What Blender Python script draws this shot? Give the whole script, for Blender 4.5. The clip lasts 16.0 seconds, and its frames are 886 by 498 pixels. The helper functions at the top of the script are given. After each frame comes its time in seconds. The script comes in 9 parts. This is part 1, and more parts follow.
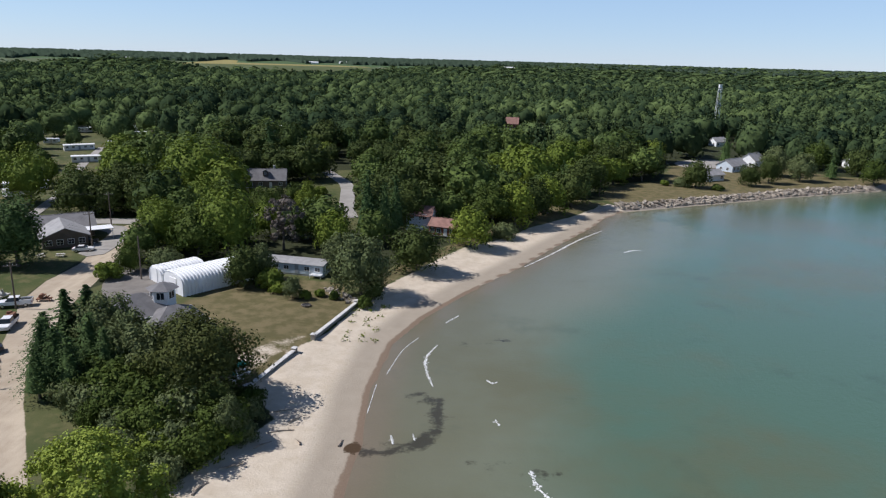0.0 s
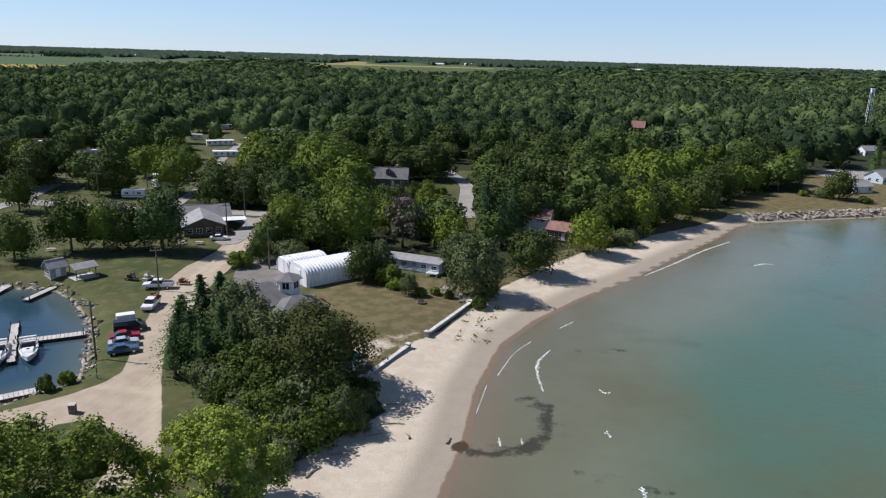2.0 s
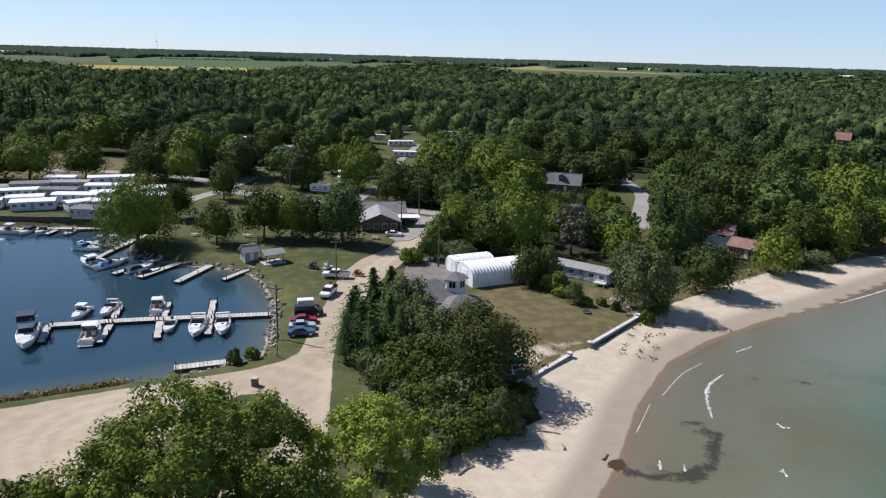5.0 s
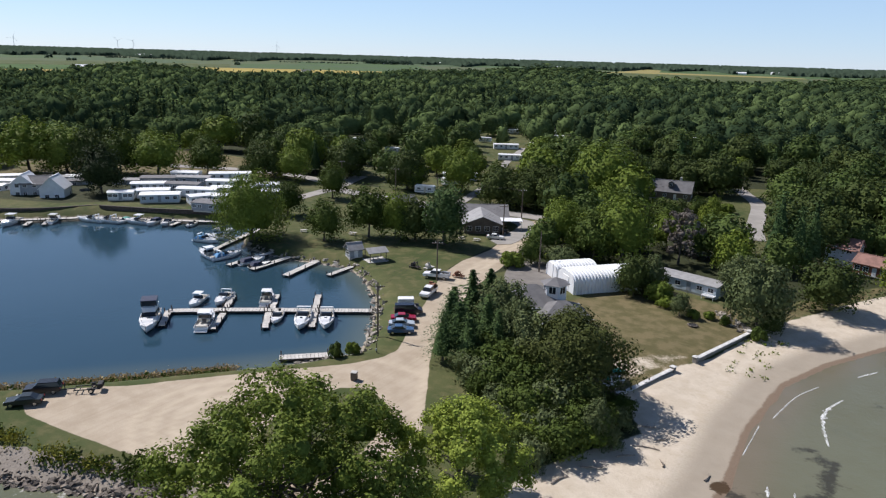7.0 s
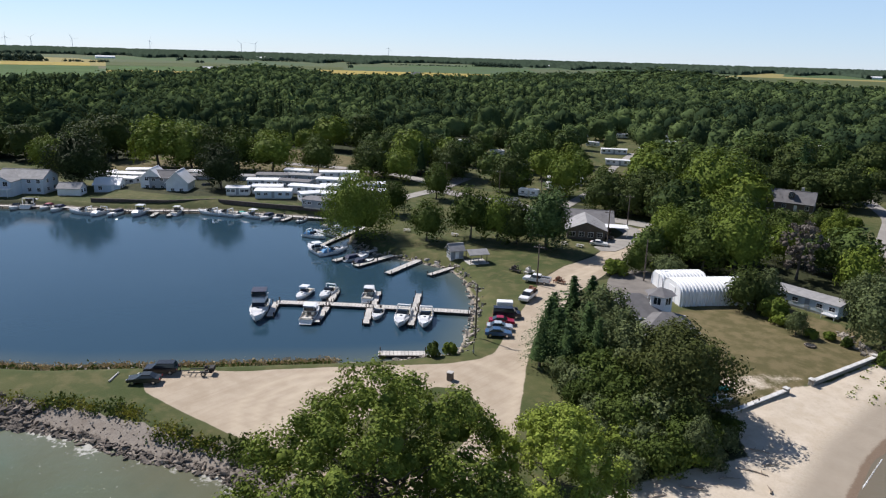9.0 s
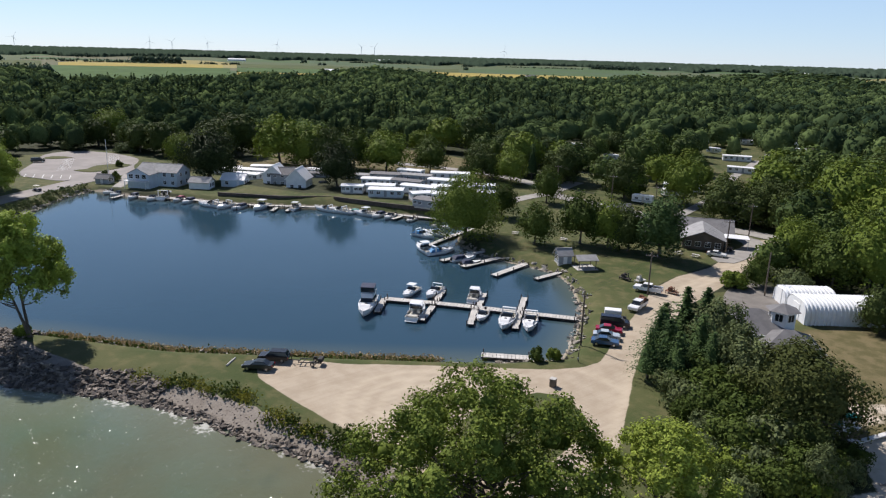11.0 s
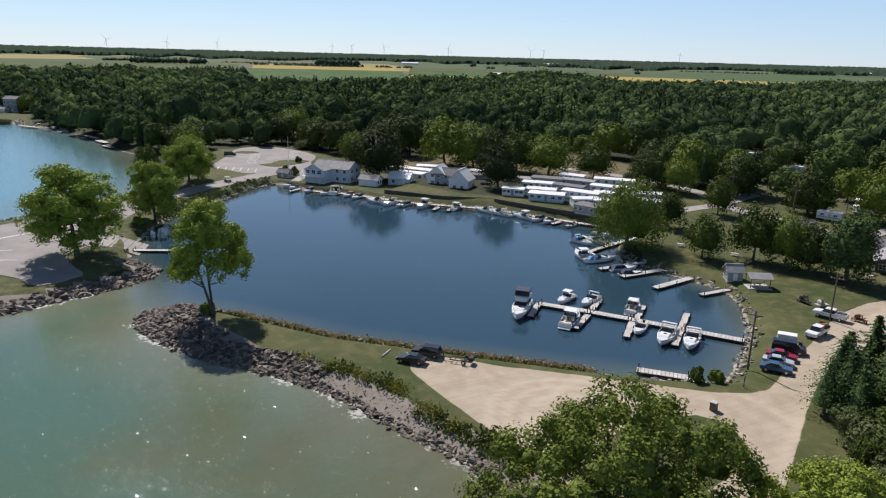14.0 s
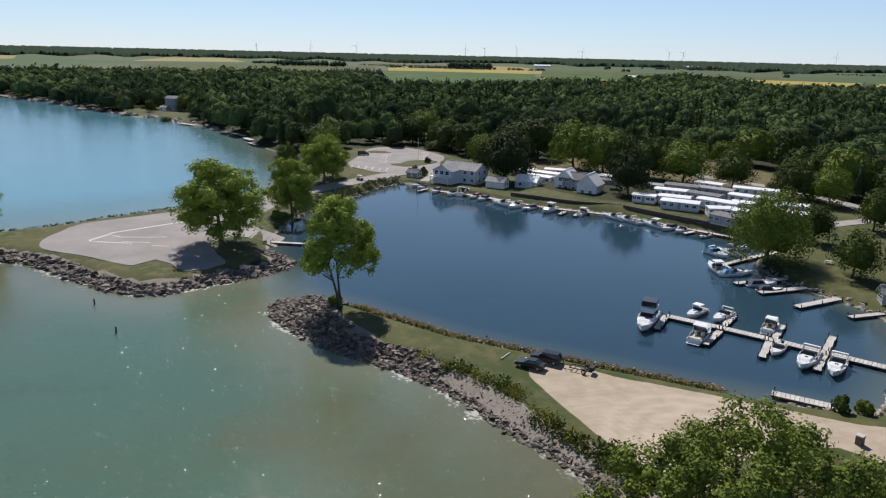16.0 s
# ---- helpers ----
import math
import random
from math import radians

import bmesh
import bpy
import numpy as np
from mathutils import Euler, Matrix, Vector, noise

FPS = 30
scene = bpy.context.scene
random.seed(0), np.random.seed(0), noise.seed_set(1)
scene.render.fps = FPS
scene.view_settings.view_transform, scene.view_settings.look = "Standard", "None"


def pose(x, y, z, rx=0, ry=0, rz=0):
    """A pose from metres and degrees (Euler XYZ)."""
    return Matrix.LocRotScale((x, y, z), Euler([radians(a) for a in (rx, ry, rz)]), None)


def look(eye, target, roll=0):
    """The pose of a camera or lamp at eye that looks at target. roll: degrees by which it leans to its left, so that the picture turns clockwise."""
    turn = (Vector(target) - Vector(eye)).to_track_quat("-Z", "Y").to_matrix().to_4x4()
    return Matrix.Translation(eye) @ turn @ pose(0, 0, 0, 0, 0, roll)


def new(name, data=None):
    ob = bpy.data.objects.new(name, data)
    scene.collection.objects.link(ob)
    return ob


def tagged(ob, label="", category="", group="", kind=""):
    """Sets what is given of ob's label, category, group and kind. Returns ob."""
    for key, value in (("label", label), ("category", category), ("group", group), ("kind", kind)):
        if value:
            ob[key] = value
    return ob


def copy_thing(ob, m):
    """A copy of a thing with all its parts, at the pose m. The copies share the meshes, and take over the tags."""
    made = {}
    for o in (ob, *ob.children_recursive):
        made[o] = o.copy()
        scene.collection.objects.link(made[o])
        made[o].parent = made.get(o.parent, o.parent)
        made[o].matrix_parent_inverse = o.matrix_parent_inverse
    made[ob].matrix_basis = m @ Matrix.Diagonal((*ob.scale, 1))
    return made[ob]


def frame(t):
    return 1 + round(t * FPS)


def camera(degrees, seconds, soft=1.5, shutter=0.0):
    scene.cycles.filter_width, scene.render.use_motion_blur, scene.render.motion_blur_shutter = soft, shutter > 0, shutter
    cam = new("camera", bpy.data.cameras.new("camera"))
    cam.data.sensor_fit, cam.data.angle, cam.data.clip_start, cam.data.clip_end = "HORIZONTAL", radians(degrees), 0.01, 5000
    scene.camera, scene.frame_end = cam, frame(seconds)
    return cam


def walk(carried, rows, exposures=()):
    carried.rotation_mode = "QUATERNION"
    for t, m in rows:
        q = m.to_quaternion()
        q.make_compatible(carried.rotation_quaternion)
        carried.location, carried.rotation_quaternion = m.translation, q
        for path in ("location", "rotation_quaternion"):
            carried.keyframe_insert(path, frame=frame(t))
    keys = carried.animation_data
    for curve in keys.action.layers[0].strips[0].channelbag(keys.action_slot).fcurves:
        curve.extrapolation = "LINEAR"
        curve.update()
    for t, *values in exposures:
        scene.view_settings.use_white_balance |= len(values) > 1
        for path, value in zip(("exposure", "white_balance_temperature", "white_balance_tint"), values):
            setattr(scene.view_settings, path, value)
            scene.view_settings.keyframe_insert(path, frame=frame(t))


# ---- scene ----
# The camera and its way
cam = camera(64.16, 16.0, 1.2)
PATH = [
    (0, (-0.000, 0.000, 48.600), (-0.000, 48.264, 35.538), 1.62),
    (0.5, (-0.002, 0.034, 48.590), (-1.861, 48.259, 35.520), 1.71),
    (1, (-0.001, 0.068, 48.582), (-3.821, 48.165, 35.464), 1.62),
    (1.5, (0.005, 0.102, 48.574), (-5.830, 47.989, 35.429), 1.66),
    (2, (0.013, 0.137, 48.566), (-8.165, 47.671, 35.388), 1.61),
    (2.5, (0.022, 0.173, 48.558), (-10.554, 47.228, 35.366), 1.60),
    (3, (0.032, 0.211, 48.548), (-12.911, 46.668, 35.350), 1.69),
    (3.5, (0.043, 0.249, 48.538), (-14.929, 46.088, 35.322), 1.68),
    (4, (0.052, 0.290, 48.526), (-16.261, 45.668, 35.310), 1.68),
    (6.5, (0.068, 0.517, 48.436), (-24.414, 42.071, 35.251), 1.60),
    (7, (0.061, 0.567, 48.411), (-25.726, 41.325, 35.225), 1.63),
    (7.5, (0.050, 0.619, 48.384), (-27.085, 40.490, 35.191), 1.67),
    (8, (0.035, 0.673, 48.355), (-28.462, 39.581, 35.161), 1.70),
    (8.5, (0.015, 0.727, 48.324), (-29.930, 38.533, 35.134), 1.66),
    (9, (-0.009, 0.782, 48.291), (-31.540, 37.275, 35.097), 1.65),
    (11.5, (-0.205, 1.060, 48.111), (-38.102, 30.866, 34.867), 1.54),
    (12, (-0.257, 1.113, 48.075), (-39.144, 29.610, 34.818), 1.53),
    (12.5, (-0.314, 1.164, 48.040), (-40.300, 28.094, 34.777), 1.56),
    (13, (-0.375, 1.213, 48.008), (-41.389, 26.560, 34.764), 1.48),
    (13.5, (-0.439, 1.259, 47.978), (-42.448, 24.905, 34.705), 1.48),
    (14, (-0.507, 1.301, 47.951), (-43.470, 23.162, 34.675), 1.49),
    (14.5, (-0.576, 1.339, 47.929), (-44.455, 21.300, 34.653), 1.50),
    (15, (-0.648, 1.372, 47.912), (-45.391, 19.302, 34.621), 1.52),
    (15.5, (-0.721, 1.400, 47.901), (-46.234, 17.261, 34.598), 1.44),
    (16, (-0.795, 1.421, 47.898), (-46.983, 15.181, 34.580), 1.35),
]
walk(cam, [(t, look(eye, target, roll)) for t, eye, target, roll in PATH], exposures=[(0.0, 0.06, 6000, 15), (4.0, 0.14, 6050, 15), (9.0, 0.2, 6200, 15), (13.0, 0.15, 6300, 15), (16.0, 0.04, 6300, 15)])

# World and sun
SUN_AZ, SUN_EL = 88.0, 47.0          # degrees to the left of +y, and above the horizon
world = bpy.data.worlds.new("world")
scene.world = world
world.use_nodes = True
wn = world.node_tree.nodes
sky = wn.new("ShaderNodeTexSky")
sky.sky_type = "NISHITA"
sky.sun_disc = False
sky.sun_elevation = radians(SUN_EL)
sky.sun_rotation = radians(-SUN_AZ)
sky.altitude = 1200
sky.air_density = 1.0
sky.dust_density = 0.0
sky.ozone_density = 3.0
wn["Background"].inputs["Strength"].default_value = 0.096
# thin haze whitens the sky low over the horizon; overhead it is deep and clear
wl = world.node_tree.links
up_split = wn.new("ShaderNodeSeparateXYZ")
wl.new(wn.new("ShaderNodeTexCoord").outputs["Generated"], up_split.inputs[0])
low = wn.new("ShaderNodeMapRange")
low.interpolation_type = "SMOOTHSTEP"
low.inputs[1].default_value, low.inputs[2].default_value = 0.06, 0.62
low.inputs[3].default_value, low.inputs[4].default_value = 1.0, 0.0
wl.new(up_split.outputs[2], low.inputs[0])
deep = wn.new("ShaderNodeMix")
deep.data_type, deep.blend_type = "RGBA", "MULTIPLY"
deep.inputs[0].default_value = 1.0
deep.inputs[7].default_value = (0.62, 0.62, 0.66, 1.0)
wl.new(sky.outputs["Color"], deep.inputs[6])
clear = wn.new("ShaderNodeMix")
clear.data_type = "RGBA"
wl.new(low.outputs[0], clear.inputs[0])
wl.new(deep.outputs[2], clear.inputs[6])
wl.new(sky.outputs["Color"], clear.inputs[7])
amount = wn.new("ShaderNodeMath")
amount.operation = "MULTIPLY"
amount.inputs[1].default_value = 0.55
wl.new(low.outputs[0], amount.inputs[0])
haze = wn.new("ShaderNodeMix")
haze.data_type = "RGBA"
haze.inputs[7].default_value = (4.6, 6.5, 8.6, 1.0)
wl.new(amount.outputs[0], haze.inputs[0])
wl.new(clear.outputs[2], haze.inputs[6])
wl.new(haze.outputs[2], wn["Background"].inputs["Color"])

sun_data = bpy.data.lights.new("sun", "SUN")
sun_data.energy = 5.0
sun_data.angle = radians(0.53)
sun_data.color = (1.0, 0.95, 0.87)
sun = new("sun", sun_data)
sun_from = Vector((-math.sin(radians(SUN_AZ)) * math.cos(radians(SUN_EL)), math.cos(radians(SUN_AZ)) * math.cos(radians(SUN_EL)), math.sin(radians(SUN_EL))))
sun.matrix_world = look(sun_from * 300, (0, 0, 0))


# ---------------------------------------------------------------- materials
def nodes_of(name):
    m = bpy.data.materials.new(name)
    m.use_nodes = True
    nt = m.node_tree
    return m, nt, nt.nodes, nt.links, nt.nodes["Principled BSDF"]


def noise_node(nt, scale, detail=4.0, coord=None, rough=0.55):
    n = nt.nodes.new("ShaderNodeTexNoise")
    n.inputs["Scale"].default_value = scale
    n.inputs["Detail"].default_value = detail
    n.inputs["Roughness"].default_value = rough
    if coord is not None:
        nt.links.new(coord, n.inputs["Vector"])
    return n.outputs["Fac"]


def math_node(nt, op, a, b=None, clamp=False):
    n = nt.nodes.new("ShaderNodeMath")
    n.operation, n.use_clamp = op, clamp
    for i, v in enumerate((a, b)):
        if v is None:
            continue
        if isinstance(v, (int, float)):
            n.inputs[i].default_value = v
        else:
            nt.links.new(v, n.inputs[i])
    return n.outputs[0]


def mix_node(nt, fac, a, b, blend="MIX"):
    n = nt.nodes.new("ShaderNodeMix")
    n.data_type, n.blend_type = "RGBA", blend
    for sock, v in ((n.inputs[0], fac), (n.inputs[6], a), (n.inputs[7], b)):
        if isinstance(v, (int, float)):
            sock.default_value = v
        elif isinstance(v, tuple):
            sock.default_value = (*v, 1.0)
        else:
            nt.links.new(v, sock)
    return n.outputs[2]


def step_node(nt, v, lo, hi):
    n = nt.nodes.new("ShaderNodeMapRange")
    n.interpolation_type = "SMOOTHSTEP"
    nt.links.new(v, n.inputs[0])
    n.inputs[1].default_value, n.inputs[2].default_value = lo, hi
    return n.outputs[0]


def attr_node(nt, name):
    n = nt.nodes.new("ShaderNodeAttribute")
    n.attribute_name = name
    return n.outputs["Fac"]


def bump_node(nt, height, strength, distance, bsdf):
    n = nt.nodes.new("ShaderNodeBump")
    n.inputs["Strength"].default_value, n.inputs["Distance"].default_value = strength, distance
    nt.links.new(height, n.inputs["Height"])
    nt.links.new(n.outputs["Normal"], bsdf.inputs["Normal"])


def world_pos(nt):
    return nt.nodes.new("ShaderNodeNewGeometry").outputs["Position"]


def object_pos(nt):
    return nt.nodes.new("ShaderNodeTexCoord").outputs["Object"]


def plain(name, colour, rough=0.6, metal=0.0, vary=0.18, scale=1.2, fine=14.0, bump=0.15, dirt=0.0, random_tint=0.0):
    """A painted, wooden, stone or metal surface with stains at two scales and fine relief."""
    m, nt, nodes, links, bsdf = nodes_of(name)
    at = object_pos(nt)
    big, small = noise_node(nt, scale, 3, at), noise_node(nt, fine, 5, at)
    dark, light = tuple(c * (1 - vary) for c in colour), tuple(min(1, c * (1 + vary)) for c in colour)
    col = mix_node(nt, step_node(nt, big, 0.3, 0.7), dark, light)
    col = mix_node(nt, math_node(nt, "MULTIPLY", small, vary * 1.2), col, tuple(c * 0.55 for c in colour))
    if dirt:
        col = mix_node(nt, math_node(nt, "MULTIPLY", step_node(nt, noise_node(nt, scale * 2.3, 6, at), 0.5, 0.75), dirt), col, (0.12, 0.10, 0.08))
    if random_tint:
        r = nodes.new("ShaderNodeObjectInfo").outputs["Random"]
        col = mix_node(nt, math_node(nt, "MULTIPLY", r, random_tint), col, tuple(c * 0.45 for c in colour))
    links.new(col, bsdf.inputs["Base Color"])
    bsdf.inputs["Roughness"].default_value, bsdf.inputs["Metallic"].default_value = rough, metal
    if bump:
        bump_node(nt, small, bump, 0.02, bsdf)
    return m


def leaf_material(name, dark, light, tint_attr=False, relief=0.45):
    """Leaves: a tone for each tree, a finer one for each clump, yellower where the clump is young."""
    m, nt, nodes, links, bsdf = nodes_of(name)
    if tint_attr:
        r = attr_node(nt, "tint")
    else:
        r = nodes.new("ShaderNodeObjectInfo").outputs["Random"]
    island = nodes.new("ShaderNodeNewGeometry").outputs["Random Per Island"]
    col = mix_node(nt, r, dark, light)
    young = (min(1, light[0] * 1.45), min(1, light[1] * 1.42), light[2] * 1.2)
    col = mix_node(nt, math_node(nt, "MULTIPLY", math_node(nt, "POWER", island, 1.6), 0.22 if tint_attr else 0.42), col, young)
    col = mix_node(nt, math_node(nt, "MULTIPLY", step_node(nt, noise_node(nt, 0.22, 2, world_pos(nt)), 0.35, 0.7), 0.4), col, tuple(c * 0.85 for c in dark))
    fine = noise_node(nt, 1.7, 4, world_pos(nt), 0.7)
    col = mix_node(nt, math_node(nt, "MULTIPLY", step_node(nt, fine, 0.42, 0.62), 0.3), col, tuple(c * 0.55 for c in dark))
    links.new(col, bsdf.inputs["Base Color"])
    if relief:
        bump_node(nt, fine, relief, 0.3, bsdf)
    bsdf.inputs["Roughness"].default_value = 0.6
    bsdf.inputs["Specular IOR Level"].default_value = 0.0 if tint_attr else 0.04
    trans = nodes.new("ShaderNodeBsdfTranslucent")
    links.new(mix_node(nt, 0.5, col, young), trans.inputs["Color"])
    mixer = nodes.new("ShaderNodeMixShader")
    mixer.inputs[0].default_value = 0.1
    links.new(bsdf.outputs[0], mixer.inputs[1])
    links.new(trans.outputs[0], mixer.inputs[2])
    links.new(mixer.outputs[0], nodes["Material Output"].inputs["Surface"])
    return m


def rock_material(name, dark, light):
    """Broken stone; each stone has a tone of its own."""
    m, nt, nodes, links, bsdf = nodes_of(name)
    island = nodes.new("ShaderNodeNewGeometry").outputs["Random Per Island"]
    tone = math_node(nt, "FRACT", math_node(nt, "ADD", island, nodes.new("ShaderNodeObjectInfo").outputs["Random"]))
    at = world_pos(nt)
    col = mix_node(nt, math_node(nt, "POWER", tone, 1.4), dark, light)
    col = mix_node(nt, math_node(nt, "MULTIPLY", step_node(nt, noise_node(nt, 2.2, 6, at), 0.4, 0.7), 0.6), col, tuple(c * 0.75 for c in dark))
    links.new(col, bsdf.inputs["Base Color"])
    bsdf.inputs["Roughness"].default_value = 0.85
    bump_node(nt, noise_node(nt, 5.0, 6, at, 0.7), 0.8, 0.12, bsdf)
    return m


def ground_material():
    m, nt, nodes, links, bsdf = nodes_of("ground_soil")
    at = world_pos(nt)
    n_fine, n_mid, n_big = noise_node(nt, 3.0, 6, at), noise_node(nt, 0.45, 5, at), noise_node(nt, 0.06, 4, at)
    grain = noise_node(nt, 9.0, 3, at)

    def zone(attr, wobble=0.55, lo=0.42, hi=0.58):
        w = math_node(nt, "MULTIPLY", math_node(nt, "SUBTRACT", math_node(nt, "ADD", math_node(nt, "MULTIPLY", n_mid, 0.6), math_node(nt, "MULTIPLY", n_fine, 0.4)), 0.5), wobble)
        return step_node(nt, math_node(nt, "ADD", attr_node(nt, attr), w), lo, hi)

    grass = mix_node(nt, step_node(nt, n_big, 0.35, 0.65), (0.058, 0.078, 0.024), (0.105, 0.108, 0.042))
    grass = mix_node(nt, math_node(nt, "MULTIPLY", step_node(nt, n_mid, 0.45, 0.7), 0.6), grass, (0.16, 0.14, 0.065))
    grass = mix_node(nt, math_node(nt, "MULTIPLY", n_fine, 0.35), grass, (0.04, 0.05, 0.02))
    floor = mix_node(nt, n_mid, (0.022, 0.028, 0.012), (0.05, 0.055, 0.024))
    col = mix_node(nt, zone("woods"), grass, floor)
    dry = mix_node(nt, step_node(nt, n_mid, 0.35, 0.65), (0.112, 0.098, 0.044), (0.185, 0.148, 0.078))
    dry = mix_node(nt, math_node(nt, "MULTIPLY", n_fine, 0.3), dry, (0.08, 0.085, 0.03))
    col = mix_node(nt, zone("dry", 0.9, 0.35, 0.7), col, dry)
    # farm fields
    vor = nodes.new("ShaderNodeTexVoronoi")
    vor.inputs["Scale"].default_value = 0.0022
    stretch = nodes.new("ShaderNodeMapping")
    stretch.inputs["Scale"].default_value = (1.0, 1.6, 1.0)
    stretch.inputs["Rotation"].default_value = (0, 0, 0.35)
    links.new(at, stretch.inputs[0])
    links.new(stretch.outputs[0], vor.inputs["Vector"])
    ramp = nodes.new("ShaderNodeValToRGB")
    ramp.color_ramp.interpolation = "CONSTANT"
    el = ramp.color_ramp.elements
    el[0].position, el[0].color = 0.0, (0.070, 0.112, 0.042, 1)
    el[1].position, el[1].color = 0.33, (0.088, 0.112, 0.050, 1)
    for p, c in ((0.48, (0.07, 0.105, 0.048, 1)), (0.66, (0.27, 0.23, 0.085, 1)), (0.73, (0.095, 0.115, 0.055, 1)), (0.88, (0.122, 0.120, 0.062, 1))):
        e = el.new(p)
        e.color = c
    sep = nodes.new("ShaderNodeSeparateColor")
    links.new(vor.outputs["Color"], sep.inputs[0])
    links.new(sep.outputs[0], ramp.inputs[0])
    col = mix_node(nt, attr_node(nt, "field"), col, ramp.outputs[0])
    peb = mix_node(nt, n_fine, (0.15, 0.13, 0.108), (0.37, 0.325, 0.272))
    peb = mix_node(nt, math_node(nt, "MULTIPLY", step_node(nt, n_mid, 0.45, 0.7), 0.5), peb, (0.19, 0.155, 0.122))
    col = mix_node(nt, zone("pebble"), col, peb)
    sand = mix_node(nt, step_node(nt, n_mid, 0.3, 0.7), (0.545, 0.465, 0.355), (0.645, 0.565, 0.452))
    sand = mix_node(nt, math_node(nt, "MULTIPLY", n_fine, 0.4), sand, (0.40, 0.33, 0.235))
    sand = mix_node(nt, math_node(nt, "MULTIPLY", step_node(nt, noise_node(nt, 1.1, 6, at, 0.75), 0.5, 0.7), 0.35), sand, (0.36, 0.29, 0.21))
    col = mix_node(nt, zone("sand"), col, sand)
    # tracks of wheels in the gravel run along the road
    gravel = mix_node(nt, step_node(nt, n_mid, 0.3, 0.7), (0.41, 0.337, 0.248), (0.485, 0.407, 0.308))
    lengthwise = nodes.new("ShaderNodeMapping")
    lengthwise.inputs["Rotation"].default_value = (0, 0, radians(-28))
    lengthwise.inputs["Scale"].default_value = (1.6, 0.09, 1.0)
    links.new(at, lengthwise.inputs[0])
    ruts = noise_node(nt, 1.0, 4, lengthwise.outputs[0], 0.6)
    gravel = mix_node(nt, math_node(nt, "MULTIPLY", step_node(nt, ruts, 0.45, 0.65), 0.2), gravel, (0.30, 0.235, 0.165))
    gravel = mix_node(nt, math_node(nt, "MULTIPLY", grain, 0.35), gravel, (0.25, 0.20, 0.14))
    gravel = mix_node(nt, math_node(nt, "MULTIPLY", attr_node(nt, "track"), 0.5), gravel, (0.57, 0.483, 0.36))
    col = mix_node(nt, zone("gravel", 0.35, 0.44, 0.56), col, gravel)
    wet = mix_node(nt, n_mid, (0.30, 0.255, 0.195), (0.39, 0.335, 0.26))
    col = mix_node(nt, zone("wet", 0.3, 0.28, 0.62), col, wet)
    strand = mix_node(nt, n_fine, (0.13, 0.085, 0.058), (0.21, 0.15, 0.10))
    col = mix_node(nt, math_node(nt, "MULTIPLY", zone("strand", 0.9, 0.4, 0.7), 0.85), col, strand)
    weed = zone("weed", 1.3, 0.5, 0.65)
    col = mix_node(nt, weed, col, (0.07, 0.045, 0.025))
    links.new(col, bsdf.inputs["Base Color"])
    bsdf.inputs["Roughness"].default_value = 0.92
    bsdf.inputs["Specular IOR Level"].default_value = 0.15
    bump_node(nt, math_node(nt, "ADD", n_fine, math_node(nt, "MULTIPLY", grain, 0.5)), 0.5, 0.12, bsdf)
    return m


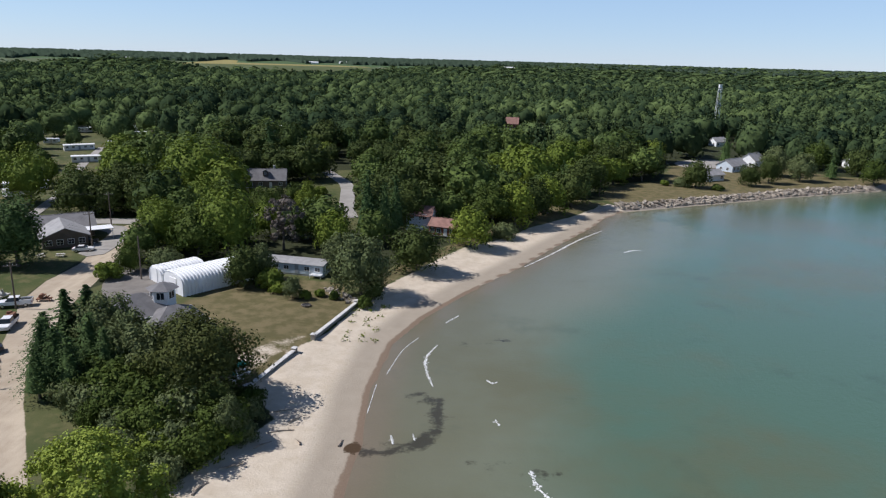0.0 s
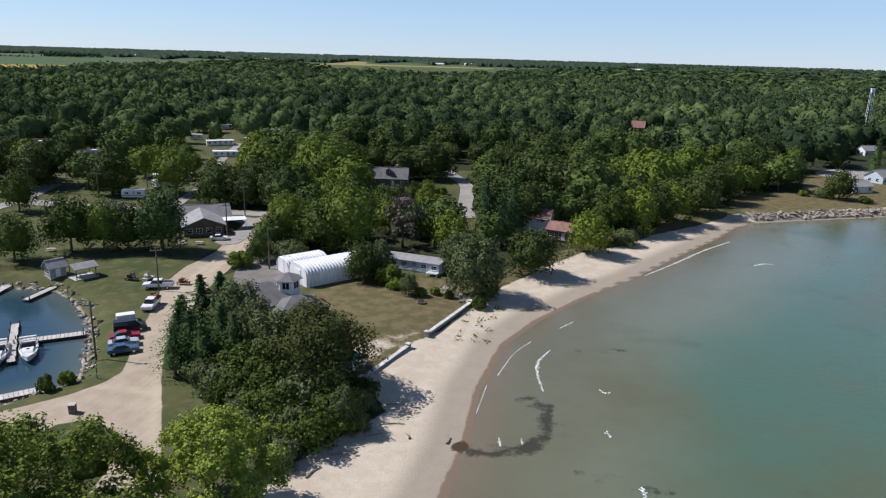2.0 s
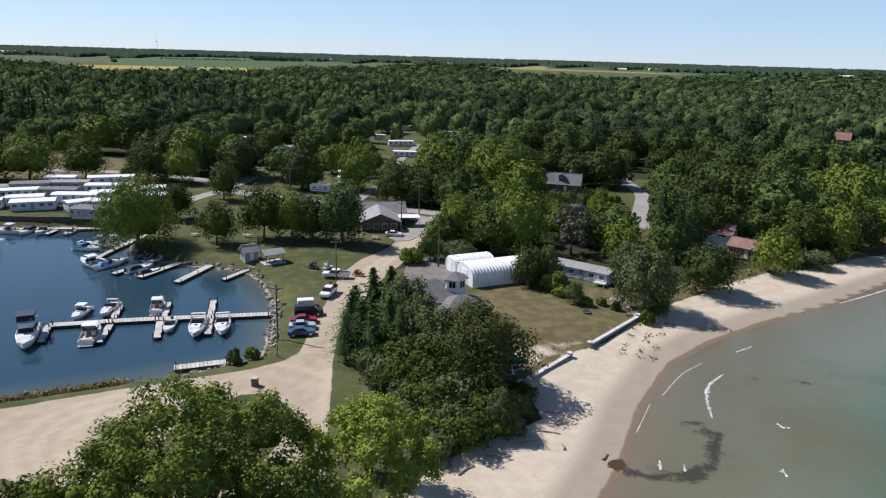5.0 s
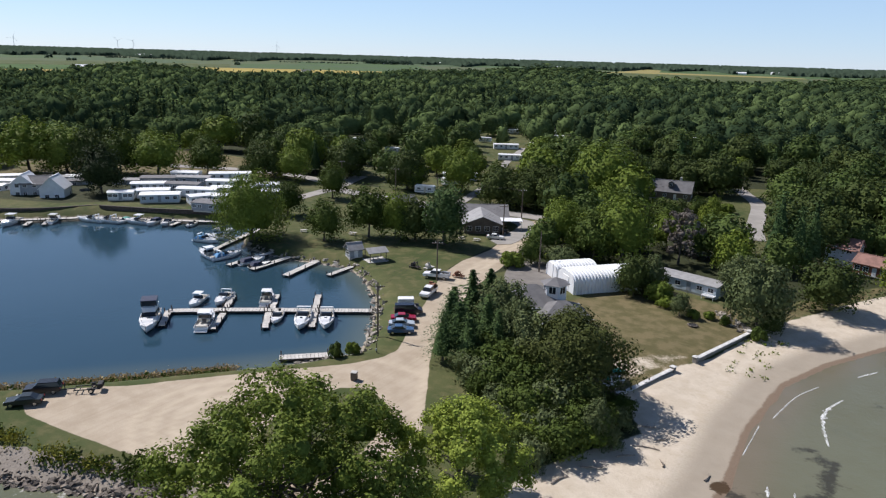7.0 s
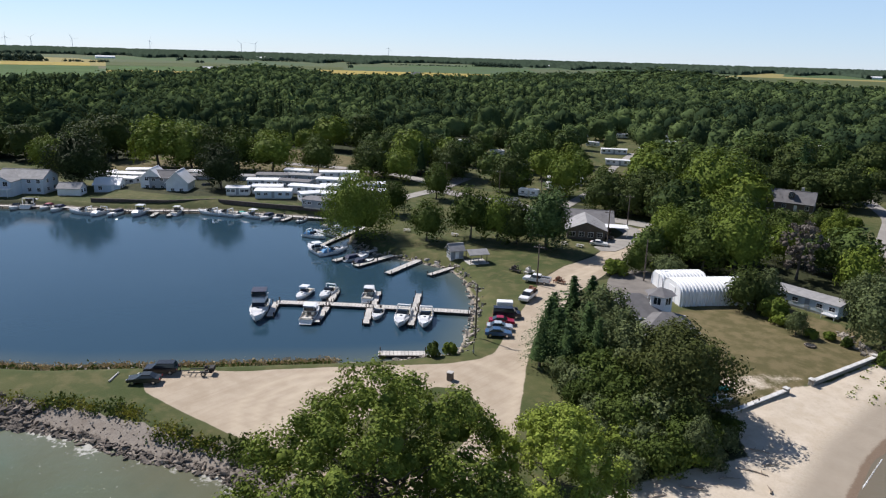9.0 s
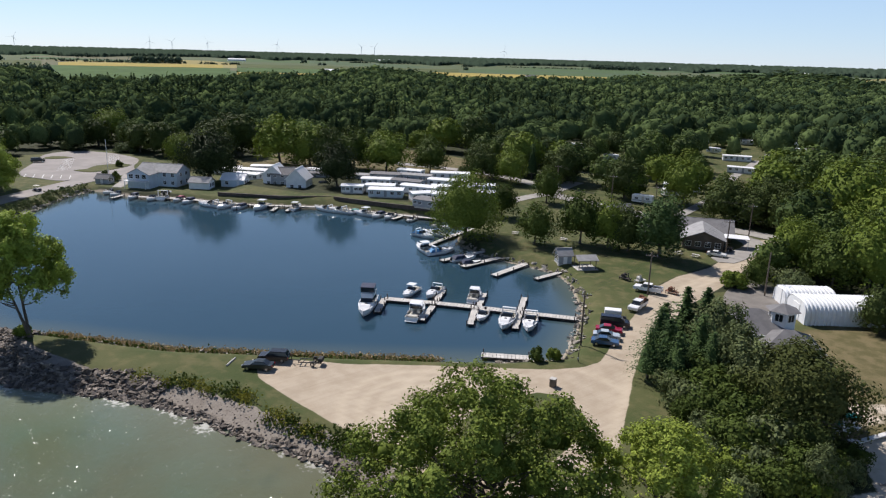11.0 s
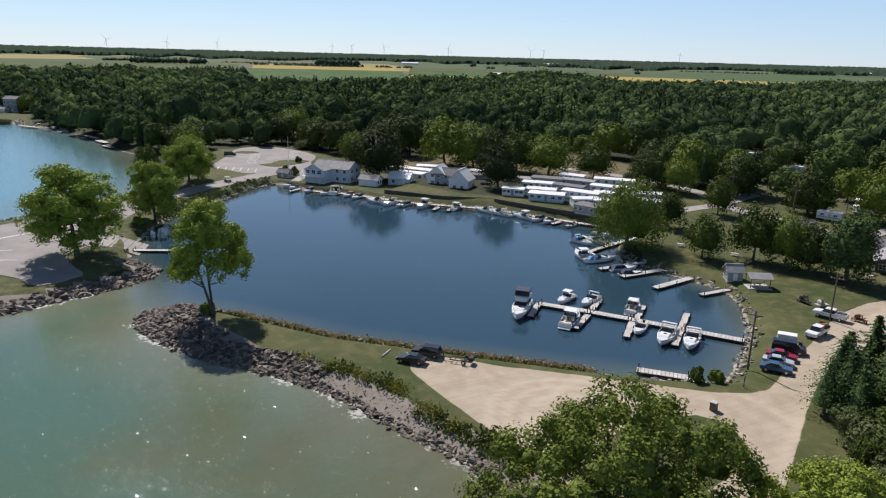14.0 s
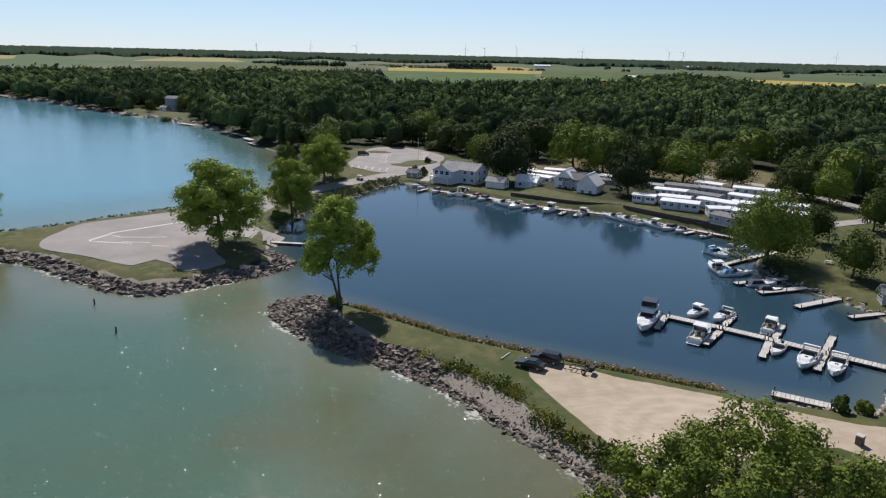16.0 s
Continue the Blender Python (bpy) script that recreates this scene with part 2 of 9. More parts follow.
def water_material():
    m, nt, nodes, links, bsdf = nodes_of("lake_water")
    at = world_pos(nt)
    wob = noise_node(nt, 0.03, 4, at)
    shore = math_node(nt, "ADD", attr_node(nt, "shore"), math_node(nt, "MULTIPLY", math_node(nt, "SUBTRACT", wob, 0.5), 0.35))
    shallow, mid, deep = (0.145, 0.140, 0.090), (0.152, 0.167, 0.115), (0.076, 0.138, 0.096)
    col = mix_node(nt, step_node(nt, shore, 0.15, 0.65), deep, mid)
    col = mix_node(nt, step_node(nt, shore, 0.5, 1.0), col, shallow)
    col = mix_node(nt, math_node(nt, "MULTIPLY", step_node(nt, attr_node(nt, "edge"), 0.1, 1.0), 0.8), col, (0.185, 0.150, 0.105))
    patch = noise_node(nt, 0.014, 5, at, 0.6)
    col = mix_node(nt, math_node(nt, "MULTIPLY", step_node(nt, patch, 0.44, 0.66), 0.75), col, (0.115, 0.108, 0.055))
    col = mix_node(nt, math_node(nt, "MULTIPLY", step_node(nt, noise_node(nt, 0.045, 6, at, 0.65), 0.55, 0.75), 0.45), col, (0.045, 0.07, 0.05))
    # the sky's reflection on the far lake, put into the base colour as cyan
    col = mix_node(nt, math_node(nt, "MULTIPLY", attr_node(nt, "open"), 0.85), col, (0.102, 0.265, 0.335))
    harbour = attr_node(nt, "harbour")
    col = mix_node(nt, harbour, col, mix_node(nt, wob, (0.020, 0.050, 0.076), (0.031, 0.067, 0.096)))
    weed = attr_node(nt, "weed")
    weedy = step_node(nt, math_node(nt, "ADD", weed, math_node(nt, "MULTIPLY", math_node(nt, "SUBTRACT", noise_node(nt, 0.35, 7, at, 0.7), 0.5), 2.2)), 0.45, 0.85)
    col = mix_node(nt, math_node(nt, "MULTIPLY", weedy, 0.8), col, (0.03, 0.026, 0.018))
    foam = step_node(nt, math_node(nt, "ADD", math_node(nt, "SUBTRACT", attr_node(nt, "foam"), math_node(nt, "MULTIPLY", step_node(nt, noise_node(nt, 0.22, 3, at), 0.35, 0.65), 0.5)), math_node(nt, "MULTIPLY", math_node(nt, "SUBTRACT", noise_node(nt, 1.6, 6, at), 0.5), 1.3)), 0.5, 0.85)
    col = mix_node(nt, math_node(nt, "MULTIPLY", foam, 0.5), col, (0.62, 0.60, 0.56))
    links.new(col, bsdf.inputs["Base Color"])
    bsdf.inputs["IOR"].default_value = 1.33
    links.new(math_node(nt, "ADD", 0.06, math_node(nt, "MULTIPLY", foam, 0.5)), bsdf.inputs["Roughness"])
    swell = noise_node(nt, 0.9, 5, at, 0.6)
    chop = noise_node(nt, 3.2, 3, at)
    h = math_node(nt, "ADD", math_node(nt, "MULTIPLY", swell, 0.7), math_node(nt, "MULTIPLY", chop, 0.25))
    amp = math_node(nt, "SUBTRACT", 1.0, math_node(nt, "MULTIPLY", harbour, 0.8))
    bump_node(nt, math_node(nt, "MULTIPLY", h, amp), 0.6, 0.14, bsdf)
    return m


def glass_material():
    m, nt, nodes, links, bsdf = nodes_of("window_glass")
    bsdf.inputs["Base Color"].default_value = (0.02, 0.025, 0.03, 1)
    bsdf.inputs["Roughness"].default_value = 0.06
    bsdf.inputs["IOR"].default_value = 1.5
    return m


MAT_GROUND = ground_material()
MAT_WATER = water_material()
GLASS = glass_material()
BROADLEAF = leaf_material("broad_leaves", (0.044, 0.068, 0.016), (0.092, 0.126, 0.028))
LIMELEAF = leaf_material("lime_leaves", (0.125, 0.17, 0.028), (0.185, 0.235, 0.038))
MAPLELEAF = leaf_material("maple_leaves", (0.101, 0.143, 0.025), (0.155, 0.201, 0.036))
DARKLEAF = leaf_material("dark_leaves", (0.043, 0.063, 0.019), (0.077, 0.101, 0.030))
GREYLEAF = leaf_material("grey_twigs", (0.13, 0.115, 0.10), (0.16, 0.14, 0.125))
SUNLEAF = leaf_material("sunny_leaves", (0.205, 0.27, 0.046), (0.28, 0.35, 0.06))
PALELEAF = leaf_material("pale_green_leaves", (0.225, 0.282, 0.050), (0.315, 0.38, 0.07))
MIDLEAF = leaf_material("fresh_leaves", (0.080, 0.114, 0.022), (0.165, 0.21, 0.04))
DEEPLEAF = leaf_material("deep_green_leaves", (0.020, 0.033, 0.014), (0.042, 0.058, 0.022))
# far trees: the blue of distance haze is put into the leaf colour
HAZED_RIDGELEAF = leaf_material("hazed_ridge_leaves", (0.040, 0.062, 0.046), (0.085, 0.114, 0.074), True)
BROWNLEAF = leaf_material("brown_green_leaves", (0.059, 0.071, 0.023), (0.090, 0.105, 0.031))
OLIVELEAF = leaf_material("olive_leaves", (0.096, 0.122, 0.052), (0.142, 0.170, 0.072))
NEEDLES = leaf_material("conifer_needles", (0.045, 0.080, 0.030), (0.088, 0.136, 0.046))
WOODSLEAF = leaf_material("woods_leaves", (0.023, 0.041, 0.024), (0.134, 0.182, 0.066), True, 0.25)
WOODTREE = leaf_material("woodland_leaves", (0.022, 0.042, 0.017), (0.122, 0.168, 0.044))
FLOWERS = leaf_material("goldenrod_flowers", (0.15, 0.165, 0.035), (0.26, 0.25, 0.045))
REEDS = leaf_material("dry_reeds", (0.36, 0.28, 0.16), (0.48, 0.39, 0.235))
BARK = plain("bark", (0.10, 0.085, 0.07), 0.9, vary=0.3, scale=2, fine=20, bump=0.6)
ROCK = rock_material("quarry_stone", (0.060, 0.048, 0.038), (0.32, 0.268, 0.215))
TAN_ROCK = rock_material("tan_limestone", (0.24, 0.20, 0.155), (0.48, 0.42, 0.335))
PALE_ROCK = rock_material("pale_limestone", (0.24, 0.21, 0.17), (0.50, 0.45, 0.38))
ASPHALT = plain("old_asphalt", (0.27, 0.245, 0.225), 0.9, vary=0.12, scale=0.12, fine=2.5, bump=0.2, dirt=0.15)
ROADGREY = plain("pale_road", (0.31, 0.29, 0.26), 0.9, vary=0.12, scale=0.2, fine=3.0, bump=0.2, dirt=0.15)
YARDGREY = plain("yard_gravel", (0.19, 0.172, 0.15), 0.95, vary=0.2, scale=0.3, fine=3.0, bump=0.3, dirt=0.2)
LINE_PAINT = plain("line_paint", (0.72, 0.72, 0.70), 0.7, vary=0.12, scale=0.8, fine=5)
CONCRETE = plain("concrete", (0.50, 0.48, 0.44), 0.85, vary=0.15, scale=0.8, fine=6, dirt=0.2)
WHITE_WALL = plain("white_painted_concrete", (0.62, 0.61, 0.58), 0.8, vary=0.12, scale=0.8, fine=6, dirt=0.5)
# the sea walls' shaded faces: the shade is put into this darker grey
SHADED_CONCRETE = plain("shaded_concrete", (0.24, 0.225, 0.20), 0.9, vary=0.2, scale=0.8, fine=6, dirt=0.4)
WHITE = plain("white_siding", (0.78, 0.79, 0.79), 0.6, vary=0.06, scale=0.5, fine=6, dirt=0.08)
BLUEWHITE = plain("pale_blue_siding", (0.55, 0.62, 0.68), 0.6, vary=0.06, scale=0.5, fine=6, dirt=0.08)
GREYSIDE = plain("grey_siding", (0.30, 0.33, 0.36), 0.65, vary=0.1, scale=0.5, fine=6)
BROWNSIDE = plain("brown_siding", (0.13, 0.105, 0.085), 0.7, vary=0.2, scale=0.6, fine=6)
REDBRICK = plain("red_boards", (0.26, 0.09, 0.05), 0.75, vary=0.2, scale=0.8, fine=6)
SHINGLE = plain("grey_shingles", (0.17, 0.165, 0.165), 0.9, vary=0.15, scale=0.7, fine=5, bump=0.4)
PALE_SHINGLE = plain("pale_grey_shingles", (0.30, 0.295, 0.29), 0.9, vary=0.14, scale=0.7, fine=5, bump=0.4)
MID_SHINGLE = plain("mid_grey_shingles", (0.22, 0.215, 0.215), 0.9, vary=0.14, scale=0.7, fine=5, bump=0.4)
RED_SHINGLE = plain("red_brown_shingles", (0.27, 0.15, 0.12), 0.9, vary=0.2, scale=0.7, fine=5, bump=0.4)
WHITE_METAL = plain("white_roof_metal", (0.80, 0.80, 0.79), 0.45, 0.0, vary=0.05, scale=0.4, fine=5, dirt=0.08)
RIBBED = plain("white_ribbed_steel", (0.76, 0.77, 0.77), 0.4, 0.0, vary=0.06, scale=0.4, fine=5, bump=0.05, dirt=0.12)
RUST = plain("rusty_steel", (0.22, 0.10, 0.055), 0.85, vary=0.3, scale=1.5, fine=8)
DOCKWOOD = plain("bleached_dock_boards", (0.58, 0.55, 0.50), 0.85, vary=0.12, scale=1.5, fine=10, random_tint=0.35)
DARKWOOD = plain("dark_wet_timber", (0.075, 0.06, 0.05), 0.8, vary=0.3, scale=1.5, fine=10)
POLEWOOD = plain("utility_pole_wood", (0.14, 0.11, 0.085), 0.9, vary=0.25, scale=1.5, fine=12)
GELCOAT = plain("white_gelcoat", (0.80, 0.80, 0.79), 0.22, vary=0.03, scale=0.8, fine=4, bump=0.02)
CREAM = plain("cream_vinyl", (0.62, 0.58, 0.50), 0.5, vary=0.1, scale=1.5, fine=8)
NAVY = plain("navy_canvas", (0.02, 0.03, 0.07), 0.75, vary=0.2, scale=1.5, fine=12)
BLUECANVAS = plain("blue_canvas", (0.10, 0.28, 0.50), 0.75, vary=0.15, scale=1.5, fine=12)
TEAL = plain("teal_canvas", (0.03, 0.32, 0.25), 0.7, vary=0.15, scale=1.5, fine=12)
MAROON = plain("maroon_canvas", (0.25, 0.03, 0.06), 0.7, vary=0.15, scale=1.5, fine=12)
BLACK = plain("black_rubber", (0.02, 0.02, 0.02), 0.8, vary=0.2, fine=20)
STEEL = plain("bright_metal", (0.6, 0.6, 0.6), 0.3, 1.0, vary=0.1, fine=8)
RED_LAMP = plain("red_lamp", (0.4, 0.02, 0.02), 0.3, vary=0.05)


def paint(name, colour):
    return plain(name, colour, 0.25, 0.0, vary=0.04, scale=1.0, fine=4, bump=0.0, dirt=0.05)


# ---------------------------------------------------------------- mesh helpers
def mesh_np(name, verts, quads=None, tris=None, mat=None, attrs=None, smooth=False):
    me = bpy.data.meshes.new(name)
    verts = np.asarray(verts, np.float32)
    loops, starts, n = [], [], 0
    for f, k in ((quads, 4), (tris, 3)):
        if f is not None and len(f):
            f = np.asarray(f, np.int32)
            loops.append(f.ravel())
            starts.append(np.arange(len(f), dtype=np.int32) * k + n)
            n += f.size
    loops, starts = np.concatenate(loops), np.concatenate(starts)
    me.vertices.add(len(verts))
    me.vertices.foreach_set("co", verts.ravel())
    me.loops.add(len(loops))
    me.loops.foreach_set("vertex_index", loops)
    me.polygons.add(len(starts))
    me.polygons.foreach_set("loop_start", starts)
    me.polygons.foreach_set("use_smooth", np.full(len(starts), smooth))
    me.update(calc_edges=True)
    for key, values in (attrs or {}).items():
        a = me.attributes.new(key, "FLOAT", "POINT")
        a.data.foreach_set("value", np.asarray(values, np.float32))
    if mat:
        me.materials.append(mat)
    return me


def part(name, bm, material, parent=None, label=""):
    """Links a bmesh or a mesh as one object under a thing or a part."""
    if isinstance(bm, bmesh.types.BMesh):
        me = bpy.data.meshes.new(name)
        bmesh.ops.recalc_face_normals(bm, faces=bm.faces)
        bm.to_mesh(me)
        bm.free()
    else:
        me = bm
    if material and not me.materials:
        me.materials.append(material)
    ob = new(name, me)
    if parent:
        ob.parent = parent
    if label:
        ob["label"] = label
    return ob


def thing(name, m, label, category, group="", kind=""):
    ob = new(name)
    ob.empty_display_size = 0.3
    ob.matrix_basis = m
    return tagged(ob, label, category, group, kind)


def box(bm, x, y, z, sx, sy, sz, bevel=0.0, m=None):
    """A box by its centre and sizes."""
    made = bmesh.ops.create_cube(bm, size=1.0)["verts"]
    mat = Matrix.Translation((x, y, z)) @ Matrix.Diagonal((sx, sy, sz, 1))
    bmesh.ops.transform(bm, matrix=(m @ mat) if m else mat, verts=made)
    if bevel:
        edges = {e for v in made for e in v.link_edges}
        bmesh.ops.bevel(bm, geom=list(edges), offset=bevel, segments=1, affect="EDGES")
    return bm


def boxes(*rows, bevel=0.0):
    bm = bmesh.new()
    for r in rows:
        box(bm, *r, bevel=bevel)
    return bm


def cylinder(bm, a, b, r0, r1=None, n=8):
    a, b = Vector(a), Vector(b)
    made = bmesh.ops.create_cone(bm, cap_ends=True, segments=n, radius1=r0, radius2=r0 if r1 is None else r1, depth=(b - a).length)["verts"]
    m = Matrix.Translation((a + b) / 2) @ (b - a).to_track_quat("Z", "Y").to_matrix().to_4x4()
    bmesh.ops.transform(bm, matrix=m, verts=made)
    return bm


def prism(bm, outline, y0, y1):
    """A closed outline in x, z, drawn out along y."""
    a = [bm.verts.new((x, y0, z)) for x, z in outline]
    b = [bm.verts.new((x, y1, z)) for x, z in outline]
    n = len(outline)
    bm.faces.new(a)
    bm.faces.new(b[::-1])
    for i in range(n):
        bm.faces.new((a[i], b[i], b[(i + 1) % n], a[(i + 1) % n]))
    return bm


def smooth_line(points, step=2.0, closed=False):
    """A Catmull-Rom line through points of the plan."""
    p = np.array(points, float)
    n = len(p)
    out = []
    for i in range(n if closed else n - 1):
        if closed:
            a, b, c, d = p[(i - 1) % n], p[i], p[(i + 1) % n], p[(i + 2) % n]
        else:
            a, b, c, d = p[max(i - 1, 0)], p[i], p[i + 1], p[min(i + 2, n - 1)]
        k = max(1, int(np.hypot(*(c - b)) / step))
        for s in np.arange(k) / k:
            out.append(0.5 * (2 * b + (c - a) * s + (2 * a - 5 * b + 4 * c - d) * s * s + (3 * b - a - 3 * c + d) * s ** 3))
    if not closed:
        out.append(p[-1])
    return np.array(out)


def inside(x, y, poly):
    x, y = np.asarray(x, float), np.asarray(y, float)
    res = np.zeros(x.shape, bool)
    for (x0, y0), (x1, y1) in zip(poly, np.roll(poly, -1, 0)):
        if y0 != y1:
            res ^= ((y0 > y) != (y1 > y)) & (x < (x1 - x0) * (y - y0) / (y1 - y0) + x0)
    return res


def line_distance(x, y, line, closed=False):
    best = np.full(np.shape(x), 1e9)
    ends = np.roll(line, -1, 0) if closed else line[1:]
    for (x0, y0), (x1, y1) in zip(line, ends):
        dx, dy = x1 - x0, y1 - y0
        t = np.clip(((x - x0) * dx + (y - y0) * dy) / (dx * dx + dy * dy + 1e-9), 0, 1)
        best = np.minimum(best, np.hypot(x - x0 - t * dx, y - y0 - t * dy))
    return best


def soft_zone(x, y, poly, width):
    poly = np.asarray(poly, float)
    d = line_distance(x, y, poly, True)
    return np.clip(0.5 + np.where(inside(x, y, poly), d, -d) / (2 * width), 0, 1)


# ---------------------------------------------------------------- the plan: shores, roads, clearings
FAR_EAST = [(4900, 2450), (1500, 930), (600, 500), (300, 350)]
RIPRAP = [(178, 289), (157, 280), (134, 270), (104, 255), (82, 244), (60, 233)]
BEACH = [(52, 222), (45, 208), (30, 183), (18, 162), (6, 144), (-3, 128), (-8, 115), (-10, 97), (-9.6, 81), (-10.6, 68), (-15, 54), (-24, 42), (-38, 36)]
ROCKSHORE = [(-52, 37.5), (-61.5, 39.8), (-68.5, 38.6), (-73, 36.6), (-77.5, 34.5), (-83, 32.6), (-89, 30.5), (-94.5, 27.7), (-99.5, 24.6), (-106, 18.8), (-112, 14), (-117, 11), (-124.5, 7.9), (-131, 6.4), (-136, 9), (-137, 15)]
BANK = [(-131, 21), (-121, 28.5), (-110, 37), (-101, 47), (-91, 58), (-81, 69.5), (-75, 77), (-70, 86), (-76, 97), (-83, 107), (-94, 117), (-102, 121.5),
        (-111, 120.5), (-118, 118.5), (-126, 118.5), (-136, 120), (-142, 126), (-148, 137), (-155, 141)]
QUAY = [(-161, 134), (-178, 123.5), (-192, 116), (-201, 105), (-208, 97), (-219, 89), (-228, 83.5), (-239, 72), (-251, 66), (-258, 64)]
INNER = [(-259, 61.5), (-254.5, 55), (-248, 48.7), (-241, 43.5), (-235, 38.5), (-225, 29), (-211, 19.5), (-199, 13.5), (-187, 10), (-178, 8.3)]
PARKROCK = [(-173, 8), (-167, 11), (-161.5, 12.8), (-156, 8.8), (-152.7, 3), (-150, -3.8), (-147.3, -10), (-145.2, -15.8), (-150, -24), (-157, -31), (-172, -43), (-180, -55), (-190, -68)]
OUTER = [(-203, -68), (-206, -58), (-210, -48), (-219, -34), (-229, -16), (-243, 4), (-262, 22), (-290, 32), (-320, 27), (-351, 22), (-372, 14), (-425, 5), (-463, -11),
         (-520, -41), (-556, -70), (-617, -110), (-698, -155), (-755, -204), (-950, -330), (-2000, -950), (-4900, -2600)]
LAND = np.array(FAR_EAST + RIPRAP + BEACH + ROCKSHORE + BANK + QUAY + INNER + PARKROCK + OUTER + [(-4900, 4900), (4900, 4900)], float)
# how wide the slope from the water to the land is, by the nearest shore
SHORES = [(RIPRAP + FAR_EAST[::-1], 5.0), ([RIPRAP[-1]] + BEACH + [ROCKSHORE[0]], 26.0), (ROCKSHORE, 6.0), ([ROCKSHORE[-1]] + BANK + [QUAY[0]], 4.0),
          (QUAY, 1.2), ([QUAY[-1]] + INNER + [PARKROCK[0]], 3.2), (PARKROCK, 6.0), ([PARKROCK[-1]] + OUTER, 7.0)]
LEVEL = 1.6

GRAVEL_LOT = [(-94, 43.5), (-94, 48), (-87, 54.5), (-79, 64), (-71.5, 73), (-65.6, 79.6), (-63.6, 84), (-63.2, 87.6), (-65.0, 91.7), (-68, 98), (-72, 108), (-76, 118), (-80, 126), (-82, 139), (-81.5, 152), (-86, 172),
              (-89, 186), (-86, 191), (-79, 189), (-78, 168), (-72, 140), (-69.5, 122), (-65.5, 110), (-62, 97), (-56.5, 87), (-51, 78), (-46, 69.5), (-40, 60), (-35, 50), (-42, 45), (-55, 45), (-68.4, 44.6), (-72, 43.7), (-78.5, 43), (-84, 42.4), (-90, 41.9)]
GRASS_ISLAND = [(-62, 72), (-58, 74), (-54, 72), (-50, 66), (-48, 58), (-54, 52), (-62, 56), (-64, 64)]
BEACH_MARGIN = [(50, 248), (34, 238), (21, 215), (9, 190), (-2, 173), (-12, 157), (-17, 141), (-14, 138), (-9, 150), (-2, 164), (6, 178), (16, 188), (26, 204), (39, 219), (54, 240)]
SAND_AREA = [(60, 236), (54, 240), (39, 219), (26, 204), (16, 188), (6, 178), (-2, 164), (-9, 150), (-14, 140), (-16.5, 132), (-20, 118), (-25, 108), (-28, 95), (-22, 86), (-26, 78), (-30, 69), (-32, 60), (-34, 48), (-36, 36), (-20, 30), (20, 60), (70, 220)]
LAWN = [(-17, 132), (-22, 114), (-28, 94), (-36, 96), (-48, 112), (-52, 124), (-46, 140), (-34, 146), (-22, 144)]
RIGHT_LAWN = [(56, 238), (56, 258), (70, 284), (90, 290), (99, 318), (108, 340), (140, 356), (160, 344), (178, 318), (205, 312), (200, 300), (178, 294), (134, 274), (100, 259), (78, 247)]
PEBBLES = [(-60, 39.8), (-73, 36.6), (-83, 32.6), (-94.5, 27.7), (-106, 18.8), (-117, 11), (-124.5, 7.9), (-137, 10), (-136, 16), (-120, 19), (-108, 23.5), (-101, 27.6), (-95, 31.2), (-85, 36.6), (-73, 39.8), (-62, 43)]
NORTH_YARD = [(-160, 134), (-192, 116), (-208, 97), (-228, 84), (-258, 65), (-300, 60), (-345, 62), (-352, 90), (-326, 100), (-285, 112), (-260, 136), (-232, 172), (-205, 188), (-180, 196), (-150, 204), (-118, 200), (-92, 204), (-80, 196), (-84, 176), (-82, 140), (-80, 118), (-70, 90), (-90, 112), (-120, 116), (-150, 136)]
NEAR_YARD = [(-137, 10), (-104, 16), (-62, 36), (-36, 34), (-30, 60), (-36, 74), (-47, 84), (-56, 94), (-60, 108), (-66, 118), (-60, 112), (-54, 104), (-30, 96), (-10, 130), (-16, 146), (-28, 150), (-44, 146), (-62, 152), (-68, 146), (-72, 130), (-84, 130), (-110, 130), (-75, 90), (-70, 80), (-130, 22)]
PARK = [(-172, 16), (-146, -10), (-160, -34), (-190, -70), (-206, -60), (-245, 4), (-264, 24), (-292, 34), (-320, 30), (-352, 62), (-340, 96), (-262, 66), (-220, 28), (-184, 14)]
GREY_HOUSE_YARD = [(-74, 246), (-74, 262), (-56, 262), (-44, 240), (-42, 214), (-52, 214), (-60, 236)]
LANE_GAP = [(-23, 192), (-36, 190), (-47, 240), (-56, 292), (-38, 298), (-29, 240)]


def far_rise(r):
    """The land climbs gently to the wooded ridges on the horizon."""
    return np.clip((r - 2000) / 1400, 0, 1) ** 1.4 * 19 + np.clip((r - 3400) / 1400, 0, 1) * 6


def height(x, y):
    x, y = np.asarray(x, float), np.asarray(y, float)
    land = inside(x, y, LAND)
    dist, wide = np.full(x.shape, 1e9), np.full(x.shape, 5.0)
    for line, w in SHORES:
        d = line_distance(x, y, np.array(line, float))
        wide = np.where(d < dist, w, wide)
        dist = np.minimum(d, dist)
    s = np.clip(dist / wide, 0, 1)
    up = LEVEL * (0.35 * s + 0.65 * s * s * (3 - 2 * s))
    beach = wide > 20
    z = np.where(land, up + np.where(beach, 0.0, 0.03), np.where(beach, 0.0, -0.1) - np.clip(dist * 0.12, 0, 2.5))
    r = np.hypot(x, y)
    z = z + np.where(land, far_rise(r), 0)
    raised = soft_zone(x, y, NORTH_RAISED, 1.0)
    return z + np.where(land, raised * 1.1, 0), np.where(land, dist, -dist), wide


